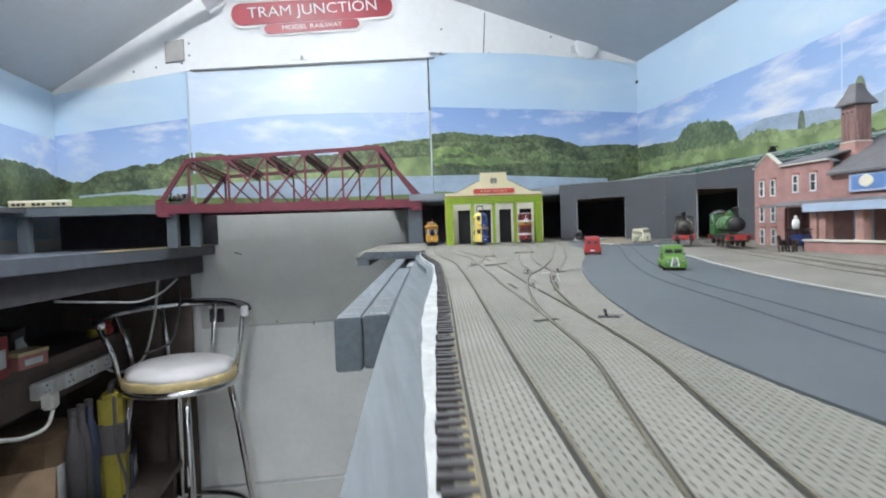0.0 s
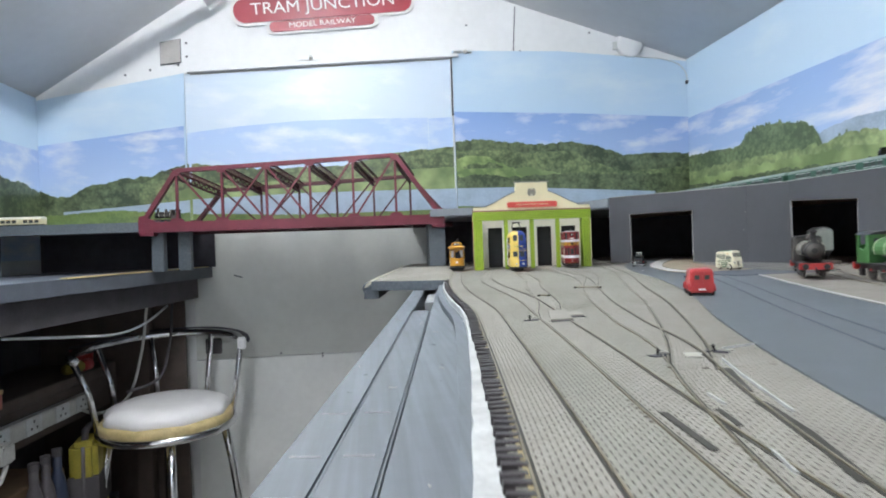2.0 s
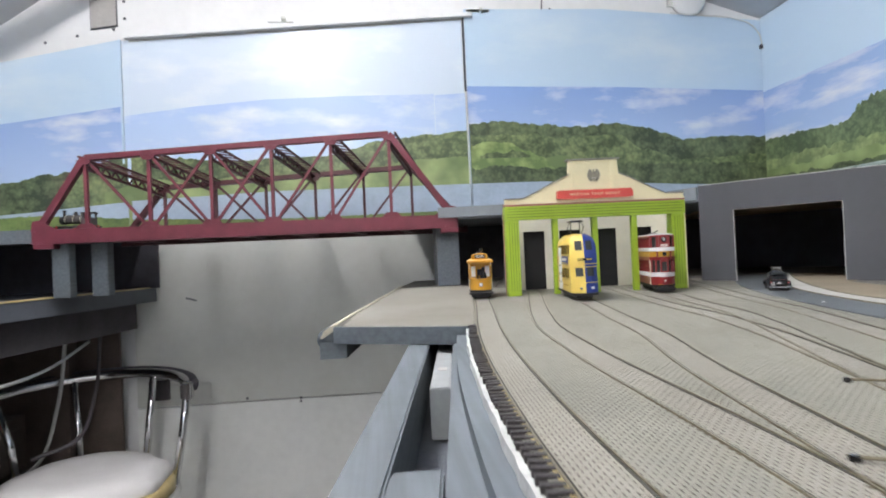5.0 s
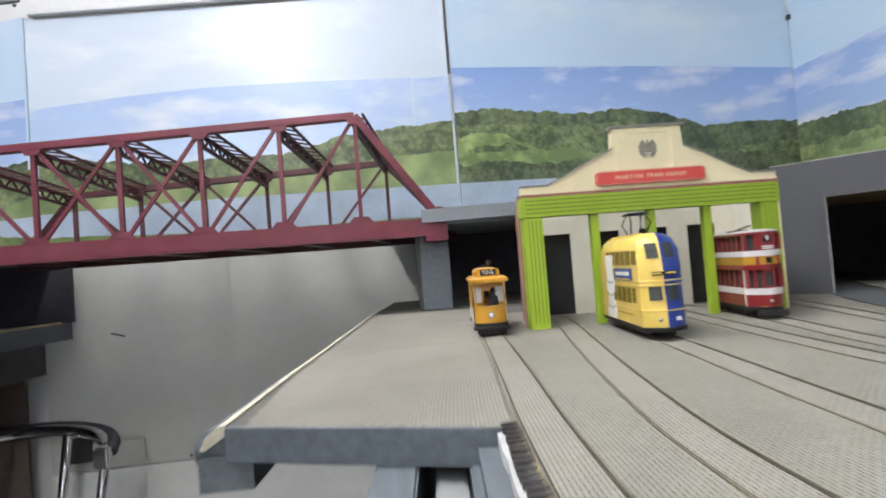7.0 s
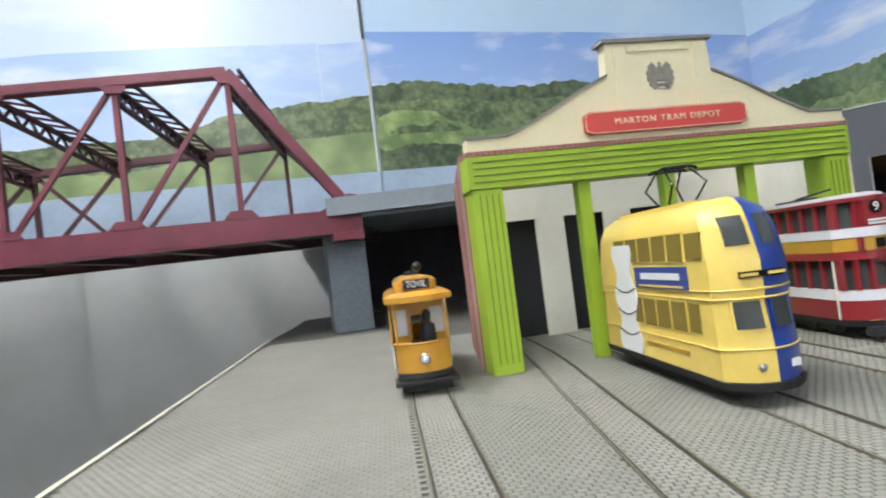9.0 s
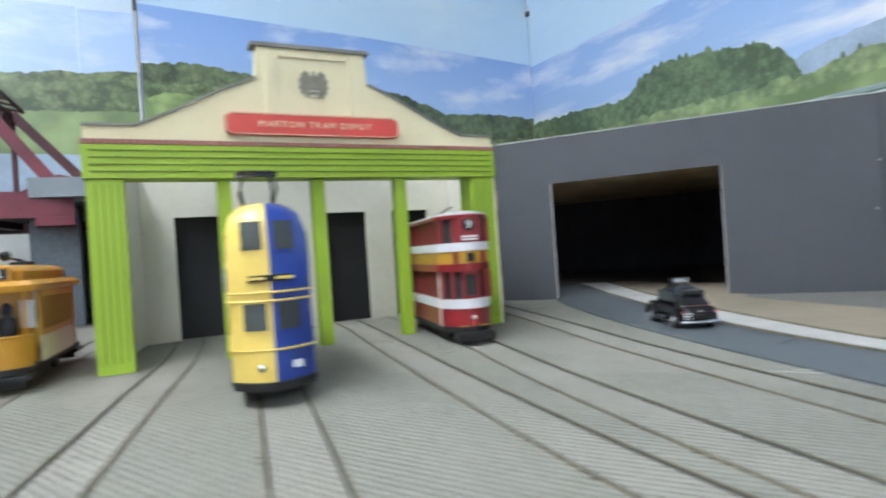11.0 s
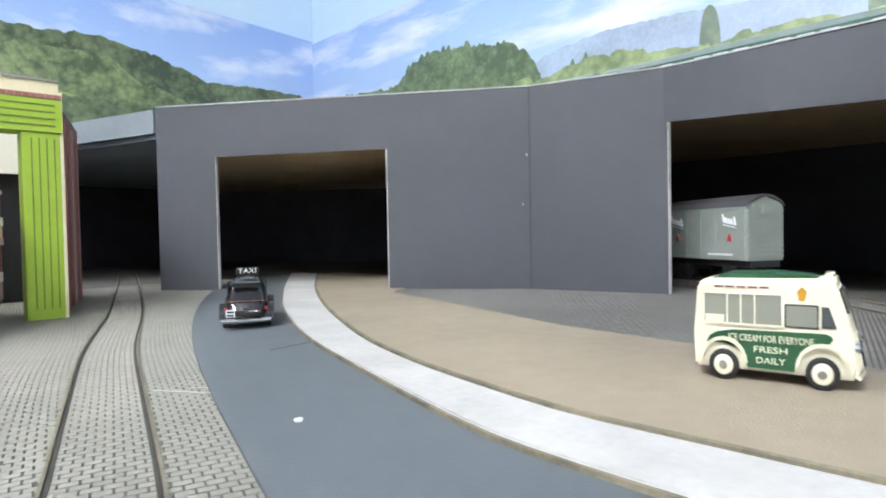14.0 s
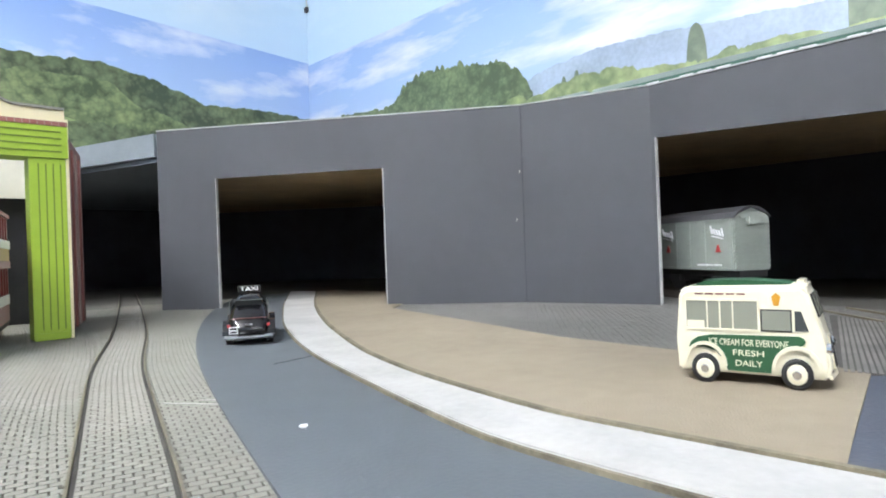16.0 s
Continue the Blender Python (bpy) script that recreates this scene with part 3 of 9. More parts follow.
# upper deck and bench of the opposite side
structure("upper_deck", prism([(XL + 0.002, 1.66), (-0.50, 1.66), (-0.50, 2.0), (XL + 0.002, 2.0)], 0.118, 0.130), "deck_dark", "dark grey upper railway deck at the far side", "deck")
structure("fascia", box(XL + 0.002, -0.50, 1.652, 1.659, 0.108, 0.131), "grey_wood", "grey fascia of the far upper deck", "fascia")
structure("upper_deck", prism([(XL + 0.002, -0.3), (-0.88, -0.3), (-0.88, 1.651), (XL + 0.002, 1.651)], 0.118, 0.129), "deck_dark", "dark grey upper railway deck at the far side", "deck")
# black sheet put in for the shade between far deck and bench
structure("tunnel_back", box(XL + 0.03, -0.47, 1.96, 1.966, 0.013, 0.117), "black", "black sheet added as the dark void below the far deck", "tunnel wall")
bench = [(XL + 0.002, -0.3), (-0.74, -0.3), (-0.70, 0.6), (-0.595, 1.39), (-0.485, 1.985), (XL + 0.002, 1.985)]
structure("bench_top", prism(bench, -0.018, 0.012), "grey_dark", "dark grey boarded bench top on the far side", "bench")
structure("bench_edge", prism([(-0.607, 1.39), (-0.500, 1.97), (-0.488, 1.97), (-0.593, 1.39)], 0.0125, 0.0150), "cushion_side", "bare pale timber strip at the bench's edge", "trim")
for x, y in ((-0.90, 1.68), (-0.525, 1.68), (-0.47, 1.70)):
    tagged(part("deck_post", box(x - 0.014, x + 0.014, y - 0.012, y + 0.012, 0.0125, 0.1175), "grey_wood", bevel=0.001), "grey-painted square post under the upper deck", "post", "deck posts", "structure")
structure("pier", box(0.127, 0.168, 1.668, 1.74, 0.0005, 0.116), "grey_wood", "grey-painted block carrying the bridge's end", "pier", bevel=0.0008)
lip = bmesh.new()
rows = []
for x, y in ((-0.0160, 1.0905), (-0.0040, 1.20), (0.0135, 1.335), (0.0645, 1.75)):
    rows.append([lip.verts.new((x + dx, y - 0.10 * dx, z)) for dx, z in ((0.0, -0.003), (0.0, 0.0012), (-0.0035, 0.0008), (-0.0085, -0.0030), (-0.0115, -0.0085), (-0.0095, -0.0090))])
for ra, rb in zip(rows, rows[1:]):
    for k in range(6):
        lip.faces.new((ra[k], ra[(k + 1) % 6], rb[(k + 1) % 6], rb[k]))
lip.faces.new(rows[0]), lip.faces.new(rows[-1])
part("pale_edge", lip, "cream_edge", deck, "bare cream edge of the sheet turned over the lip")
# ---------------------------------------------------------------- printed landscape on the walls
def sky_material(name, top, low, cloud, amount, scale, stretch=(1.0, 1.0, 2.6), edge=(0.50, 0.70)):
    m = bpy.data.materials.new(name)
    m.use_nodes = True
    n, l = m.node_tree.nodes, m.node_tree.links
    b = n["Principled BSDF"]
    b.inputs["Roughness"].default_value = 0.28
    co, sep, mp = n.new("ShaderNodeTexCoord"), n.new("ShaderNodeSeparateXYZ"), n.new("ShaderNodeMapping")
    l.new(co.outputs["Object"], sep.inputs[0])
    rng = n.new("ShaderNodeMapRange")
    rng.inputs[1].default_value, rng.inputs[2].default_value = 0.2, 0.5
    l.new(sep.outputs["Z"], rng.inputs[0])
    grad = n.new("ShaderNodeMixRGB")
    grad.inputs[1].default_value, grad.inputs[2].default_value = (*low, 1), (*top, 1)
    l.new(rng.outputs[0], grad.inputs[0])
    mp.inputs["Scale"].default_value = stretch
    mp.inputs["Rotation"].default_value[0] = 0.16 if stretch[1] != 1.0 else 0.0
    tex, ramp = n.new("ShaderNodeTexNoise"), n.new("ShaderNodeValToRGB")
    tex.inputs["Scale"].default_value, tex.inputs["Detail"].default_value, tex.inputs["Roughness"].default_value = scale, 6, 0.55
    l.new(co.outputs["Object"], mp.inputs[0])
    l.new(mp.outputs[0], tex.inputs["Vector"])
    ramp.color_ramp.elements[0].position, ramp.color_ramp.elements[1].position = edge
    ramp.color_ramp.elements[1].color = (amount, amount, amount, 1)
    l.new(tex.outputs["Fac"], ramp.inputs[0])
    mix = n.new("ShaderNodeMixRGB")
    mix.inputs[2].default_value = (*cloud, 1)
    l.new(ramp.outputs[0], mix.inputs[0])
    l.new(grad.outputs[0], mix.inputs[1])
    l.new(mix.outputs[0], b.inputs["Base Color"])
    return m


M["sky_print"] = sky_material("sky_print", (0.20, 0.34, 0.68), (0.50, 0.63, 0.82), (0.80, 0.82, 0.86), 0.8, 7.0)
M["sky_streak"] = sky_material("sky_streak", (0.22, 0.36, 0.68), (0.46, 0.60, 0.80), (0.80, 0.80, 0.84), 0.9, 6.0, (1.0, 0.75, 3.6), (0.46, 0.66))
M["sky_plain"] = sky_material("sky_plain", (0.50, 0.65, 0.80), (0.50, 0.66, 0.82), (0.66, 0.76, 0.84), 0.7, 3.0)
M["sky_haze"] = sky_material("sky_haze", (0.36, 0.52, 0.82), (0.58, 0.70, 0.85), (0.80, 0.84, 0.88), 0.9, 5.0)
M["sky_bright"] = sky_material("sky_bright", (0.62, 0.72, 0.84), (0.60, 0.70, 0.83), (0.80, 0.84, 0.88), 0.9, 4.0)
M["hill_far"] = material("hill_far", (0.34, 0.42, 0.54), 0.4, vary=0.2, scale=20)
M["meadow"] = material("meadow", (0.16, 0.22, 0.065), 0.45, vary=0.35, scale=20, tint=(0.07, 0.12, 0.04))
M["lake"] = material("lake", (0.36, 0.45, 0.56), 0.4, vary=0.12, scale=16)


def foliage_print(name, dark, light, scale):
    """A photograph of woods: rounded crowns with dark gaps, in two sizes, under broad light and shade."""
    m = bpy.data.materials.new(name)
    m.use_nodes = True
    n, l = m.node_tree.nodes, m.node_tree.links
    b = n["Principled BSDF"]
    b.inputs["Roughness"].default_value = 0.4
    dark, light = [[0.88 * c + 0.12 * (0.3 * k[0] + 0.6 * k[1] + 0.1 * k[2]) * t for c, t in zip(k, (0.95, 1.0, 1.05))] for k in (dark, light)]
    co, warp, mixv = n.new("ShaderNodeTexCoord"), n.new("ShaderNodeTexNoise"), n.new("ShaderNodeMixRGB")
    warp.inputs["Scale"].default_value = scale * 0.8
    l.new(co.outputs["Object"], warp.inputs["Vector"])
    mixv.blend_type = "ADD"
    mixv.inputs[0].default_value = 0.012
    l.new(co.outputs["Object"], mixv.inputs[1])
    l.new(warp.outputs["Color"], mixv.inputs[2])
    total = None
    for k, weight in ((0.62, 0.36), (1.5, 0.30), (3.4, 0.14)):
        v = n.new("ShaderNodeTexVoronoi")
        v.inputs["Scale"].default_value = scale * k
        l.new(mixv.outputs[0], v.inputs["Vector"])
        mul = n.new("ShaderNodeMath")
        mul.operation = "MULTIPLY_ADD"
        mul.inputs[1].default_value = -weight
        l.new(v.outputs["Distance"], mul.inputs[0])
        if total is None:
            mul.inputs[2].default_value = 0.50
        else:
            l.new(total, mul.inputs[2])
        total = mul.outputs[0]
    broad = n.new("ShaderNodeTexNoise")
    broad.inputs["Scale"].default_value, broad.inputs["Detail"].default_value = 9, 6
    l.new(co.outputs["Object"], broad.inputs["Vector"])
    add = n.new("ShaderNodeMath")
    add.operation = "MULTIPLY_ADD"
    add.inputs[1].default_value = 0.85
    l.new(broad.outputs["Fac"], add.inputs[0])
    l.new(total, add.inputs[2])
    ramp = n.new("ShaderNodeValToRGB")
    ramp.color_ramp.elements[0].position, ramp.color_ramp.elements[1].position = 0.36, 0.82
    ramp.color_ramp.elements[0].color, ramp.color_ramp.elements[1].color = (*dark, 1), (*light, 1)
    l.new(add.outputs[0], ramp.inputs[0])
    l.new(ramp.outputs[0], b.inputs["Base Color"])
    return m


M["wood_dark"] = foliage_print("wood_dark", (0.036, 0.058, 0.026), (0.165, 0.212, 0.092), 75)
M["wood_mid"] = foliage_print("wood_mid", (0.050, 0.080, 0.032), (0.245, 0.305, 0.115), 70)
M["wood_clump"] = foliage_print("wood_clump", (0.060, 0.095, 0.042), (0.190, 0.262, 0.115), 85)
M["wood_light"] = foliage_print("wood_light", (0.135, 0.190, 0.075), (0.36, 0.44, 0.17), 55)
M["wood_haze"] = foliage_print("wood_haze", (0.105, 0.150, 0.095), (0.205, 0.265, 0.160), 60)
M["field_sun"] = foliage_print("field_sun", (0.12, 0.19, 0.05), (0.40, 0.50, 0.16), 34)
M["field"] = foliage_print("field", (0.13, 0.19, 0.06), (0.36, 0.46, 0.17), 12)


def outline(pts, rough=0.006, step=0.003, seed=0.0):
    """A treeline of rounded crowns through (along, height) points."""
    rnd = random.Random(seed)
    lo, hi = min(p[0] for p in pts), max(p[0] for p in pts)
    crowns = []
    x = lo
    while x < hi:
        w = rough * rnd.uniform(0.7, 2.2) + 0.002
        crowns.append((x, w, rough * rnd.uniform(0.5, 1.5)))
        x += w * rnd.uniform(0.5, 1.1)
    out = []
    for (x0, z0), (x1, z1) in zip(pts, pts[1:]):
        n = max(1, int(abs(x1 - x0) / step))
        for k in range(n):
            t = k / n
            x = x0 + (x1 - x0) * t
            top = max([0.0] + [h * math.sqrt(max(0.0, 1 - ((x - c) / w) ** 2)) for c, w, h in crowns if abs(x - c) < w])
            out.append((x, z0 + (z1 - z0) * t * t * (3 - 2 * t) + top - rough * 0.8 + 0.25 * rough * noise.noise((x * 300, seed, 4))))
    return out + [pts[-1]]


def layer(name, pts, foot, depth, mat, parent, wall="back", label=""):
    """A flat printed shape below an outline."""
    poly = [*pts, (pts[-1][0], foot), (pts[0][0], foot)]
    if wall == "back":
        bm = prism(poly, YB - depth, YB - depth + 0.0006, axis="y")
    elif wall == "right":
        bm = prism(poly, XR - depth, XR - depth + 0.0006, axis="x")
    else:
        bm = prism(poly, XL + depth - 0.0006, XL + depth, axis="x")
    return part(name, bm, mat, parent, label)


mural = thing("mural", pose(0, 0, 0), "printed hills, lake and sky across the gable wall", "mural", "landscape murals", "structure")
part("upper_sheet", prism([(XL + 0.002, 0.30), (-0.559, 0.30), (-0.559, 0.588), (XL + 0.002, 0.509)], YB - 0.0060, YB - 0.0052, axis="y"), "sky_plain", mural, "plain pale blue sheet")
# paler than the sheets beside it: the tube's glare is in its colour
part("upper_sheet", prism([(-0.552, 0.30), (0.244, 0.30), (0.244, 0.634), (-0.552, 0.586)], YB - 0.0060, YB - 0.0052, axis="y"), "sky_bright", mural, "pale sky sheet with tube glare put into its colour")
part("upper_sheet", prism([(0.251, 0.30), (XR - 0.002, 0.30), (XR - 0.002, 0.627), (0.60, 0.658), (0.251, 0.658)], YB - 0.0060, YB - 0.0052, axis="y"), "sky_plain", mural, "plain pale blue sheet")
part("sky_sheet", prism([(XL + 0.002, 0.135), (-0.559, 0.135), (-0.559, 0.433), (XL + 0.002, 0.378)], YB - 0.0070, YB - 0.0062, axis="y"), "sky_print", mural, "blue sky with small clouds")
part("sky_sheet", prism([(-0.552, 0.135), (0.168, 0.135), (0.168, 0.450), (-0.03, 0.449), (-0.23, 0.444), (-0.40, 0.430), (-0.552, 0.411)], YB - 0.0070, YB - 0.0062, axis="y"), "sky_haze", mural, "hazy blue sky")
part("sky_sheet", prism([(0.170, 0.135), (0.245, 0.135), (0.245, 0.451), (0.170, 0.447)], YB - 0.0072, YB - 0.0064, axis="y"), "sky_haze", mural)
part("sky_sheet", prism([(0.251, 0.135), (XR - 0.002, 0.135), (XR - 0.002, 0.445), (0.635, 0.460), (0.251, 0.468)], YB - 0.0070, YB - 0.0062, axis="y"), "sky_print", mural, "deep blue sky with white clouds")
layer("hills", outline([(XL + 0.003, 0.25), (-0.946, 0.237), (-0.90, 0.227), (-0.806, 0.262), (-0.72, 0.278), (-0.66, 0.284), (-0.62, 0.30), (-0.548, 0.318)], 0.007, seed=1), 0.14, 0.0080, "wood_dark", mural)
layer("hills", outline([(-0.69, 0.262), (-0.64, 0.278), (-0.548, 0.30)], 0.003, seed=2), 0.14, 0.0088, "wood_mid", mural)
layer("hills", outline([(-0.540, 0.318), (-0.47, 0.312), (-0.35, 0.30), (-0.1, 0.306), (0.06, 0.340), (0.178, 0.352), (0.249, 0.357)], 0.006, seed=3), 0.14, 0.0080, "wood_mid", mural)
layer("fields", outline([(-0.60, 0.235), (-0.50, 0.262), (-0.40, 0.25), (-0.3, 0.262), (-0.15, 0.255), (0.0, 0.275), (0.12, 0.29), (0.249, 0.295)], 0.003, seed=4), 0.14, 0.0094, "field", mural)
layer("hills", outline([(0.252, 0.372), (0.32, 0.378), (0.43, 0.368), (0.54, 0.360), (0.613, 0.367), (0.70, 0.355), (0.75, 0.340), (0.80, 0.323), (0.90, 0.327), (XR - 0.003, 0.325)], 0.006, seed=5), 0.14, 0.0080, "wood_dark", mural)
layer("hills", outline([(0.253, 0.345), (0.40, 0.345), (0.50, 0.335), (0.62, 0.340), (0.70, 0.30), (0.80, 0.270), (XR - 0.003, 0.28)], 0.007, seed=6), 0.14, 0.0086, "wood_mid", mural)
layer("fields", outline([(0.252, 0.318), (0.29, 0.330), (0.345, 0.326), (0.39, 0.306), (0.43, 0.290), (0.46, 0.262)], 0.003, seed=7), 0.255, 0.0092, "field_sun", mural, label="sunlit yellow-green field")
layer("hills", outline([(0.275, 0.294), (0.30, 0.303), (0.335, 0.301), (0.36, 0.306), (0.40, 0.294)], 0.005, seed=21), 0.289, 0.0095, "wood_mid", mural)
layer("fields", outline([(0.40, 0.262), (0.43, 0.284), (0.48, 0.290), (0.55, 0.275), (0.62, 0.262)], 0.004, seed=22), 0.24, 0.0090, "field", mural)
layer("hills", outline([(0.253, 0.262), (0.33, 0.268), (0.45, 0.258), (0.55, 0.266), (0.7, 0.262), (0.85, 0.258), (XR - 0.003, 0.26)], 0.008, seed=8), 0.14, 0.0098, "wood_dark", mural)
layer("lake", [(-0.90, 0.186), (-0.75, 0.196), (-0.60, 0.208), (-0.548, 0.212)], 0.14, 0.0106, "lake", mural)
layer("lake", [(-0.540, 0.214), (-0.2, 0.226), (0.249, 0.228)], 0.14, 0.0106, "lake", mural)
layer("lake", [(0.253, 0.228), (0.43, 0.228), (0.76, 0.212), (0.9, 0.205)], 0.14, 0.0106, "lake", mural)
layer("meadow", outline([(XL + 0.003, 0.176), (-0.75, 0.186), (-0.66, 0.180), (-0.548, 0.174)], 0.003, seed=9), 0.135, 0.0114, "meadow", mural)
layer("meadow", outline([(-0.540, 0.170), (-0.2, 0.160), (0.249, 0.164)], 0.002, seed=10), 0.135, 0.0114, "meadow", mural)
layer("meadow", outline([(0.253, 0.172), (0.43, 0.160), (0.9, 0.15)], 0.002, seed=11), 0.135, 0.0114, "meadow", mural)

mural = thing("mural", pose(0, 0, 0), "printed trees, hills and cloudy sky along the side wall", "mural", "landscape murals", "structure")
part("upper_sheet", box(XR - 0.0060, XR - 0.0052, YF, YB - 0.0078, 0.30, ER - 0.003), "sky_plain", mural, "plain pale blue sheet")
part("sky_sheet", box(XR - 0.0072, XR - 0.0064, 1.095, YB - 0.0078, 0.05, 0.440), "sky_streak", mural, "blue sky with streaks of cloud")
part("sky_sheet", box(XR - 0.0072, XR - 0.0064, -0.6, 1.090, 0.05, 0.446), "sky_streak", mural, "blue sky with streaks of cloud")
layer("hills", outline([(YB - 0.0078, 0.22), (1.56, 0.25), (1.46, 0.278), (1.40, 0.290), (1.33, 0.296), (1.26, 0.292), (1.17, 0.284), (1.07, 0.275), (0.9, 0.30), (0.7, 0.33), (0.3, 0.32), (-0.6, 0.33)], 0.003, seed=12), 0.14, 0.0080, "hill_far", mural, "right", "hazy blue far hills")

layer("trees", outline([(YB - 0.0078, 0.312), (1.87, 0.311), (1.765, 0.300), (1.740, 0.304), (1.722, 0.316), (1.695, 0.330), (1.65, 0.339), (1.60, 0.335), (1.55, 0.325), (1.50, 0.317), (1.468, 0.304), (1.450, 0.285), (1.438, 0.262), (1.432, 0.20)], 0.007, seed=13), 0.14, 0.0088, "wood_clump", mural, "right", "dark green trees")
rnd = random.Random(31)
for k in range(22):
    y = 1.463 + 0.0125 * k + rnd.uniform(-0.003, 0.003)
    top = np.interp(y, [1.45, 1.50, 1.60, 1.65, 1.70, 1.74], [0.292, 0.322, 0.341, 0.344, 0.334, 0.312]) + rnd.uniform(-0.004, 0.006)
    w = rnd.uniform(0.009, 0.015)
    spire = [(y - w, top - 0.060), (y - w * 0.8, top - 0.030), (y - w * 0.60, top - 0.011), (y - w * 0.28, top - 0.003), (y, top), (y + w * 0.30, top - 0.004), (y + w * 0.64, top - 0.012), (y + w * 0.85, top - 0.032), (y + w, top - 0.060)]
    layer("conifer", spire, 0.20, 0.0090 + 0.00002 * k, "wood_clump", mural, "right")
layer("trees", outline([(YB - 0.0078, 0.262), (1.75, 0.258), (1.5, 0.252), (1.40, 0.256), (1.34, 0.262), (1.285, 0.256), (1.19, 0.248), (1.14, 0.246), (1.06, 0.240), (0.9, 0.262), (0.7, 0.27), (0.3, 0.26), (-0.6, 0.25)], 0.012, seed=14), 0.14, 0.0096, "wood_light", mural, "right", "sunlit trees")
for y, h, w in ((1.207, 0.292, 0.012), (1.385, 0.272, 0.006), (1.365, 0.276, 0.006), (1.045, 0.330, 0.016), (0.945, 0.345, 0.018)):
    layer("poplar", [(y - w * math.cos(math.pi * k / 14), h - 0.075 + 0.075 * math.sin(math.pi * k / 14) ** 0.6 + 0.002 * noise.noise((k * 0.9, y, 0))) for k in range(15)], 0.17, 0.0092, "wood_haze", mural, "right")
layer("fields", outline([(YB - 0.0078, 0.235), (1.6, 0.236), (1.4, 0.232), (1.2, 0.225), (1.0, 0.235), (0.6, 0.24), (-0.6, 0.23)], 0.010, seed=15), 0.10, 0.0104, "field", mural, "right")
layer("trees", outline([(YB - 0.0078, 0.215), (1.6, 0.212), (1.3, 0.20), (1.0, 0.21), (0.6, 0.215), (-0.6, 0.21)], 0.010, seed=16), 0.10, 0.0110, "wood_dark", mural, "right")

mural = thing("mural", pose(0, 0, 0), "printed dark woods and sky along the far side wall", "mural", "landscape murals", "structure")
part("upper_sheet", box(XL + 0.0052, XL + 0.0060, YF, YB - 0.0078, 0.30, EL - 0.003), "sky_plain", mural, "plain pale blue sheet")
part("sky_sheet", box(XL + 0.0064, XL + 0.0072, -0.6, YB - 0.0078, 0.05, 0.365), "sky_print", mural)
layer("trees", outline([(YB - 0.0078, 0.245), (1.9, 0.262), (1.8, 0.268), (1.6, 0.27), (1.2, 0.26), (0.5, 0.27), (-0.6, 0.26)], 0.009, seed=17), 0.14, 0.0082, "wood_dark", mural, "left")
# strips and cable along the door's edge
structure("trim", box(-0.5580, -0.5535, YB - 0.0085, YB - 0.004, 0.14, 0.588), "sky_plain", "painted strip down the edge of the door", "trim")
structure("trim", box(0.2460, 0.2485, YB - 0.0095, YB - 0.004, 0.14, 0.455), "white_wall", "thin white paper edge beside the door", "trim")
structure("trim", box(0.2455, 0.2500, YB - 0.0078, YB - 0.004, 0.456, 0.648), "grey_dark", "dark slit along the edge of the door", "trim")
structure("trim", prism([(-0.542, 0.588), (0.27, 0.638), (0.27, 0.647), (-0.542, 0.597)], YB - 0.020, YB - 0.004, axis="y"), "white_wall", "white metal strip over the door", "trim", bevel=0.001)
structure("trim", prism([(-0.535, 0.5835), (0.244, 0.6315), (0.244, 0.6350), (-0.535, 0.5870)], YB - 0.0075, YB - 0.004, axis="y"), "plate_grey", "grey gap over the door", "trim")
# ---------------------------------------------------------------- lettering
def lettering(name, text, size, mat, parent, m, label="", extrude=0.0002, space=1.0, width=0.0):
    """Raised letters in the built-in font, turned into a mesh; read along +x, up +z, facing -y."""
    cu = bpy.data.curves.new(name, "FONT")
    cu.body, cu.size, cu.extrude, cu.align_x, cu.align_y, cu.space_character = text, size, extrude, "CENTER", "CENTER", space
    cu.resolution_u = 3
    tmp = new(name + "_curve", cu)
    dg = bpy.context.evaluated_depsgraph_get()
    me = bpy.data.meshes.new_from_object(tmp.evaluated_get(dg))
    bpy.data.objects.remove(tmp)
    bpy.data.curves.remove(cu)
    me.materials.clear()
    me.materials.append(M[mat])
    ob = new(name, me)
    w = max(v.co.x for v in me.vertices) - min(v.co.x for v in me.vertices)
    ob.matrix_basis = m @ pose(0, 0, 0, 90) @ Matrix.Diagonal((width / w if width else 1, 1, 1, 1))
    ob.parent = parent
    if label:
        ob["label"] = label
    return ob


M["paper_white"] = material("paper_white", (0.80, 0.80, 0.78), 0.5, vary=0.03)
M["crest"] = material("crest", (0.25, 0.235, 0.185), 0.6, vary=0.2, scale=300)
M["brick_print"] = sett_material("brick_print", (0.30, 0.10, 0.085), (0.40, 0.30, 0.26), 0.0032, 0.0012, 0.0)
M["brown_print"] = material("brown_print", (0.17, 0.065, 0.055), 0.6, vary=0.15, scale=60)

# ---------------------------------------------------------------- tram depot
DW = 0.230
depot = thing("tram_depot", pose(0.184, 1.326, 0, 0, 0, -3.2), "cream and lime green card tram depot with four open bays", "depot")


def pilaster(name, x0, x1, y0, y1, z1):
    bm = box(x0, x1, y0, y1, 0.0005, z1)
    p = part(name, bm, "lime", depot, bevel=0.0004)
    w = x1 - x0
    for k in (0.25, 0.45, 0.65, 0.85):
        part("flute", box(x0 + w * k - 0.00025, x0 + w * k + 0.00025, y0 - 0.0003, y0 + 0.0002, 0.006, z1 - 0.003), "line_dark", p)
    part("plinth", box(x0 + 0.001, x1 - 0.001, y0 - 0.0009, y0 - 0.0001, 0.0006, 0.0045), "lime", p)
    return p


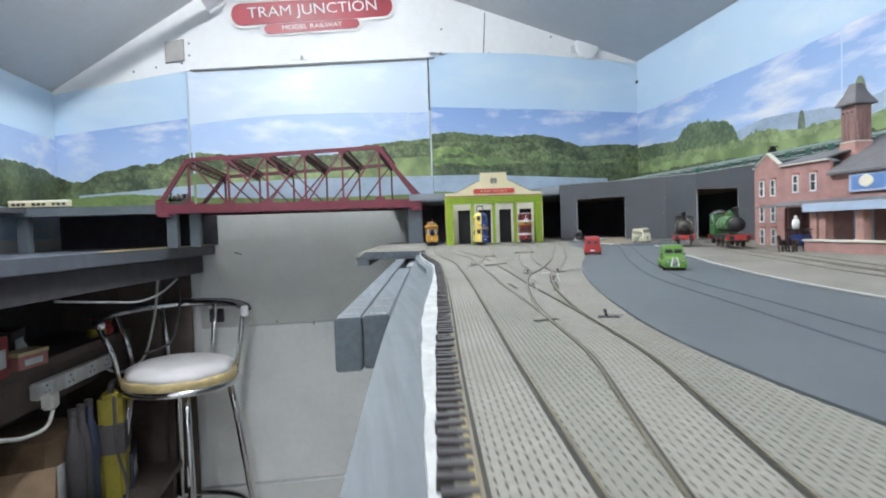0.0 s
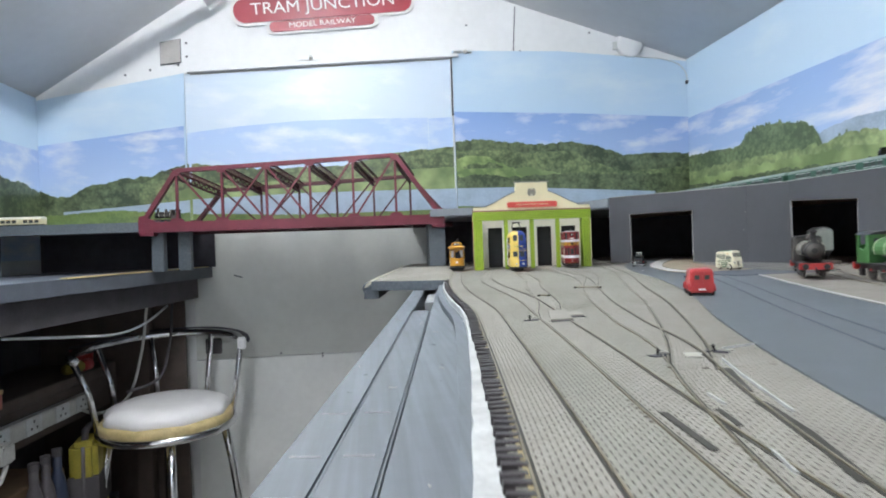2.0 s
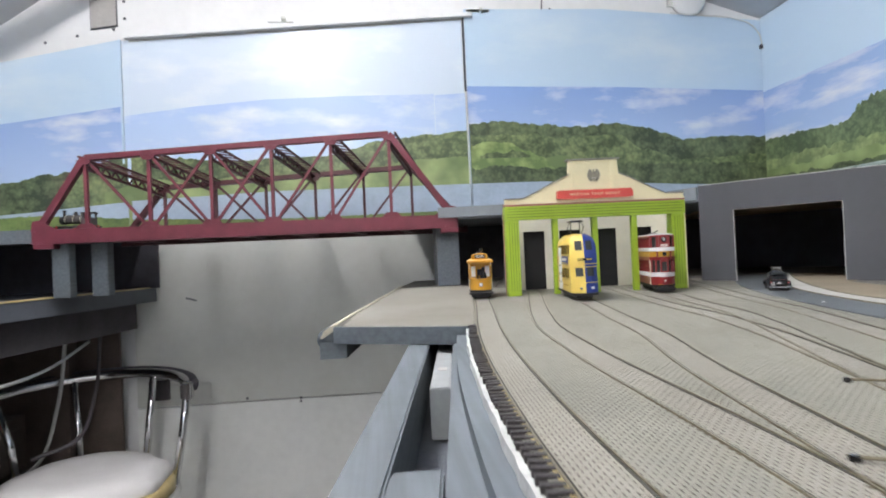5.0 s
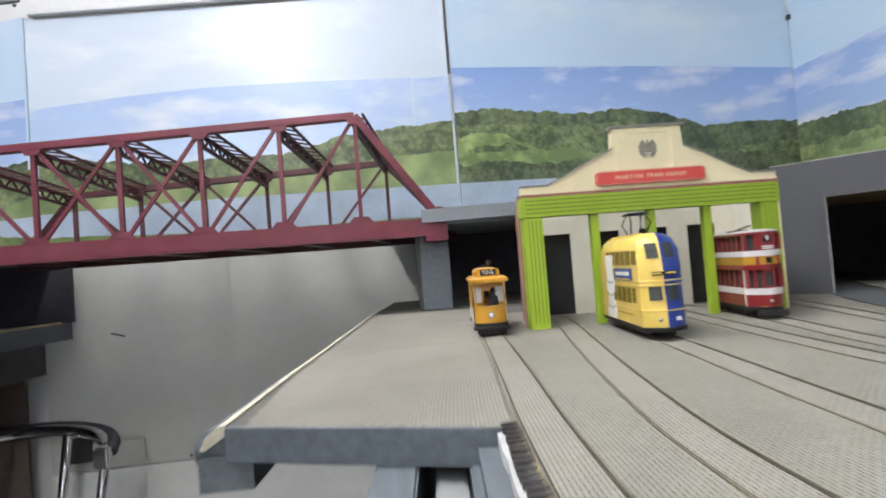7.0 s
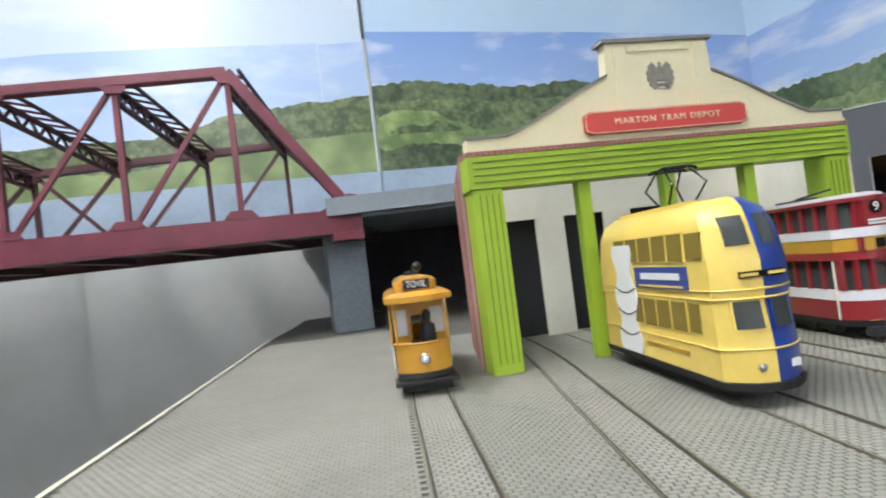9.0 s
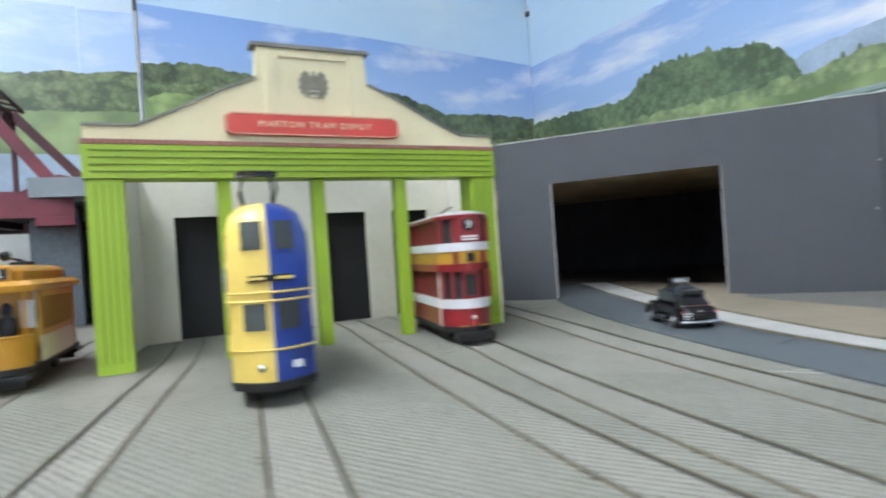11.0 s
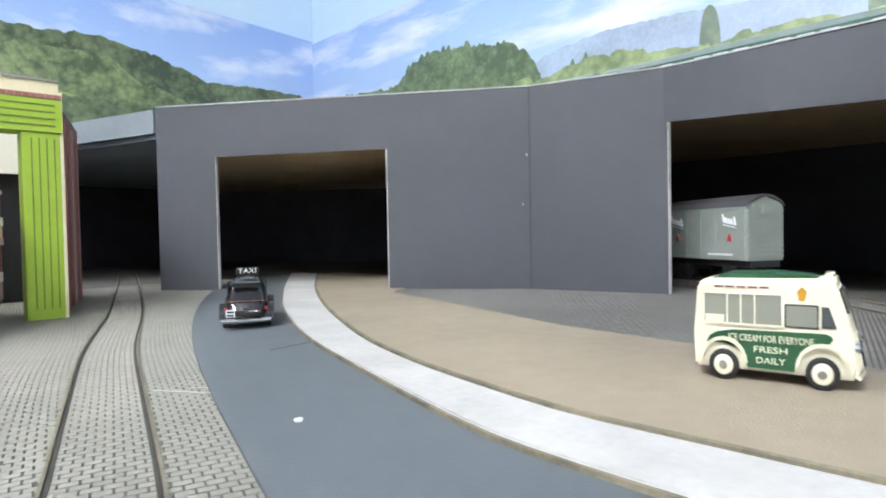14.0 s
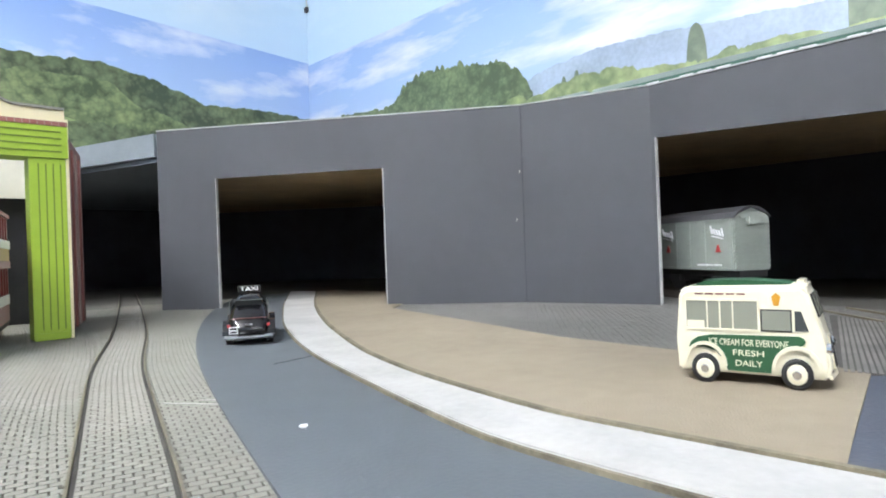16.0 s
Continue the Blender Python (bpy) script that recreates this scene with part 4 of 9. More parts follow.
pilaster("pilaster", 0.0, 0.0165, -0.004, 0.012, 0.0965)
pilaster("pilaster", DW - 0.0165, DW, -0.004, 0.012, 0.0965)
for k in (1, 2, 3):
    x = 0.0125 + (DW - 0.025) * k / 4
    part("post", box(x - 0.0036, x + 0.0036, 0.0, 0.007, 0.0005, 0.0965), "lime", depot, "slim lime green post", bevel=0.0003)
beam = part("beam", box(-0.001, DW + 0.001, -0.0052, 0.012, 0.0967, 0.1135), "lime", depot, "banded lime green beam")
for z in (0.1000, 0.1035, 0.1070, 0.1105):
    part("band", box(0.002, DW - 0.002, -0.0058, -0.0050, z - 0.0003, z + 0.0003), "line_dark", beam)
part("string_course", box(-0.001, DW + 0.001, -0.0056, 0.010, 0.1137, 0.1160), "brick_print", depot, "thin red brick course")
gab = [(0.0, 0.1162), (DW, 0.1162), (DW, 0.1225), (DW * 0.90, 0.1228), (DW * 0.82, 0.1310), (DW * 0.72, 0.1430), (DW * 0.640, 0.1510), (DW * 0.635, 0.1690), (DW * 0.365, 0.1690), (DW * 0.36, 0.1510), (DW * 0.28, 0.1430), (DW * 0.18, 0.1310), (DW * 0.10, 0.1228), (0.0, 0.1225)]
part("gable", prism(gab, -0.0040, 0.0040, axis="y"), "cream", depot, "cream stepped gable")
for (x0, z0), (x1, z1) in zip(gab[2:], gab[3:]):
    if abs(x1 - x0) < 0.002:
        continue
    part("coping", prism([(x0, z0), (x1, z1), (x1, z1 + 0.0013), (x0, z0 + 0.0013)], -0.0052, 0.0052, axis="y"), "slate_edge", depot, "weathered grey coping")
part("coping", box(DW * 0.36 - 0.0015, DW * 0.64 + 0.0015, -0.0056, 0.0056, 0.1692, 0.1712), "slate_edge", depot)
for x in (0.395, 0.605):
    part("gable_strip", box(DW * x - 0.003, DW * x + 0.003, -0.0054, -0.0041, 0.1300, 0.1665), "cream", depot)
part("gable_strip", box(DW * 0.42, DW * 0.58, -0.0050, -0.0041, 0.1640, 0.1668), "cream", depot)
# crest: a plain emblem with two spread wings and a shield
cx0, cz0 = DW / 2, 0.1490
bird = [(0.0020 * math.cos(2 * math.pi * k / 14), 0.0012 + 0.0058 * math.sin(2 * math.pi * k / 14)) for k in range(14)]
bird[3:4] = [(0.0011, 0.0066), (0.0007, 0.0082), (-0.0007, 0.0082)]
crest = part("crest", prism([(cx0 + x, cz0 + z) for x, z in bird], -0.0048, -0.0041, axis="y"), "crest", depot, "grey painted crest with spread wings")
for s in (-1, 1):
    wing = [(0.0012, 0.0040), (0.0026, 0.0068), (0.0046, 0.0086), (0.0054, 0.0074), (0.0068, 0.0066), (0.0070, 0.0046), (0.0084, 0.0026), (0.0076, 0.0010), (0.0084, -0.0014), (0.0070, -0.0026), (0.0070, -0.0046), (0.0054, -0.0052), (0.0046, -0.0070), (0.0026, -0.0066), (0.0018, -0.0020)]
    part("wing", prism([(cx0 + s * x, cz0 + z) for x, z in wing], -0.0046, -0.0041, axis="y"), "crest", crest)
for k in range(4):
    h = 0.0030 - 0.0003 * k
    part("shield_bar", box(cx0 - h, cx0 + h, -0.0052, -0.0047, cz0 - 0.0022 - 0.0014 * k, cz0 - 0.0014 - 0.0014 * k), "card_white" if k % 2 else "crest", crest)
bx0, bx1, bz0, bz1 = DW * 0.285, DW * 0.715, 0.1195, 0.1318
bd = [(bx0, bz0 + 0.002), (bx0 + 0.0035, bz0), (bx1 - 0.0035, bz0), (bx1, bz0 + 0.002), (bx1, bz1 - 0.002), (bx1 - 0.0035, bz1), (bx0 + 0.0035, bz1), (bx0, bz1 - 0.002)]
board_part = part("name_board", prism(bd, -0.0066, -0.0042, axis="y"), "sign_red", depot, "red name board with cream letters", bevel=0.0003)
lettering("letters", "MARTON TRAM DEPOT", 0.0047, "cream", board_part, pose(DW / 2, -0.0068, (bz0 + bz1) / 2), width=0.064, space=1.2)
part("border", tube([(DW / 2 + (x - DW / 2) * 0.985, -0.0067, (bz0 + bz1) / 2 + (z - (bz0 + bz1) / 2) * 0.90) for x, z in bd], 0.00022, 5, closed=True), "cream", board_part, "thin cream line round the name board")
# walls, inner walls with dark doorways
DD, LEAN = 0.120, 0.19
lean = lambda y: LEAN * max(0.0, y - 0.0125)


def side_slab(x0, x1, y0, y1, z1, k):
    return prism([(x0 + k * lean(y0), y0), (x1 + k * lean(y0), y0), (x1 + k * lean(y1), y1), (x0 + k * lean(y1), y1)], 0.0005, z1)


part("side_wall", side_slab(-0.0005, 0.0015, 0.0125, DD, 0.118, 1), "brick_print", depot, "printed red brick side wall")
part("side_wall", side_slab(DW - 0.0015, DW + 0.0005, 0.0125, DD, 0.118, 1.45), "brown_print", depot, "brown panelled side wall")
for i in range(5):
    y = 0.018 + i * 0.020
    part("buttress", side_slab(-0.0018, -0.0006, y, y + 0.007, 0.112, 1), "brick_print", depot)
    part("buttress", side_slab(DW + 0.0006, DW + 0.0018, y, y + 0.007, 0.112, 1.45), "brick_print", depot)
part("card_edge", box(DW + 0.0001, DW + 0.0016, -0.0036, 0.0118, 0.0005, 0.1180), "cream", depot, "pale cut edge of the card front")
part("inner_wall", side_slab(0.0016, 0.0030, 0.0125, DD - 0.002, 0.116, 1), "card_white", depot, "cream inner lining")
part("inner_wall", side_slab(DW - 0.0030, DW - 0.0016, 0.0125, DD - 0.002, 0.116, 1.45), "card_white", depot, "cream inner lining")
bl, br = 0.0031 + lean(DD - 0.014), DW - 0.0031 + 1.45 * lean(DD - 0.014)
back = [(bl, 0.0005)]
for k in range(4):
    c = bl + 0.010 + (br - bl - 0.020) * (k + 0.5) / 4
    back += [(c - 0.0155, 0.0005), (c - 0.0155, 0.085), (c + 0.0155, 0.085), (c + 0.0155, 0.0005)]
back += [(br, 0.0005), (br, 0.117), (bl, 0.117)]
part("back_wall", prism(back, DD - 0.014, DD - 0.012, axis="y"), "card_white", depot, "cream back wall with square doorways")
# near-black sheet painted as the shade behind the doorways
part("shade_sheet", box(0.003 + lean(DD), DW - 0.003 + 1.45 * lean(DD - 0.004), DD - 0.004, DD - 0.002, 0.0005, 0.116), "soot", depot)
# ---------------------------------------------------------------- truss bridge
def girder(a, b, w, d, bm, up=(0, 0, 1)):
    """A bar of section w (across) by d (along up) from a to b."""
    a, b = Vector(a), Vector(b)
    t = (b - a).normalized()
    u = t.cross(Vector(up)).normalized()
    v = u.cross(t)
    m = Matrix((u, t, v)).transposed().to_4x4()
    m.translation = a
    return box(-w / 2, w / 2, 0, (b - a).length, -d / 2, d / 2, bm, m)


BX0, BX1, BY0, BZ0, BZ1 = -0.560, 0.166, 1.655, 0.124, 0.246
BD, SKEW, DROP = 0.225, 0.050, 0.026
bridge = thing("truss_bridge", pose(0, 0, 0), "maroon-painted model truss bridge with lattice cross beams", "bridge")
NX = 6
nodes = [BX0 + 0.088 + (BX1 - 0.119 - BX0 - 0.088) * i / (NX - 1) for i in range(NX)]
rise = lambda x: BZ1 + 0.040 * (x - BX0) / (BX1 - BX0)
# far truss takes a darker copy of the maroon, its shade put into colour
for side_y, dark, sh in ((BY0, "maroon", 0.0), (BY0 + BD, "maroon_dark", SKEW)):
    near = set(bridge.children)
    rise = lambda x: BZ1 + 0.040 * (x - BX0) / (BX1 - BX0) - (DROP if sh else 0.0)
    low = box(BX0, BX1, side_y - 0.006, side_y + 0.006, BZ0 - 0.016, BZ0 + 0.006)
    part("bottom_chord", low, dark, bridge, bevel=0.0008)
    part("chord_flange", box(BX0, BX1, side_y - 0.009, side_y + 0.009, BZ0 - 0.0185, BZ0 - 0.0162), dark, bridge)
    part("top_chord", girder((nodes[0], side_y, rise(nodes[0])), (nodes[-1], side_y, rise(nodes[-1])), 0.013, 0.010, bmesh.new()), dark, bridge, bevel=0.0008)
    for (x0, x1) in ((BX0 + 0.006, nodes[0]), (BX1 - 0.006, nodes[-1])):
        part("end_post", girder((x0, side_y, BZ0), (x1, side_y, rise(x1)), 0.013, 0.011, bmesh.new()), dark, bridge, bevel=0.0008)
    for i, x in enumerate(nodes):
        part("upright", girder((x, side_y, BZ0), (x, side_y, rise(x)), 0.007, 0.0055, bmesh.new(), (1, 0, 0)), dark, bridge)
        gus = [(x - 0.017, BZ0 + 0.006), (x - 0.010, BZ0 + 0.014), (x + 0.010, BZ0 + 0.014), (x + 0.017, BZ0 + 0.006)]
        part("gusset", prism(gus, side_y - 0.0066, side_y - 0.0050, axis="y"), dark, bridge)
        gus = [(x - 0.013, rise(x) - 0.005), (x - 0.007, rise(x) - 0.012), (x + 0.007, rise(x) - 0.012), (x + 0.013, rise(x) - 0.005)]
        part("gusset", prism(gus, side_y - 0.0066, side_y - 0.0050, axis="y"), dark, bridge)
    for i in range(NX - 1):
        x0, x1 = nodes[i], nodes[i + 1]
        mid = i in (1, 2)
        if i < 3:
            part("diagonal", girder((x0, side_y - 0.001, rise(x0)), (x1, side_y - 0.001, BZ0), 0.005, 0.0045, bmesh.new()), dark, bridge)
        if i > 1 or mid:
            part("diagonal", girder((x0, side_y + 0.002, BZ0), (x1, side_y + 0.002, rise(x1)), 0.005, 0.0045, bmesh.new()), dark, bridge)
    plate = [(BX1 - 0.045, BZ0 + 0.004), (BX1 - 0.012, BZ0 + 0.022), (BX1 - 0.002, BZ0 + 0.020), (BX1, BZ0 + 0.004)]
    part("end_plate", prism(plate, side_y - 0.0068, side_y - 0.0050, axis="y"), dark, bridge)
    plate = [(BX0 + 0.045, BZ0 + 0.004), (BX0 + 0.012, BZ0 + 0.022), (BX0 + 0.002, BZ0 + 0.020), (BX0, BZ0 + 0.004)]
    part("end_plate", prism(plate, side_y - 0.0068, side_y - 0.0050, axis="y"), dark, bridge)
    for ob in set(bridge.children) - near:
        ob.matrix_basis = pose(sh, 0, 0)
rise = lambda x: BZ1 + 0.040 * (x - BX0) / (BX1 - BX0)
# lattice cross beams between the two top chords, also in the shaded maroon
for x in nodes:
    z = rise(x)
    lat = bmesh.new()
    sk = lambda t, dx=0.0, dz=0.0: (x + dx + SKEW * t, BY0 + BD * t, z + dz - DROP * t)
    for dz in (-0.004, -0.019):
        girder(sk(0, 0, dz), sk(1, 0, dz), 0.005, 0.0035, lat)
    k = 9
    for j in range(k):
        girder(sk(j / k, 0, -0.004), sk((j + 0.5) / k, 0, -0.019), 0.0022, 0.0028, lat)
        girder(sk((j + 0.5) / k, 0, -0.019), sk((j + 1) / k, 0, -0.004), 0.0022, 0.0028, lat)
    for s in (-0.012, 0.012):
        girder(sk(0, s, 0.003), sk(1, s, 0.003), 0.003, 0.003, lat)
    for j in range(11):
        girder(sk(j / 11, -0.012, 0.003), sk((j + 1) / 11, 0.012, 0.003), 0.0022, 0.0022, lat)
    part("lattice_beam", lat, "maroon_dark", bridge, "lattice cross beam in the shaded maroon")
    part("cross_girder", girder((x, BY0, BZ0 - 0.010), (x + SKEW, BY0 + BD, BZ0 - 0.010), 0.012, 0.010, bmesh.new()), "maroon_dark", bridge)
# solid floor added to keep tube light off the door below
floor_pts = [(BX0 + 0.006 + SKEW * t, BY0 + BD * t) for t in (0.03, 0.965)] + [(BX1 - 0.006 + SKEW * t, BY0 + BD * t) for t in (0.965, 0.03)]
part("floor_plate", prism(floor_pts, BZ0 - 0.0070, BZ0 - 0.0048), "deck_dark", bridge, "dark solid floor added under the tracks to shade the door")
for t in (0.22, 0.74):
    y = BY0 + BD * t
    part("track_plate", box(BX0 + 0.004, BX1 - 0.004 + SKEW * t, y - 0.018, y + 0.018, BZ0 - 0.0045, BZ0 - 0.0020), "deck_dark", bridge, "dark track plate")
    for d in (-0.00825, 0.00825):
        part("rail", box(BX0, BX1 + SKEW * t, y + d - 0.0007, y + d + 0.0007, BZ0 - 0.0019, BZ0 + 0.0004), "rail", bridge)
for x in (BX0 + 0.02, BX1 - 0.016):
    part("bearing", box(x - 0.016, x + 0.016, BY0 - 0.010, BY0 + 0.012, BZ0 - 0.0265, BZ0 - 0.0187), "maroon", bridge, bevel=0.0006)

# ---------------------------------------------------------------- bar stool
stool = thing("bar_stool", pose(-0.548, 1.765, ZF), "chrome bar stool with a white vinyl seat and curved back", "stool")
SZ, SR = 0.803, 0.157
cover = bmesh.new()
rings = []
for r, dz, lobe in ((0.030, 0.026, 0.0), (0.085, 0.029, 0.2), (0.128, 0.026, 0.7), (0.148, 0.018, 1.0), (0.155, 0.006, 1.0), (0.153, -0.006, 1.0), (0.140, -0.010, 0.6)):
    ring = []
    for k in range(54):
        a = 2 * math.pi * k / 54
        fold = math.cos(math.pi / 9) / math.cos((a + 0.3) % (2 * math.pi / 9) - math.pi / 9)
        rr = r * (1 + lobe * (fold - 1) * 1.3)
        ring.append(cover.verts.new((rr * math.cos(a), rr * math.sin(a), SZ + dz - 0.009 * lobe * (1 - fold) * 10 * (dz < 0.02) + 0.0025 * noise.noise((rr * 14 * math.cos(a), rr * 14 * math.sin(a), 2)))))
    rings.append(ring)
for ra, rb in zip(rings, rings[1:]):
    for k in range(54):
        cover.faces.new((ra[k], ra[(k + 1) % 54], rb[(k + 1) % 54], rb[k]))
cover.faces.new(rings[0]), cover.faces.new(rings[-1])
part("cushion", cover, "cushion", stool, "white folded cover over the padded seat", smooth=True)
part("seat_band", lathe([(0.150, SZ - 0.004), (0.156, SZ - 0.010), (0.156, SZ - 0.024), (0.150, SZ - 0.030), (0.13, SZ - 0.030)], 40), "cushion_side", stool, "worn yellowish edge of the seat", smooth=True)
part("seat_ring", tube([(SR * math.cos(a), SR * math.sin(a), SZ - 0.034) for a in [2 * math.pi * k / 40 for k in range(40)]], 0.010, 10, closed=True), "chrome", stool, smooth=True)
for a in (20, 110, 200, 290):
    c, s = math.cos(radians(a)), math.sin(radians(a))
    part("leg", tube([(0.13 * c, 0.13 * s, SZ - 0.033), (0.15 * c, 0.15 * s, SZ - 0.15), (0.235 * c, 0.235 * s, 0.006)], 0.0105, 10), "chrome", stool, smooth=True)
    part("foot", lathe([(0.014, 0.0), (0.014, 0.012), (0.011, 0.016)], 12, m=pose(0.235 * c, 0.235 * s, 0)), "black", stool)
part("foot_ring", tube([(0.188 * math.cos(a), 0.188 * math.sin(a), 0.355) for a in [2 * math.pi * k / 40 for k in range(40)]], 0.009, 10, closed=True), "chrome", stool, smooth=True)
arc = [radians(12 + 208 * k / 22) for k in range(23)]
bar = lambda a, r, dz: (r * math.cos(a) + -0.012 * abs(math.cos(a)), r * math.sin(a), SZ + 0.160 + 0.014 * max(0, math.sin(a)) + dz)
part("back_rail", tube([bar(a, 0.198, 0) for a in arc], 0.0115, 10), "chrome", stool, smooth=True)
part("rail_cover", tube([bar(a, 0.206, 0.004) for a in arc[:-5]], 0.0105, 8), "black", stool, "black plastic cover on the back rail", smooth=True)
e = bar(arc[0], 0.198, 0)
part("rail_end", box(e[0] - 0.010, e[0] + 0.012, e[1] - 0.022, e[1] - 0.002, e[2] - 0.018, e[2] + 0.014), "chrome", stool, bevel=0.003)
for a in (22, 70, 118, 160, 205):
    c, s = math.cos(radians(a)), math.sin(radians(a))
    top = bar(radians(a), 0.196, 0)
    part("spindle", tube([(0.155 * c, 0.155 * s, SZ - 0.03), (0.172 * c, 0.172 * s, SZ + 0.07), top], 0.0078, 8), "chrome", stool, smooth=True)
# ---------------------------------------------------------------- things on the walls
M["sign_maroon"] = material("sign_maroon", (0.30, 0.030, 0.045), 0.4, vary=0.06)


def rounded(x0, x1, z0, z1, r, n=5):
    out = []
    for cx, cz, a0 in ((x1 - r, z1 - r, 0), (x0 + r, z1 - r, 90), (x0 + r, z0 + r, 180), (x1 - r, z0 + r, 270)):
        out += [(cx + r * math.cos(radians(a0 + 90 * k / n)), cz + r * math.sin(radians(a0 + 90 * k / n))) for k in range(n + 1)]
    return out


sign = thing("layout_sign", pose(-0.137, YB - 0.003, 0.790, 0, -5, 0), "maroon and white totem sign naming the model railway", "sign")
part("border", prism(rounded(-0.278, 0.278, -0.040, 0.048, 0.040), -0.005, 0.0, axis="y"), "paper_white", sign, "white border")
part("border", prism(rounded(-0.180, 0.160, -0.072, -0.020, 0.022), -0.0046, 0.0, axis="y"), "paper_white", sign, "white border")
part("field", prism(rounded(-0.268, 0.268, -0.032, 0.040, 0.034), -0.008, -0.0052, axis="y"), "sign_maroon", sign, "maroon field")
part("field", prism(rounded(-0.168, 0.148, -0.065, -0.034, 0.015), -0.0078, -0.0052, axis="y"), "sign_maroon", sign, "maroon field")
lettering("letters", "TRAM JUNCTION", 0.050, "paper_white", sign, pose(0, -0.0085, 0.006), "white letters", width=0.43)
lettering("letters", "MODEL RAILWAY", 0.022, "paper_white", sign, pose(-0.010, -0.0083, -0.049), "white letters", width=0.20)
plate = thing("vent_plate", pose(-0.590, YB, 0.655), "white painted square plate screwed to the wall", "plate")
part("plate", prism([(-0.028, -0.040), (0.028, -0.032), (0.028, 0.036), (-0.028, 0.024)], -0.006, -0.001, axis="y"), "plate_grey", plate, bevel=0.001)
part("frame", prism([(-0.0295, -0.042), (0.0295, -0.034), (0.0295, 0.038), (-0.0295, 0.026)], -0.0035, -0.0005, axis="y"), "grey_dark", plate, "dark outline of the plate")
vent = thing("round_vent", pose(0.832, YB, 0.684, 90), "round white vent cover high on the gable wall", "vent")
part("cover", lathe([(0.045, 0.0005), (0.045, 0.012), (0.040, 0.016), (0.010, 0.017)], 28), "white_wall", vent, smooth=True)
part("flap", box(-0.056, -0.040, -0.020, 0.004, 0.002, 0.010), "door_grey", vent)
cable = thing("wall_cable", pose(0, 0, 0), "thin grey cable pinned along the top of the mural", "cable")
part("cable", tube([tuple(p) for p in smooth_line([(0.78, YB - 0.012, 0.645), (0.86, YB - 0.012, 0.640), (0.95, YB - 0.012, 0.630), (0.995, YB - 0.012, 0.615), (1.018, YB - 0.014, 0.585), (1.022, YB - 0.014, 0.560)], 0.01)], 0.0013, 6), "door_grey", cable)
part("clip", box(1.018, 1.025, YB - 0.016, YB - 0.008, 0.552, 0.562), "black", cable)
for x, z in ((-0.19, 0.635), (0.285, 0.655)):
    latch = thing("door_latch", pose(x, YB, z), "white painted sash latch over the door", "latch")
    part("plate", box(-0.03, 0.03, -0.006, -0.001, -0.006, 0.006), "white_wall", latch, bevel=0.001)
    part("knob", lathe([(0.006, 0), (0.006, 0.008), (0.003, 0.012)], 10, m=pose(0.008, -0.006, 0.0, 90)), "door_grey", latch)
for x0 in (0.447,):
    structure("board_joint", prism([(x0, 0.66), (x0 + 0.003, 0.66), (x0 + 0.012, 0.80), (x0 + 0.009, 0.80)], YB - 0.0022, YB - 0.0006, axis="y"), "grey_dark", "dark joint between wall boards", "joint")
for k, (x, z) in enumerate(((-0.72, 0.585), (-0.65, 0.60), (-0.57, 0.615), (0.36, 0.645), (0.46, 0.645), (0.60, 0.645), (0.70, 0.72), (0.30, 0.74), (-0.545, 0.64), (-0.545, 0.68), (0.47, 0.66))):
    tagged(part("screw_head", lathe([(0.0035, 0), (0.003, 0.0015)], 8, m=pose(x, YB - 0.0008, z, 90)), "grey_dark"), "small dark screw head in the white wall", "screw", "wall screws")
light = thing("batten_light", pose(-0.455, 1.25, 0.805, 0, -35), "white fluorescent batten light on the sloping ceiling", "light")
part("housing", box(-0.030, 0.030, -0.45, 0.72, -0.024, -0.001), "white_wall", light, bevel=0.003)
part("end_cap", box(-0.032, 0.032, 0.72, 0.735, -0.030, -0.001), "white_wall", light, bevel=0.003)

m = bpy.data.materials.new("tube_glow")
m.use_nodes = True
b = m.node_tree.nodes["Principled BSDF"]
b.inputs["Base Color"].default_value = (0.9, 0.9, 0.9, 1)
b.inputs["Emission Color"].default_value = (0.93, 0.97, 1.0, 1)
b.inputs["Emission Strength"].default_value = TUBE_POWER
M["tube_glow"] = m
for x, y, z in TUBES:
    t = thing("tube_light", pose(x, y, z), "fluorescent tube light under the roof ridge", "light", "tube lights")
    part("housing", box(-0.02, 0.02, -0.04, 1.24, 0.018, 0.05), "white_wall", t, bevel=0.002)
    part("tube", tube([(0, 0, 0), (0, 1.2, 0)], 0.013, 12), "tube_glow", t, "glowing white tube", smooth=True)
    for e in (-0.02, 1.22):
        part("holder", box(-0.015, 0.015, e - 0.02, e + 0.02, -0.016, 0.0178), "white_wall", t)
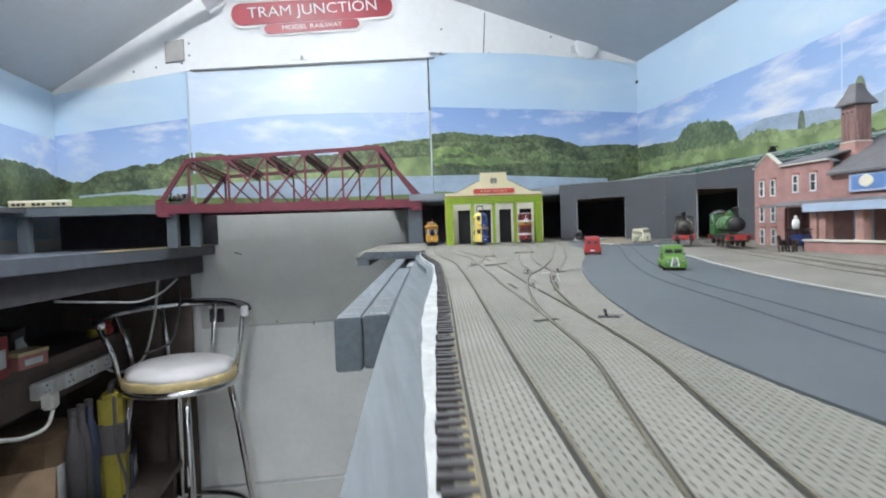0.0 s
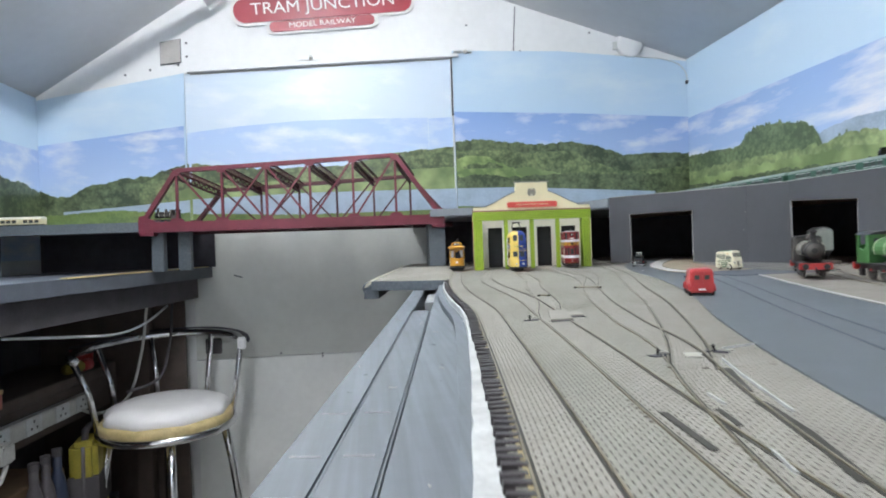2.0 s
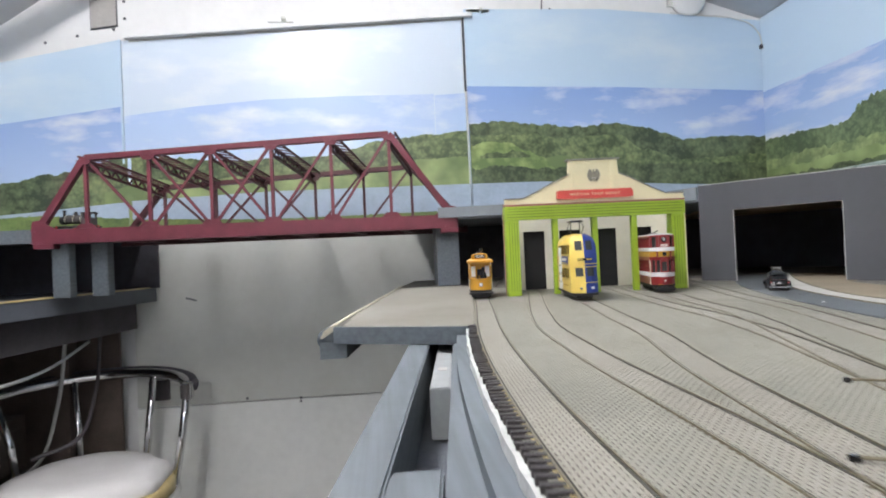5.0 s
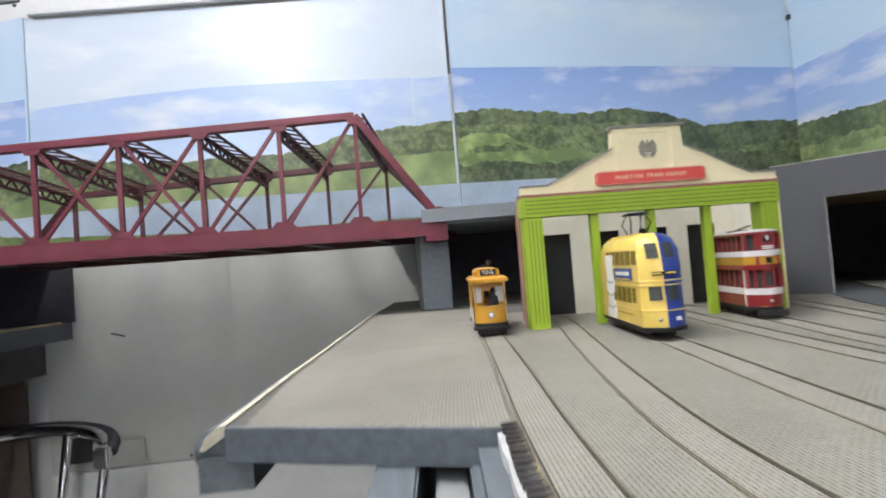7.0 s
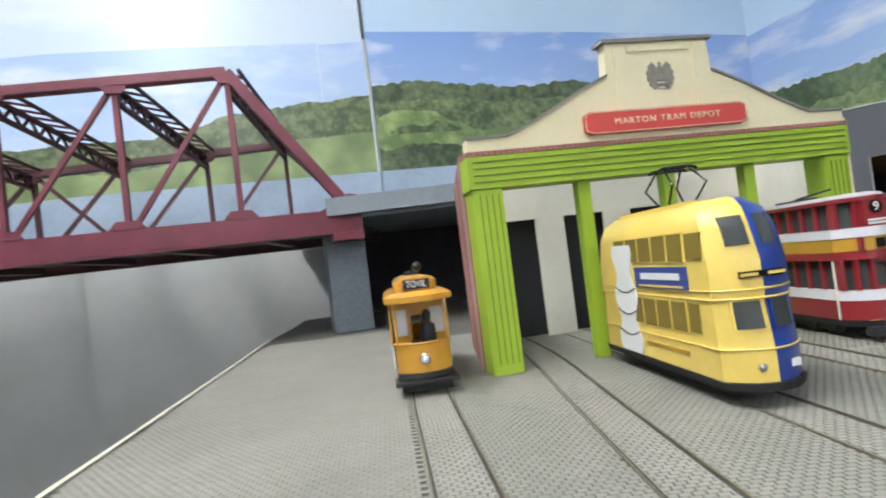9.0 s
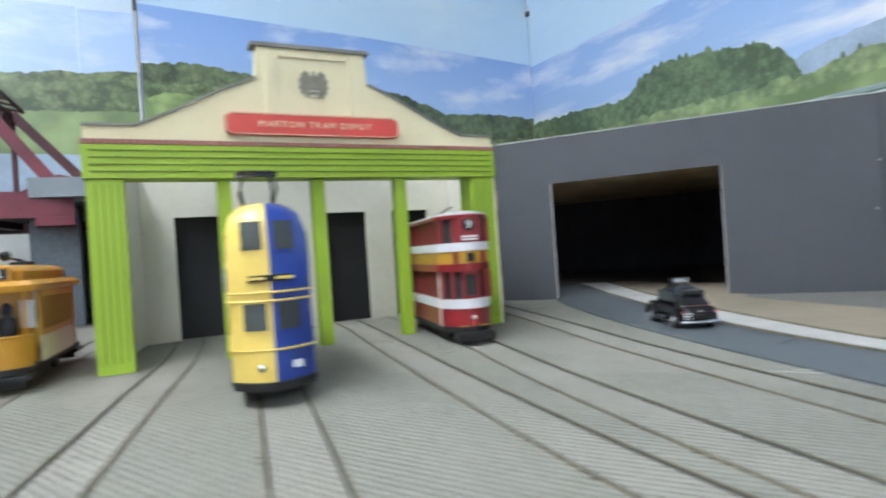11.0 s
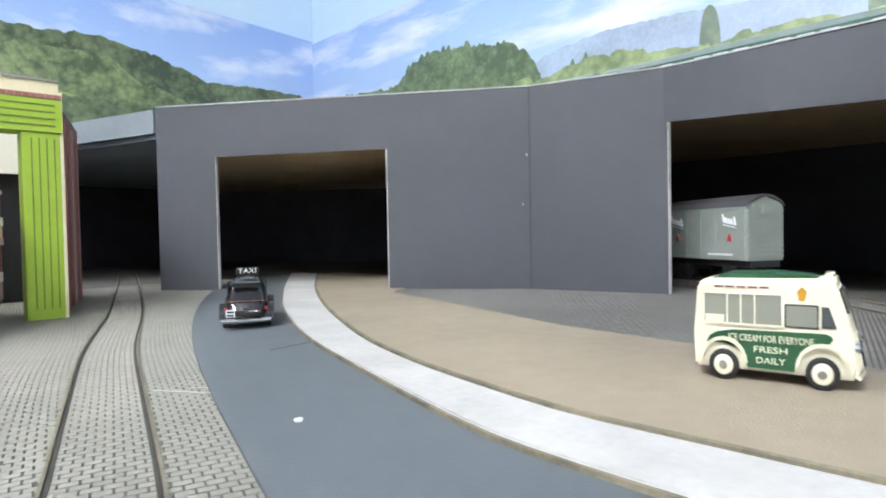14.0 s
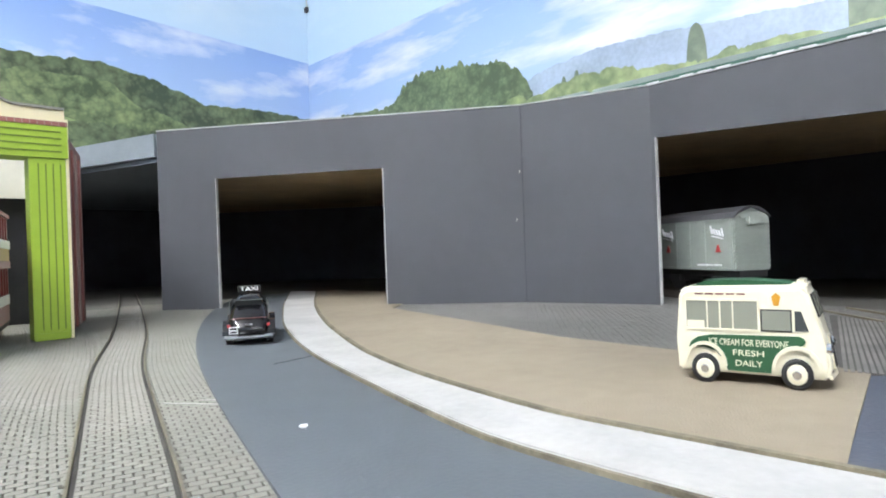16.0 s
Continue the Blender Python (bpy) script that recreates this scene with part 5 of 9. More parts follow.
# ---------------------------------------------------------------- vehicles: paints and helpers (front faces -y)
for key, col, rough in (("orange", (0.58, 0.29, 0.030), 0.32), ("ivory", (0.72, 0.70, 0.58), 0.4), ("yellow", (0.82, 0.60, 0.14), 0.32), ("blue", (0.018, 0.050, 0.27), 0.3), ("blue_sign", (0.03, 0.06, 0.26), 0.4),
                        ("tram_red", (0.235, 0.018, 0.022), 0.35), ("tram_white", (0.76, 0.76, 0.78), 0.4), ("ochre", (0.48, 0.27, 0.03), 0.4), ("roof_grey", (0.45, 0.45, 0.46), 0.6), ("body_black", (0.010, 0.010, 0.012), 0.22),
                        ("van_red", (0.38, 0.022, 0.024), 0.35), ("van_green", (0.095, 0.245, 0.022), 0.35), ("van_cream", (0.78, 0.73, 0.56), 0.35), ("dark_green", (0.020, 0.085, 0.036), 0.4), ("loco_green", (0.050, 0.165, 0.045), 0.38),
                        ("tyre", (0.012, 0.012, 0.013), 0.7), ("underframe", (0.014, 0.014, 0.015), 0.6), ("figure_dark", (0.015, 0.016, 0.022), 0.6), ("wagon_grey", (0.27, 0.30, 0.27), 0.6), ("roof_dark", (0.05, 0.05, 0.055), 0.6), ("lamp_glass", (0.80, 0.80, 0.82), 0.08)):
    M[key] = material(key, col, rough, vary=0.07, scale=60, bump=0.04, coat=0.25 if rough < 0.39 else 0.0)


M["taxi_black"] = material("taxi_black", (0.008, 0.008, 0.010), 0.14, vary=0.05, coat=0.3, spec=0.35)


def glass_material(name, colour, rough, alpha):
    m = bpy.data.materials.new(name)
    m.use_nodes = True
    b = m.node_tree.nodes["Principled BSDF"]
    b.inputs["Base Color"].default_value = (*colour, 1)
    b.inputs["Roughness"].default_value = rough
    b.inputs["Transmission Weight"].default_value = alpha
    b.inputs["IOR"].default_value = 1.15
    return m


M["glass"] = glass_material("glass", (0.82, 0.85, 0.85), 0.05, 1.0)
M["glass_dark"] = glass_material("glass_dark", (0.10, 0.11, 0.11), 0.08, 0.35)
M["glass_grey"] = glass_material("glass_grey", (0.34, 0.35, 0.29), 0.1, 0.3)
M["glass_olive"] = glass_material("glass_olive", (0.26, 0.19, 0.045), 0.12, 0.2)
M["glass_yellow"] = glass_material("glass_yellow", (0.38, 0.29, 0.05), 0.12, 0.2)


def loft(levels, bm=None, cap=True):
    """Closed outlines (lists of x, y) at heights, joined into a skin."""
    bm = bm or bmesh.new()
    rings = [[bm.verts.new((x, y, z)) for x, y in pts] for z, pts in levels]
    n = len(rings[0])
    for A, B in zip(rings, rings[1:]):
        for k in range(n):
            bm.faces.new((A[k], A[(k + 1) % n], B[(k + 1) % n], B[k]))
    if cap:
        bm.faces.new(rings[0]), bm.faces.new(rings[-1])
    return bm


def bowed(w, length, bow, n=9, grow=0.0):
    """Plan of a tram body: straight sides and bowed ends; front at y = 0."""
    w, h = w / 2 + grow, length / 2 + grow
    pts = []
    for s in (-1, 1):
        for k in range(n):
            t = -1 + 2 * k / (n - 1)
            pts.append((s * -w * -t if s < 0 else -w * t * -1 * -1, s * (h - bow * t * t)))
    front = [(w * (-1 + 2 * k / (n - 1)), -h + bow * (-1 + 2 * k / (n - 1)) ** 2) for k in range(n)]
    rear = [(w * (1 - 2 * k / (n - 1)), h - bow * (1 - 2 * k / (n - 1)) ** 2) for k in range(n)]
    return [(x, y + length / 2) for x, y in front + rear]


def disc(r, x0, x1, y, z, seg=16, bm=None):
    """A wheel disc across x."""
    return lathe([(r * 0.85, x0), (r, x0 + (x1 - x0) * 0.15), (r, x1 - (x1 - x0) * 0.15), (r * 0.85, x1)], seg, bm, Matrix.Translation((0, y, z)) @ pose(0, 0, 0, 0, 90, 0))


def pane_row(parent, mat, x, y0, y1, z0, z1, count, gap, side, name="window"):
    w = (y1 - y0 - gap * (count - 1)) / count
    for k in range(count):
        y = y0 + k * (w + gap)
        part(name, box(min(x, x + side * 0.0006), max(x, x + side * 0.0006), y, y + w, z0, z1), mat, parent)


# ---------------------------------------------------------------- orange single-deck tram
def orange_tram(m):
    t = thing("single_deck_tram", m, "orange and ivory single-deck model tram on the track", "tram")
    L, W = 0.104, 0.0290
    part("truck", box(-0.0075, 0.0075, 0.028, 0.076, 0.0030, 0.0100), "underframe", t, bevel=0.0005)
    for y in (0.034, 0.070):
        for x in (-0.0085, 0.0060):
            part("wheel", disc(0.0058, x, x + 0.0025, y, 0.0066), "underframe", t)
    for y0, y1 in ((0.0, 0.014), (L - 0.014, L)):
        part("fender", box(-0.0150, 0.0150, y0 - 0.0015, y1, 0.0055, 0.0075), "underframe", t, "black lifeguard fender", bevel=0.0004)
        part("lifeguard", box(-0.0120, 0.0120, y0 + 0.003, y0 + 0.005, 0.0020, 0.0054), "underframe", t)
    floor_pts = bowed(W - 0.002, L, 0.0050)
    part("underframe", loft([(0.0080, floor_pts), (0.0105, floor_pts)]), "underframe", t, "black platform floor")
    # saloon
    for s in (-1, 1):
        x = s * (W / 2 - 0.0006)
        part("lower_panel", box(x - 0.0008, x + 0.0008, 0.022, L - 0.022, 0.0106, 0.0225), "ivory", t, "ivory lower side panel", bevel=0.0003)
        part("waist_rail", box(x - 0.0010, x + 0.0010, 0.021, L - 0.021, 0.0226, 0.0250), "orange", t)
        part("top_rail", box(x - 0.0010, x + 0.0010, 0.021, L - 0.021, 0.0405, 0.0440), "orange", t)
        for k in range(7):
            y = 0.0225 + (L - 0.045) * k / 6
            part("pillar", box(x - 0.0009, x + 0.0009, y - 0.0014, y + 0.0014, 0.0251, 0.0404), "orange", t)
        for k in range(6):
            y = 0.0225 + (L - 0.045) * k / 6
            part("window", box(x - 0.0002, x + 0.0002, y + 0.0014, y + (L - 0.045) / 6 - 0.0014, 0.0251, 0.0404), "glass", t)
    for y in (0.0222, L - 0.0222):
        bulk = prism([(-W / 2 + 0.001, 0.0106), (-0.004, 0.0106), (-0.004, 0.036), (0.004, 0.036), (0.004, 0.0106), (W / 2 - 0.001, 0.0106), (W / 2 - 0.001, 0.0440), (-W / 2 + 0.001, 0.0440)], y - 0.0006, y + 0.0006, axis="y")
        b = part("bulkhead", bulk, "orange", t, "orange bulkhead with a doorway")
        for s in (-1, 1):
            part("window", box(s * 0.0092 - 0.0032, s * 0.0092 + 0.0032, y - 0.0010, y + 0.0010, 0.0265, 0.0395), "lamp_glass", b)
    # ends: dash, posts, lamp
    for end in (0, 1):
        f = (lambda y: y) if end == 0 else (lambda y: L - y)
        dash = bmesh.new()
        outer = [(0.0134 * math.sin(a), f(0.0040 + 0.0085 - 0.0110 * math.cos(a))) for a in [radians(-80 + 160 * k / 14) for k in range(15)]]
        inner = [(x * 0.93, y + (0.0009 if end == 0 else -0.0009)) for x, y in outer]
        dash = strip([Vector((x, y, 0)) for x, y in outer], [Vector((x, y, 0)) for x, y in inner], 0.0090, 0.0240)
        d = part("dash", dash, "orange", t, "curved orange dash panel", smooth=False)
        part("dash_rail", tube([(x, y, 0.0242) for x, y in outer], 0.0007, 6), "orange", d)
        y = f(0.0012)
        part("headlamp_rim", lathe([(0.0026, 0), (0.0026, 0.0012), (0.0020, 0.0014)], 16, m=pose(0, y, 0.0170, 90 if end == 0 else -90)), "chrome", d)
        part("headlamp", lathe([(0.0020, 0.0008), (0.0016, 0.0019), (0.0006, 0.0023)], 14, m=pose(0, y, 0.0170, 90 if end == 0 else -90)), "lamp_glass", d, "clear headlamp glass", smooth=True)
        for x in (-0.0118, 0.0118):
            part("corner_post", tube([(x, f(0.0055), 0.0240), (x, f(0.0055), 0.0440)], 0.0006, 6), "orange", t)
        for x in (-0.0134, 0.0134):
            part("corner_post", tube([(x, f(0.0185), 0.0106), (x, f(0.0185), 0.0440)], 0.0006, 6), "chrome", t)
        part("controller", box(-0.0052, -0.0012, min(f(0.0065), f(0.0095)), max(f(0.0065), f(0.0095)), 0.0106, 0.0250), "figure_dark", t)
    # figure of the driver as one plain shape
    part("figure", lathe([(0.0028, 0.0106), (0.0034, 0.0180), (0.0040, 0.0270), (0.0036, 0.0315), (0.0014, 0.0330), (0.0020, 0.0350), (0.0021, 0.0372), (0.0010, 0.0390)], 10, m=pose(0.0035, 0.0125, 0)), "figure_dark", t, "dark plain driver figure", smooth=True)
    # roof with clerestory
    r0, r1 = bowed(W + 0.0035, L + 0.006, 0.0085, grow=0.0), bowed(W - 0.004, L - 0.004, 0.0080)
    r1 = [(x, y + 0.005) for x, y in r1]
    r0 = [(x, y) for x, y in r0]
    rr = [(x, y - 0.003) for x, y in r0]
    part("roof", loft([(0.0438, [(x * 0.97, y) for x, y in rr]), (0.0448, rr), (0.0466, rr), (0.0486, [(x * 0.80, (y - L / 2) * 0.93 + L / 2) for x, y in rr])]), "orange", t, "orange roof with a wide eave", smooth=False)
    c0 = [(x * 0.62, (y - L / 2) * 0.84 + L / 2) for x, y in rr]
    part("clerestory", loft([(0.0486, c0), (0.0530, c0), (0.0548, [(x * 0.85, (y - L / 2) * 0.97 + L / 2) for x, y in c0]), (0.0560, [(x * 0.45, (y - L / 2) * 0.9 + L / 2) for x, y in c0])]), "orange", t, smooth=False)
    for s in (-1, 1):
        for k in range(9):
            y = 0.022 + k * 0.0068
            part("vent_light", box(s * 0.0101 - 0.0003, s * 0.0101 + 0.0003, y, y + 0.0045, 0.0496, 0.0526), "ochre", t)
    for y, s in ((0.0058, 1), (L - 0.0058, -1)):
        blind = part("destination_box", box(-0.0078, 0.0078, min(y, y + s * 0.004), max(y, y + s * 0.004), 0.0484, 0.0552), "orange", t, bevel=0.0008)
        part("blind", box(-0.0064, 0.0064, y - 0.0005 if s > 0 else y - 0.0001, y + 0.0001 if s > 0 else y + 0.0005, 0.0496, 0.0542), "body_black", blind, "black destination blind")
        if s > 0:
            lettering("letters", "TOVIL", 0.0046, "paper_white", blind, pose(0, y - 0.0007, 0.0519), width=0.0098)
    # trolley
    part("trolley_base", box(-0.004, 0.004, 0.046, 0.060, 0.0561, 0.0580), "body_black", t, bevel=0.0005)
    part("trolley_pole", tube([(0, 0.053, 0.0585), (0.001, 0.034, 0.0592), (0.002, 0.020, 0.0600)], [0.0007, 0.0006, 0.0005], 6), "body_black", t)
    part("trolley_head", lathe([(0.0005, 0), (0.0022, 0.0010), (0.0026, 0.0030), (0.0012, 0.0048)], 10, m=pose(0.002, 0.020, 0.0578)), "body_black", t, smooth=True)
    return t


def half_split(pts, side):
    """The part of an outline left (-1) or right (+1) of x = 0."""
    out, n = [], len(pts)
    for i in range(n):
        a, b = pts[i], pts[(i + 1) % n]
        ina, inb = a[0] * side >= 0, b[0] * side >= 0
        if ina:
            out.append(a)
        if ina != inb:
            k = a[0] / (a[0] - b[0])
            out.append((0.0, a[1] + (b[1] - a[1]) * k))
    return out


# ---------------------------------------------------------------- yellow and blue streamlined tram
def streamlined_tram(m):
    t = thing("double_deck_tram", m, "streamlined double-deck model tram, half yellow and half blue", "tram", "double-deck trams")
    L, W = 0.124, 0.0285
    part("truck", box(-0.0085, 0.0085, 0.012, L - 0.012, 0.0022, 0.0075), "underframe", t)
    part("fender", loft([(0.0058, bowed(W - 0.001, L + 0.002, 0.008)), (0.0085, bowed(W + 0.0005, L + 0.002, 0.008))]), "underframe", t, "black bumper skirt", m=pose(0, -0.001, 0))

    def lev(z, gx, gy, bow):
        pts = bowed(W, L, bow)
        return z, [(x * gx, (y - L / 2) * gy + L / 2) for x, y in pts]
    levels = [lev(0.0086, 0.99, 1.0, 0.009), lev(0.0180, 1.0, 1.0, 0.009), lev(0.0200, 1.0, 0.995, 0.009), lev(0.0350, 0.985, 0.955, 0.008), lev(0.0380, 1.0, 0.968, 0.008), lev(0.0400, 1.0, 0.968, 0.008), lev(0.0490, 1.0, 0.965, 0.008), lev(0.0610, 0.97, 0.905, 0.008), lev(0.0670, 0.86, 0.86, 0.009), lev(0.0705, 0.62, 0.80, 0.012), lev(0.0715, 0.30, 0.74, 0.012)]
    for side, mat, nm in ((-1, "yellow", "yellow half of the body"), (1, "blue", "blue half of the body")):
        body = part("body", loft([(z, half_split(p, side)) for z, p in levels]), mat, t, nm, smooth=True)
        body.data.set_sharp_from_angle(angle=radians(38))
    for z in (0.0195, 0.0362, 0.0392):
        pts = [(x * 1.012, (y - L / 2) * (0.995 if z < 0.03 else 0.968) * 1.004 + L / 2) for x, y in bowed(W, L, 0.0085)]
        part("moulding", tube([(x, y, z) for x, y in pts], 0.0004, 5, closed=True), "yellow", t)
    # windows follow the curved skin
    def skin(z):
        for (z0, p0), (z1, p1) in zip(levels, levels[1:]):
            if z0 <= z <= z1:
                k = (z - z0) / (z1 - z0)
                return [(x0 + (x1 - x0) * k, y0 + (y1 - y0) * k) for (x0, y0), (x1, y1) in zip(p0, p1)]

    def on_front(x, z):
        row = skin(z)[:9]
        for (x0, y0), (x1, y1) in zip(row, row[1:]):
            if x0 <= x <= x1:
                return y0 + (y1 - y0) * (x - x0) / (x1 - x0)
        return row[0][1] if x < 0 else row[-1][1]

    def patch(name, mat, fn, u0, u1, z0, z1, parent, label="", nu=5, nz=4):
        bm = bmesh.new()
        out, back = [], []
        for i in range(nu):
            for j in range(nz):
                p, d = fn(u0 + (u1 - u0) * i / (nu - 1), z0 + (z1 - z0) * j / (nz - 1))
                out.append(bm.verts.new(p)), back.append(bm.verts.new(p + d * 0.0012))
        at = lambda i, j: i * nz + j
        for i in range(nu - 1):
            for j in range(nz - 1):
                q = (at(i, j), at(i + 1, j), at(i + 1, j + 1), at(i, j + 1))
                bm.faces.new([out[k] for k in q]), bm.faces.new([back[k] for k in reversed(q)])
        rim = [at(i, 0) for i in range(nu)] + [at(nu - 1, j) for j in range(1, nz)] + [at(i, nz - 1) for i in range(nu - 2, -1, -1)] + [at(0, j) for j in range(nz - 2, 0, -1)]
        for k, r in enumerate(rim):
            q = rim[(k + 1) % len(rim)]
            bm.faces.new((out[r], out[q], back[q], back[r]))
        return part(name, bm, mat, parent, label)

    for side, gm, col in ((-1, "glass_olive", "yellow"), (1, "glass_dark", "blue")):
        def nose(off):
            return lambda x, z: (Vector((x, on_front(x, z) - off, z)), Vector((0, 1, 0)))

        def flank(off):
            return lambda y, z: (Vector((side * (max(abs(p[0]) for p in skin(z)) + off), y, z)), Vector((-side, 0, 0)))
        for z0, z1, a, b in ((0.0262, 0.0354, 0.0020, 0.0096), (0.0540, 0.0642, 0.0020, 0.0090)):
            x0, x1 = (a, b) if side > 0 else (-b, -a)
            frame_part = patch("end_window_frame", col, nose(0.0006), x0 - 0.0007, x1 + 0.0007, z0 - 0.0007, z1 + 0.0007, t)
            patch("end_window", "glass_dark", nose(0.0009), x0, x1, z0, z1, frame_part, "dark end window")
        for y0, y1, z0, z1, n in ((0.028, L - 0.032, 0.0236, 0.0346, 5), (0.025, L - 0.031, 0.0502, 0.0604, 5)):
            w = (y1 - y0) / n
            for k in range(n):
                frame_part = patch("window_frame", col, flank(0.0004), y0 + k * w, y0 + (k + 1) * w - 0.0006, z0 - 0.0006, z1 + 0.0006, t, nu=3)
                patch("window", gm, flank(0.0006), y0 + k * w + 0.0006, y0 + (k + 1) * w - 0.0012, z0, z1, frame_part, "tinted window", nu=3)
        patch("window", gm, flank(0.0005), 0.0190, 0.0265, 0.0240, 0.0345, t, "tinted corner window", nu=4)
        patch("window", gm, flank(0.0005), 0.0125, 0.0235, 0.0505, 0.0600, t, "tinted corner window", nu=4)
    part("destination_blind", box(-0.0072, 0.0072, -0.0012, 0.0030, 0.0430, 0.0452), "body_black", t, "black destination strip", m=pose(0, 0.0028, 0))
    for x in (-0.0048, 0.0048):
        part("blind_bar", box(x - 0.0030, x + 0.0030, 0.0012, 0.0016, 0.0436, 0.0446), "yellow", t)
    part("headlamp", lathe([(0.0016, 0), (0.0015, 0.0010), (0.0006, 0.0016)], 12, m=pose(-0.0045, 0.0016, 0.0135, 90)), "chrome", t, smooth=True)
    part("badge", box(0.0060, 0.0095, 0.0010, 0.0022, 0.0125, 0.0150), "paper_white", t, m=pose(0, 0, 0, 0, 0, 6))
    # plain advertisement panels on the yellow side
    x = -W / 2 - 0.0001
    ad = part("advert_panel", box(x - 0.0008, x, 0.024, 0.070, 0.0392, 0.0480), "blue_sign", t, "blue advertisement panel")
    part("advert_bar", box(x - 0.0012, x - 0.0008, 0.029, 0.063, 0.0430, 0.0456), "paper_white", ad, "plain white bar")
    part("advert_line", box(x - 0.0012, x - 0.0008, 0.027, 0.066, 0.0400, 0.0407), "yellow", ad)
    wide = lambda z: 0.0105 + 0.0022 * math.sin((z - 0.009) * 310) - 0.09 * max(0, z - 0.040)
    heights = [0.0092 + 0.0490 * k / 24 for k in range(25)]
    blob = [(0.0835 - wide(z), z) for z in heights] + [(0.0835 + wide(z), z) for z in reversed(heights)]
    shape = part("advert_shape", prism(blob, x - 0.0007, x - 0.0001, axis="x"), "paper_white", t, "plain white painted shape")
    for z in (0.0190, 0.0285, 0.0385):
        sag = [(x - 0.0007, 0.0835 + wide(z) * (2 * k / 8 - 1), z - 0.0022 * math.sin(math.pi * k / 8)) for k in range(9)]
        part("outline", tube(sag, 0.00035, 5), "body_black", shape)
    part("advert_shape", prism([(y - 0.012, z) for y, z in blob], -x + 0.0001, -x + 0.0007, axis="x"), "paper_white", t, "plain white painted shape on the blue side")
    part("small_print", box(x - 0.0004, x, 0.030, 0.066, 0.0150, 0.0162), "ochre", t, "line of small print")
    # pantograph
    pan = part("pantograph", tube([(-0.0055, 0.0530, 0.0865), (0.0055, 0.0530, 0.0865)], 0.0006, 6), "body_black", t, "black pantograph")
    for x in (-0.0055, 0.0055):
        part("frame", tube([(x, 0.0570, 0.0722), (x * 1.3, 0.0655, 0.0800), (x, 0.0575, 0.0865), (x, 0.0490, 0.0865), (x * 1.3, 0.0405, 0.0800), (x, 0.0490, 0.0722)], 0.0005, 6), "body_black", pan)
    part("collector", tube([(-0.0085, 0.0490, 0.0866), (-0.006, 0.0490, 0.0876), (0.006, 0.0490, 0.0876), (0.0085, 0.0490, 0.0866)], 0.0007, 6), "body_black", pan)
    part("collector", tube([(-0.0085, 0.0575, 0.0866), (-0.006, 0.0575, 0.0876), (0.006, 0.0575, 0.0876), (0.0085, 0.0575, 0.0866)], 0.0007, 6), "body_black", pan)
    part("roof_duct", box(-0.0090, -0.0012, 0.030, 0.098, 0.0660, 0.0722), "yellow", t, bevel=0.0012)
    part("roof_duct", box(0.0012, 0.0090, 0.030, 0.098, 0.0660, 0.0722), "blue", t, bevel=0.0012)
    part("pantograph_base", box(-0.0075, 0.0075, 0.050, 0.066, 0.0700, 0.0722), "body_black", pan)
    return t


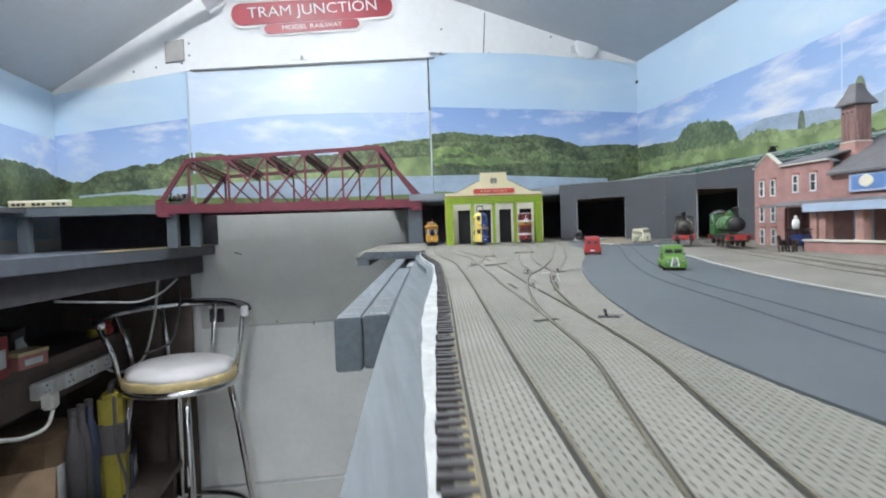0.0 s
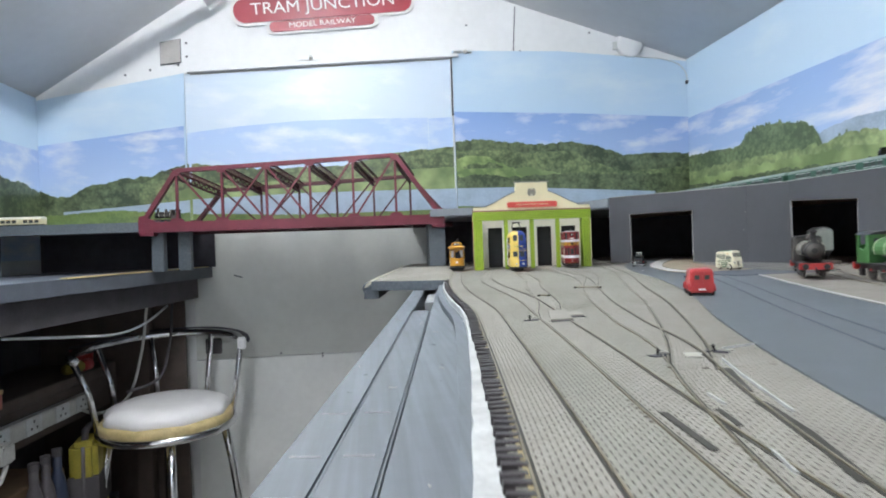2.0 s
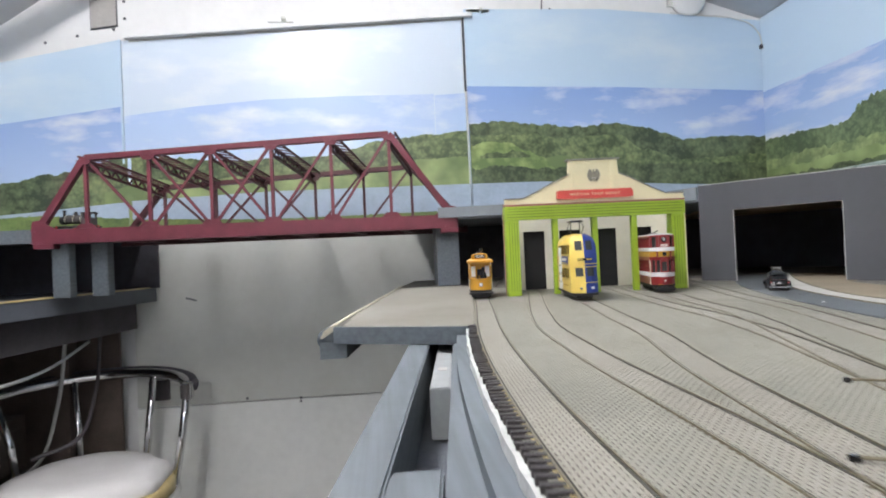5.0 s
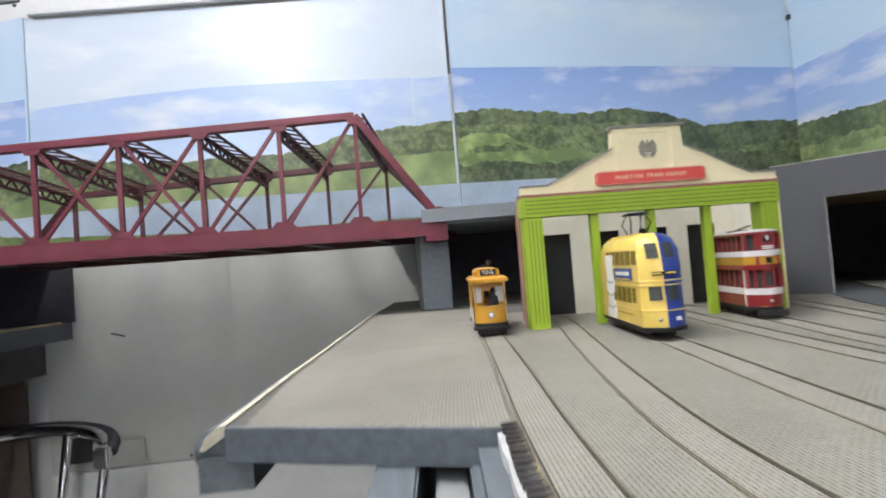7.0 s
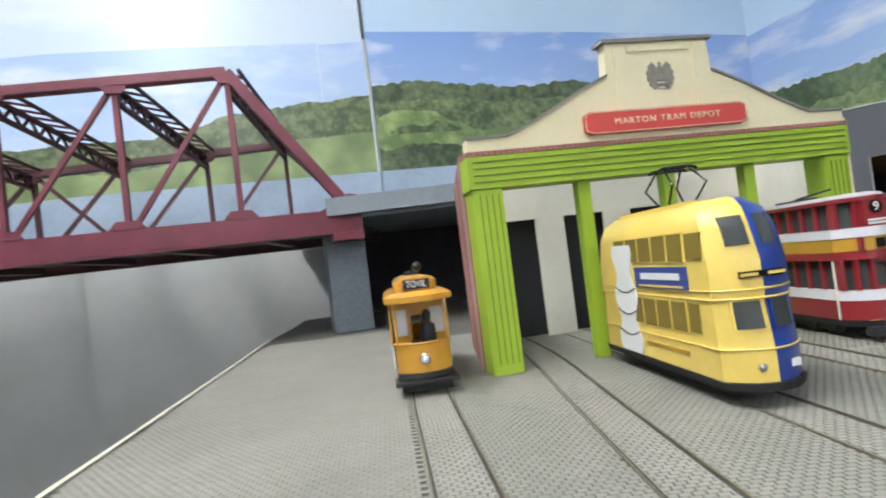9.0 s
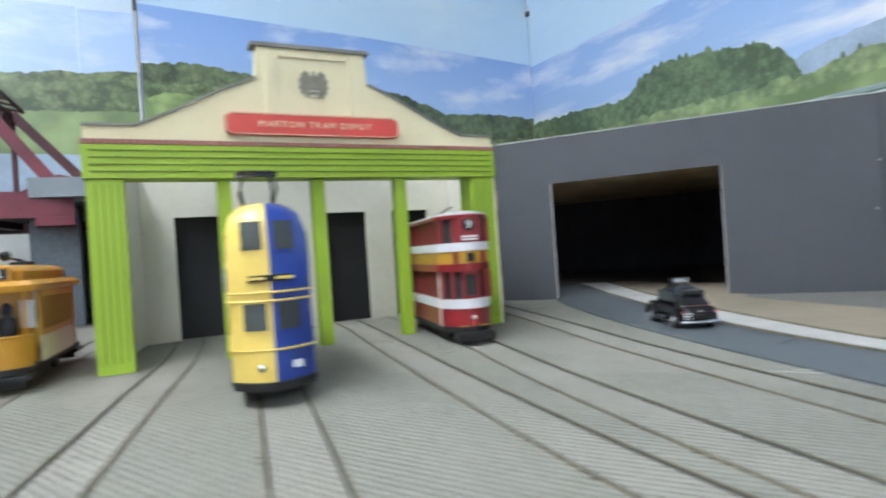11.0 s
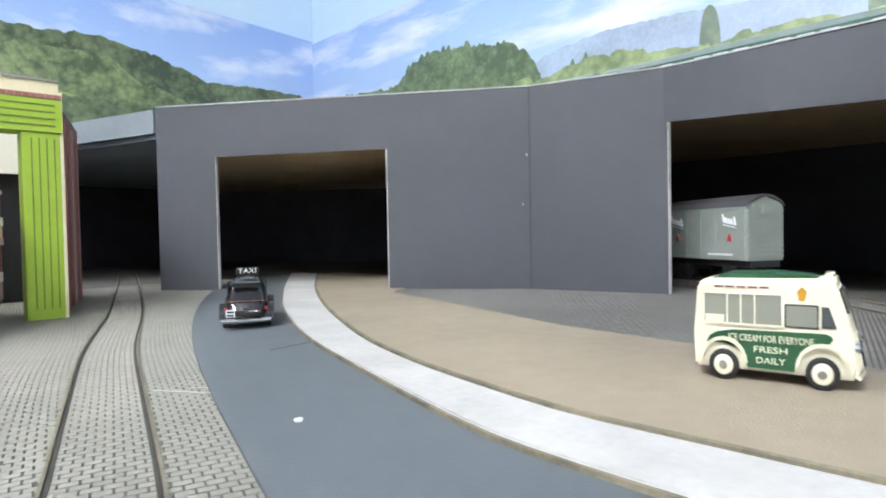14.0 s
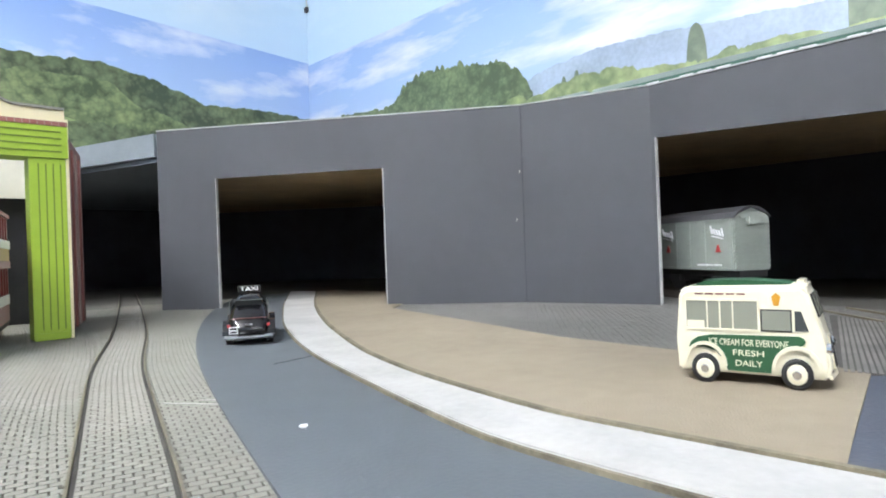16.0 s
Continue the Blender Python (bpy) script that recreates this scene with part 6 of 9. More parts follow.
# ---------------------------------------------------------------- red double-deck tram
def red_tram(m):
    t = thing("double_deck_tram", m, "maroon double-deck model tram with white bands, inside the depot bay", "tram", "double-deck trams")
    L, W = 0.118, 0.0290
    part("truck", box(-0.0085, 0.0085, 0.020, L - 0.020, 0.0020, 0.0085), "underframe", t)
    for y in (0.030, 0.046, 0.072, 0.088):
        for x in (-0.0092, 0.0067):
            part("wheel", disc(0.0058, x, x + 0.0025, y, 0.0066), "underframe", t)
    part("fender", loft([(0.0062, bowed(W - 0.004, L, 0.012)), (0.0092, bowed(W - 0.002, L, 0.012))]), "underframe", t, "black platform edge")

    def band(name, z0, z1, w, ln, mat, bow=0.0125, label="", grow=0.0):
        pts = bowed(w, ln, bow, 11, grow)
        off = (L - ln) / 2
        pts = [(x, y + off) for x, y in pts]
        return part(name, loft([(z0, pts), (z1, pts)]), mat, t, label)
    band("dash", 0.0093, 0.0185, W - 0.002, L - 0.002, "tram_red")
    band("white_band", 0.0186, 0.0235, W - 0.0015, L - 0.0015, "tram_white", label="white waist band")
    inner = bowed(W - 0.006, L - 0.006, 0.011, 11)
    part("saloon", loft([(0.0236, [(x, y + 0.003) for x, y in inner]), (0.0380, [(x, y + 0.003) for x, y in inner])]), "glass_dark", t, "dark lower-deck glazing")
    for s in (-1, 1):
        for k in range(9):
            y = 0.014 + (L - 0.028) * k / 8
            part("pillar", box(s * (W / 2 - 0.0020) - 0.0008, s * (W / 2 - 0.0020) + 0.0008, y - 0.0012, y + 0.0012, 0.0236, 0.0380), "tram_red", t)
    for x, y in ((-0.0128, 0.0095), (-0.0088, 0.0050), (-0.0038, 0.0018), (0.0038, 0.0018), (0.0088, 0.0050), (0.0128, 0.0095)):
        part("pillar", box(x - 0.0008, x + 0.0008, y, y + 0.003, 0.0236, 0.0380), "tram_red", t)
    part("window_rail", box(-0.0036, 0.0036, 0.0018, 0.0030, 0.0236, 0.0252), "tram_red", t)
    part("window_rail", box(-0.0036, 0.0036, 0.0018, 0.0030, 0.0362, 0.0380), "tram_red", t)
    part("bumper", box(-0.0105, 0.0105, -0.0022, 0.0040, 0.0022, 0.0066), "underframe", t, "black bumper and lifeguard", bevel=0.0008)
    part("dash_line", box(-0.0085, 0.0085, 0.0016, 0.0022, 0.0094, 0.0098), "ochre", t)
    band("valance", 0.0381, 0.0420, W, L, "tram_red")
    band("advert_band", 0.0421, 0.0485, W - 0.0008, L - 0.001, "ochre", label="ochre panel with dark lettering bars")
    for x in (-0.0075, 0.0075):
        part("panel_end", box(x - 0.0006, x + 0.0006, 0.0015, 0.0045, 0.0422, 0.0484), "tram_red", t)
    part("emblem", box(-0.0020, 0.0020, -0.0003, 0.0006, 0.0432, 0.0474), "body_black", t, "dark emblem")
    band("white_band", 0.0486, 0.0530, W, L, "tram_white", label="white upper band")
    part("upper_saloon", loft([(0.0531, [(x, y + 0.003) for x, y in inner]), (0.0655, [(x, y + 0.003) for x, y in inner])]), "glass_dark", t, "dark upper-deck glazing")
    for s in (-1, 1):
        for k in range(9):
            y = 0.014 + (L - 0.028) * k / 8
            part("pillar", box(s * (W / 2 - 0.0020) - 0.0009, s * (W / 2 - 0.0020) + 0.0009, y - 0.0014, y + 0.0014, 0.0531, 0.0655), "tram_red", t)
        for x, y in ((s * 0.0128, 0.010), (s * 0.0066, 0.0040)):
            part("pillar", box(x - 0.0012, x + 0.0012, y, y + 0.003, 0.0531, 0.0655), "tram_red", t)
    nb = part("number_box", box(-0.0056, 0.0056, 0.0008, 0.0055, 0.0531, 0.0655), "tram_red", t, "maroon route number panel")
    part("number_disc", lathe([(0.0031, 0), (0.0031, 0.0004)], 18, m=pose(0, 0.0007, 0.0620, 90)), "body_black", nb)
    lettering("number", "9", 0.0058, "paper_white", nb, pose(0, 0.0001, 0.0620), "white route number")
    for z in (0.0560, 0.0545):
        part("blind_bar", box(-0.0042, 0.0042, 0.0002, 0.0009, z - 0.0005, z + 0.0005), "paper_white", nb)
    band("cornice", 0.0656, 0.0675, W, L, "tram_red")
    ro = bowed(W - 0.001, L - 0.002, 0.0125, 11)
    part("roof", loft([(0.0676, [(x, y + 0.001) for x, y in ro]), (0.0688, [(x * 0.9, (y - L / 2) * 0.97 + L / 2) for x, y in ro]), (0.0696, [(x * 0.55, (y - L / 2) * 0.9 + L / 2) for x, y in ro])]), "roof_grey", t, "pale grey roof")
    part("trolley_plank", box(-0.003, 0.003, 0.045, 0.075, 0.0697, 0.0710), "roof_dark", t)
    part("trolley_pole", tube([(0, 0.060, 0.0712), (0, 0.030, 0.0735)], 0.0006, 6), "body_black", t)
    part("headlamp", lathe([(0.0012, 0), (0.0011, 0.0006), (0.0005, 0.0009)], 12, m=pose(0, 0.0010, 0.0140, 90)), "card_white", t, "small pale lamp")
    for x in (-0.012, 0.012):
        part("coupler", tube([(x * 0.3, 0.001, 0.0062), (x * 0.3, -0.004, 0.0062)], 0.0008, 6), "underframe", t)
    part("stanchion", tube([(-0.0138, 0.0150, 0.0093), (-0.0138, 0.0150, 0.0380)], 0.0006, 6), "ivory", t)
    return t


orange_tram(pose(0.1455, 1.304, 0.0010, 0, 0, -8.5))
streamlined_tram(pose(0.2395, 1.1950, 0.0010, 0, 0, -9.5))
red_tram(pose(0.3540, 1.248, 0.0010, 0, 0, -14))
# ---------------------------------------------------------------- road vehicles (front faces -y, centre at origin)
def road_wheel(t, x, y, r, w, hub="chrome", hub_r=0.55):
    s = 1 if x > 0 else -1
    tyre = part("wheel", disc(r, x - w / 2, x + w / 2, y, r, 18), "tyre", t, smooth=False)
    part("hub", lathe([(r * hub_r, 0), (r * hub_r * 0.9, 0.0006), (r * 0.2, 0.0010)], 14, m=Matrix.Translation((x + s * w / 2, y, r)) @ pose(0, 0, 0, 0, 90 * s, 0)), hub, tyre)


def profile_body(side_pts, w, taper, bm=None, z_waist=0.0):
    """A body from its side outline (y, z): the outline is pulled across x, narrower above the waist."""
    bm = bm or bmesh.new()
    cols = []
    for k, fx in ((-1, 1), (-0.86, 1), (0.86, 1), (1, 1)):
        col = []
        for y, z in side_pts:
            lim = w / 2 * (1 - taper * max(0, z - z_waist) / 0.02)
            inset = 0.0 if abs(k) < 0.9 else 0.0009
            yy = y
            col.append(bm.verts.new((k * lim, yy * (1 - 0.03 * (abs(k) > 0.9)), z - inset if z > z_waist else z)))
        cols.append(col)
    n = len(side_pts)
    for A, B in zip(cols, cols[1:]):
        for i in range(n):
            bm.faces.new((A[i], A[(i + 1) % n], B[(i + 1) % n], B[i]))
    bm.faces.new(cols[0]), bm.faces.new(cols[-1])
    return bm


def rounded_body(top_line, w, floor_z, waist):
    """A car body with rounded shoulders: rings along y under a top line, cabin narrower than the wings."""
    bm = bmesh.new()
    ys = [p[0] for p in top_line]
    lo, hi, n, seg = ys[0], ys[-1], 22, 20
    rings = []
    for i in range(n + 1):
        u = i / n
        y = lo + (hi - lo) * (0.5 - 0.5 * math.cos(math.pi * u))
        z1 = np.interp(y, ys, [p[1] for p in top_line])
        k = abs(2 * (y - lo) / (hi - lo) - 1)
        half = w / 2 * (1 - 0.30 * k ** 6)
        ring = []
        for j in range(seg):
            a = 2 * math.pi * j / seg
            ca, sa = math.cos(a), math.sin(a)
            z = (floor_z + z1) / 2 + (z1 - floor_z) / 2 * math.copysign(abs(sa) ** 0.6, sa)
            x = half * math.copysign(abs(ca) ** 0.45, ca) * (1 - 0.30 * max(0.0, min(1.0, (z - waist) / 0.008)))
            ring.append(bm.verts.new((x, y, z)))
        rings.append(ring)
    for ra, rb in zip(rings, rings[1:]):
        for j in range(seg):
            bm.faces.new((ra[j], ra[(j + 1) % seg], rb[(j + 1) % seg], rb[j]))
    bm.faces.new(rings[0]), bm.faces.new(rings[-1])
    return bm


def arch(t, x, y, r, w, mat, name="mudguard"):
    s = 1 if x > 0 else -1
    pts = [(y + r * math.cos(a), r * 0.80 + r * math.sin(a)) for a in [math.pi * k / 10 for k in range(11)]]
    inner = [(y + r * 0.86 * math.cos(a), r * 0.80 + r * 0.86 * math.sin(a)) for a in [math.pi * k / 10 for k in range(10, -1, -1)]]
    part(name, prism(pts + inner, x - w / 2, x + w / 2, axis="x"), mat, t)


def taxi(m):
    t = thing("taxi", m, "glossy black model taxi with a roof sign, driving away", "taxi")
    side = [(-0.026, 0.0035), (-0.0265, 0.008), (-0.025, 0.0115), (-0.013, 0.0135), (-0.0095, 0.0200), (-0.006, 0.0222), (0.006, 0.0228), (0.014, 0.0215), (0.019, 0.0165), (0.0235, 0.0125), (0.0255, 0.0085), (0.0258, 0.0040)]
    part("body", rounded_body([(y, z) for y, z in side[1:7]] + side[7:11], 0.0182, 0.0038, 0.0125), "taxi_black", t, smooth=True)
    for x in (-0.0088, 0.0088):
        for y in (-0.0165, 0.0155):
            road_wheel(t, x, y, 0.0048, 0.0030)
            arch(t, x * 1.06, y, 0.0062, 0.0042, "taxi_black")
        part("running_board", box(min(x, x * 1.2), max(x, x * 1.2), -0.012, 0.010, 0.0040, 0.0050), "taxi_black", t)
        pane_row(t, "glass_dark", x * 0.90, -0.008, 0.0145, 0.0140, 0.0195, 3, 0.0012, 1 if x > 0 else -1)
        part("headlamp", lathe([(0.0016, 0), (0.0015, 0.0016), (0.0005, 0.0022)], 12, m=pose(x * 0.72, -0.0245, 0.0105, 90)), "chrome", t)
        part("tail_lamp", box(x * 0.95 - 0.0006, x * 0.95 + 0.0006, 0.0250, 0.0262, 0.0090, 0.0102), "van_red", t)
    part("rear_window", box(-0.0058, 0.0058, -0.0004, 0.0004, -0.0024, 0.0024), "glass_dark", t, m=pose(0, 0.0174, 0.0186, -38))
    part("windscreen", box(-0.0060, 0.0060, -0.0004, 0.0004, -0.0026, 0.0026), "glass_dark", t, m=pose(0, -0.0116, 0.0168, 28))
    part("grille", box(-0.0030, 0.0030, -0.0275, -0.0262, 0.0040, 0.0115), "chrome", t, bevel=0.0006)
    for y, s in ((0.0270, 1), (-0.0280, -1)):
        part("bumper", tube([(-0.0100, y - s * 0.0015, 0.0045), (-0.006, y, 0.0045), (0.006, y, 0.0045), (0.0100, y - s * 0.0015, 0.0045)], 0.0009, 8), "chrome", t)
    part("coach_line", box(-0.0078, 0.0078, 0.0232, 0.0240, 0.0125, 0.0127), "brown_print", t, "thin red line")
    part("boot_handle", box(-0.0014, 0.0014, 0.0252, 0.0262, 0.0096, 0.0104), "chrome", t)
    part("number_plate", box(0.0046, 0.0082, 0.0258, 0.0266, 0.0062, 0.0092), "paper_white", t, "plate with two plain bars")
    for z in (0.0070, 0.0084):
        part("plate_bar", box(0.0050, 0.0078, 0.0266, 0.0269, z - 0.0004, z + 0.0004), "taxi_black", t)
    sign = part("roof_sign", box(-0.0052, 0.0052, 0.0, 0.0030, 0.0230, 0.0262), "body_black", t, "black roof sign with white letters", bevel=0.0003)
    lettering("letters", "TAXI", 0.0030, "paper_white", sign, pose(0, 0.0033, 0.0246, 0, 0, 180), width=0.0080)
    return t


def small_van(m, paint, label, rear_doors):
    t = thing("delivery_van", m, label, "van", "delivery vans")
    side = [(-0.0235, 0.0035), (-0.0245, 0.0070), (-0.0235, 0.0125), (-0.0150, 0.0150), (-0.0115, 0.0225), (-0.0085, 0.0252), (0.0, 0.0262), (0.0190, 0.0258), (0.0218, 0.0240), (0.0225, 0.0120), (0.0225, 0.0035)]
    part("body", profile_body(side, 0.0205, 0.05, z_waist=0.013), paint, t, bevel=0.0009)
    for x in (-0.0095, 0.0095):
        s = 1 if x > 0 else -1
        for y in (-0.0150, 0.0140):
            road_wheel(t, x, y, 0.0050, 0.0030, "underframe", 0.5)
            arch(t, x * 1.03, y, 0.0066, 0.0046, paint)
        part("side_window", box(min(x, x * 1.035), max(x, x * 1.035), -0.0105, -0.0020, 0.0158, 0.0222), "glass_dark", t)
        part("headlamp", lathe([(0.0016, 0), (0.0015, 0.0014), (0.0005, 0.0020)], 12, m=pose(x * 0.78, -0.0238, 0.0098, 90)), "chrome", t)
        part("windscreen", box(-0.0036, 0.0036, -0.0004, 0.0004, -0.0030, 0.0030), "glass_dark", t, m=pose(x * 0.46, -0.0137, 0.0192, 24))
        if rear_doors:
            part("rear_door", box(x * 0.48 - 0.0043, x * 0.48 + 0.0043, 0.0224, 0.0231, 0.0050, 0.0222), paint, t, bevel=0.0003)
            part("rear_window", box(x * 0.46 - 0.0022, x * 0.46 + 0.0022, 0.0231, 0.0234, 0.0160, 0.0200), "glass_dark", t)
        part("mirror", box(x * 1.15 - 0.0012, x * 1.15 + 0.0012, -0.0130, -0.0122, 0.0160, 0.0175), "underframe", t)
    part("grille", prism([(-0.0030, 0.0050), (0.0030, 0.0050), (0.0024, 0.0125), (-0.0024, 0.0125)], -0.0256, -0.0240, axis="y"), "chrome", t)
    for k in range(4):
        part("grille_bar", box(-0.0022 + k * 0.0014, -0.0016 + k * 0.0014, -0.0259, -0.0255, 0.0054, 0.0120), "underframe", t)
    if not rear_doors:
        for s in (-1, 1):
            part("grille_trim", prism([(s * 0.0042, 0.0050), (s * 0.0030, 0.0050), (s * 0.0014, 0.0138), (s * 0.0026, 0.0138)], -0.0262, -0.0240, axis="y"), "tram_white", t, "white stripe beside the grille")
    part("bumper", box(-0.0100, 0.0100, -0.0262, -0.0248, 0.0036, 0.0050), paint, t)
    part("spare_gap", box(-0.0085, 0.0085, -0.0200, 0.0200, 0.0020, 0.0036), "underframe", t)
    part("plate", box(-0.0030, 0.0030, 0.0231, 0.0235, 0.0060, 0.0076), "tram_white", t)
    return t


def ice_cream_van(m):
    t = thing("ice_cream_van", m, "cream and green model ice cream van with side windows", "van")
    side = [(-0.0228, 0.0034), (-0.0238, 0.0070), (-0.0224, 0.0140), (-0.0208, 0.0196), (-0.0182, 0.0278), (-0.0164, 0.0296), (0.0190, 0.0290), (0.0215, 0.0274), (0.0228, 0.0130), (0.0222, 0.0034)]
    part("body", profile_body(side, 0.0205, 0.04, z_waist=0.014), "van_cream", t, bevel=0.0012)
    roof = [(-0.0135, 0.0292), (-0.0110, 0.0301), (0.0, 0.0309), (0.0130, 0.0306), (0.0182, 0.0288)]
    part("roof", prism(roof, -0.0076, 0.0076, axis="x"), "dark_green", t, "dark green domed roof", bevel=0.0005)
    part("roof_board", box(-0.0070, 0.0070, -0.0176, -0.0136, 0.0280, 0.0308), "van_cream", t, "cream board over the cab", bevel=0.0010)
    for x in (-0.0098, 0.0098):
        s = 1 if x > 0 else -1
        e = s * 0.01035
        both = lambda k: (min(e, e * k), max(e, e * k))
        for y in (-0.0142, 0.0130):
            road_wheel(t, x, y, 0.0045, 0.0028, "van_cream", 0.66)
            part("hub_cap", lathe([(0.0015, 0), (0.0011, 0.0005)], 12, m=pose(x + s * 0.0021, y, 0.0045, 0, 90 * s)), "chrome", t)
            arch(t, x * 1.05, y, 0.0070, 0.0030, "van_cream")
        panel = [(0.0182, 0.0106), (0.0174, 0.0124), (0.0152, 0.0138), (0.0110, 0.0146), (0.0060, 0.0148), (-0.0150, 0.0152), (-0.0164, 0.0146), (-0.0168, 0.0136), (-0.0160, 0.0126), (-0.0120, 0.0118), (-0.0086, 0.0094), (-0.0072, 0.0066), (-0.0069, 0.0043), (0.0060, 0.0043), (0.0072, 0.0074), (0.0096, 0.0098), (0.0132, 0.0108)]
        p = part("green_panel", prism(panel, *both(1.04), axis="x"), "dark_green", t, "dark green lettered panel")
        for text, z, w, size, y in (("ICE CREAM FOR EVERYONE", 0.0126, 0.0236, 0.0027, -0.0002), ("FRESH", 0.0096, 0.0092, 0.0024, -0.0004), ("DAILY", 0.0066, 0.0080, 0.0024, -0.0004)):
            lettering("letters", text, size, "van_cream", p, Matrix.Translation((e + s * 0.0006, y, z)) @ pose(0, 0, 0, 0, 0, 90 * s), width=w)
        for y0, y1 in ((-0.0034, 0.0038), (0.0042, 0.0078), (0.0082, 0.0118), (0.0122, 0.0188)):
            part("serving_window", box(*both(0.99), y0, y1, 0.0166, 0.0248), "glass_grey", t, "grey serving window")
        fr = bmesh.new()
        for y0, y1, z0, z1 in ((-0.0041, -0.0034, 0.0159, 0.0255), (0.0038, 0.0042, 0.0166, 0.0248), (0.0078, 0.0082, 0.0166, 0.0248), (0.0118, 0.0122, 0.0166, 0.0248), (0.0188, 0.0195, 0.0159, 0.0255), (-0.0034, 0.0188, 0.0248, 0.0255), (-0.0034, 0.0188, 0.0159, 0.0166)):
            box(*both(1.03), y0, y1, z0, z1, fr)
        part("window_frame", fr, "van_cream", t)
        part("counter_goods", box(*both(1.006), 0.0130, 0.0186, 0.0167, 0.0188), "van_cream", t, "cream stock behind the serving window")
        part("cab_window_frame", box(*both(1.008), -0.0132, -0.0043, 0.0162, 0.0226), "underframe", t, "dark rubber seal")
        part("cab_window", box(*both(1.016), -0.0128, -0.0047, 0.0166, 0.0222), "glass_grey", t)
        part("quarter_light", prism([(-0.0178, 0.0166), (-0.0140, 0.0166), (-0.0140, 0.0222), (-0.0158, 0.0222)], *both(1.010), axis="x"), "glass_dark", t)
        for k in range(5):
            part("script_bar", box(*both(1.004), 0.0000 + 0.0033 * k, 0.0026 + 0.0033 * k, 0.0266, 0.0271), "brown_print", t, "line of small red-brown script")
        part("cornet", prism([(-0.0096, 0.0236), (-0.0082, 0.0236), (-0.0076, 0.0262), (-0.0089, 0.0274), (-0.0102, 0.0262)], *both(1.006), axis="x"), "orange", t, "painted orange cornet")
        part("headlamp", lathe([(0.0016, 0), (0.0015, 0.0012), (0.0005, 0.0018)], 12, m=pose(x * 0.86, -0.0222, 0.0118, 90)), "chrome", t)
        part("windscreen_seal", box(-0.0040, 0.0040, -0.0004, 0.0004, -0.0034, 0.0034), "underframe", t, "dark rubber seal", m=pose(x * 0.45, -0.0194, 0.0238, -17.5))
        part("windscreen", box(-0.0036, 0.0036, -0.0004, 0.0004, -0.0030, 0.0030), "glass_grey", t, m=pose(x * 0.45, -0.0196, 0.0238, -17.5))
    part("grille", prism([(-0.0243, 0.0056), (-0.0230, 0.0056), (-0.0214, 0.0150), (-0.0227, 0.0150)], -0.0030, 0.0030, axis="x"), "van_cream", t)
    for k in range(4):
        part("grille_bar", prism([(-0.0246, 0.0062), (-0.0242, 0.0062), (-0.0226, 0.0144), (-0.0230, 0.0144)], -0.0021 + k * 0.0012, -0.0016 + k * 0.0012, axis="x"), "underframe", t)
    part("bumper", tube([(-0.0098, -0.0232, 0.0042), (0.0, -0.0242, 0.0042), (0.0098, -0.0232, 0.0042)], 0.0006, 8), "van_cream", t)
    return t


taxi(pose(0.4670, 1.213, 0.0006, 0, 0, 151))
v = small_van(pose(0.270, 0.676, 0.0006, 0, 0, 157), "van_red", "bright red model delivery van, driving away along the road", True)
v.scale = (0.9, 0.9, 0.9)
v = small_van(pose(0.223, 0.404, 0.0006, 0, 0, -23), "van_green", "apple green model delivery van on the road", False)
v.scale = (0.78, 0.78, 0.78)
v = ice_cream_van(pose(0.5040, 0.9985, 0.0018, 0, 0, 9))
v.scale = (0.79, 0.79, 0.90)
# ---------------------------------------------------------------- railway stock
for key, col, rough in (("coach_green", (0.020, 0.080, 0.055), 0.4), ("roof_green", (0.17, 0.215, 0.20), 0.6), ("coach_cream", (0.70, 0.64, 0.42), 0.45), ("smoke_black", (0.018, 0.018, 0.02), 0.5), ("iron_grey", (0.07, 0.065, 0.06), 0.5), ("buffer_red", (0.42, 0.03, 0.03), 0.45)):
    M[key] = material(key, col, rough, vary=0.12, scale=70, bump=0.05)


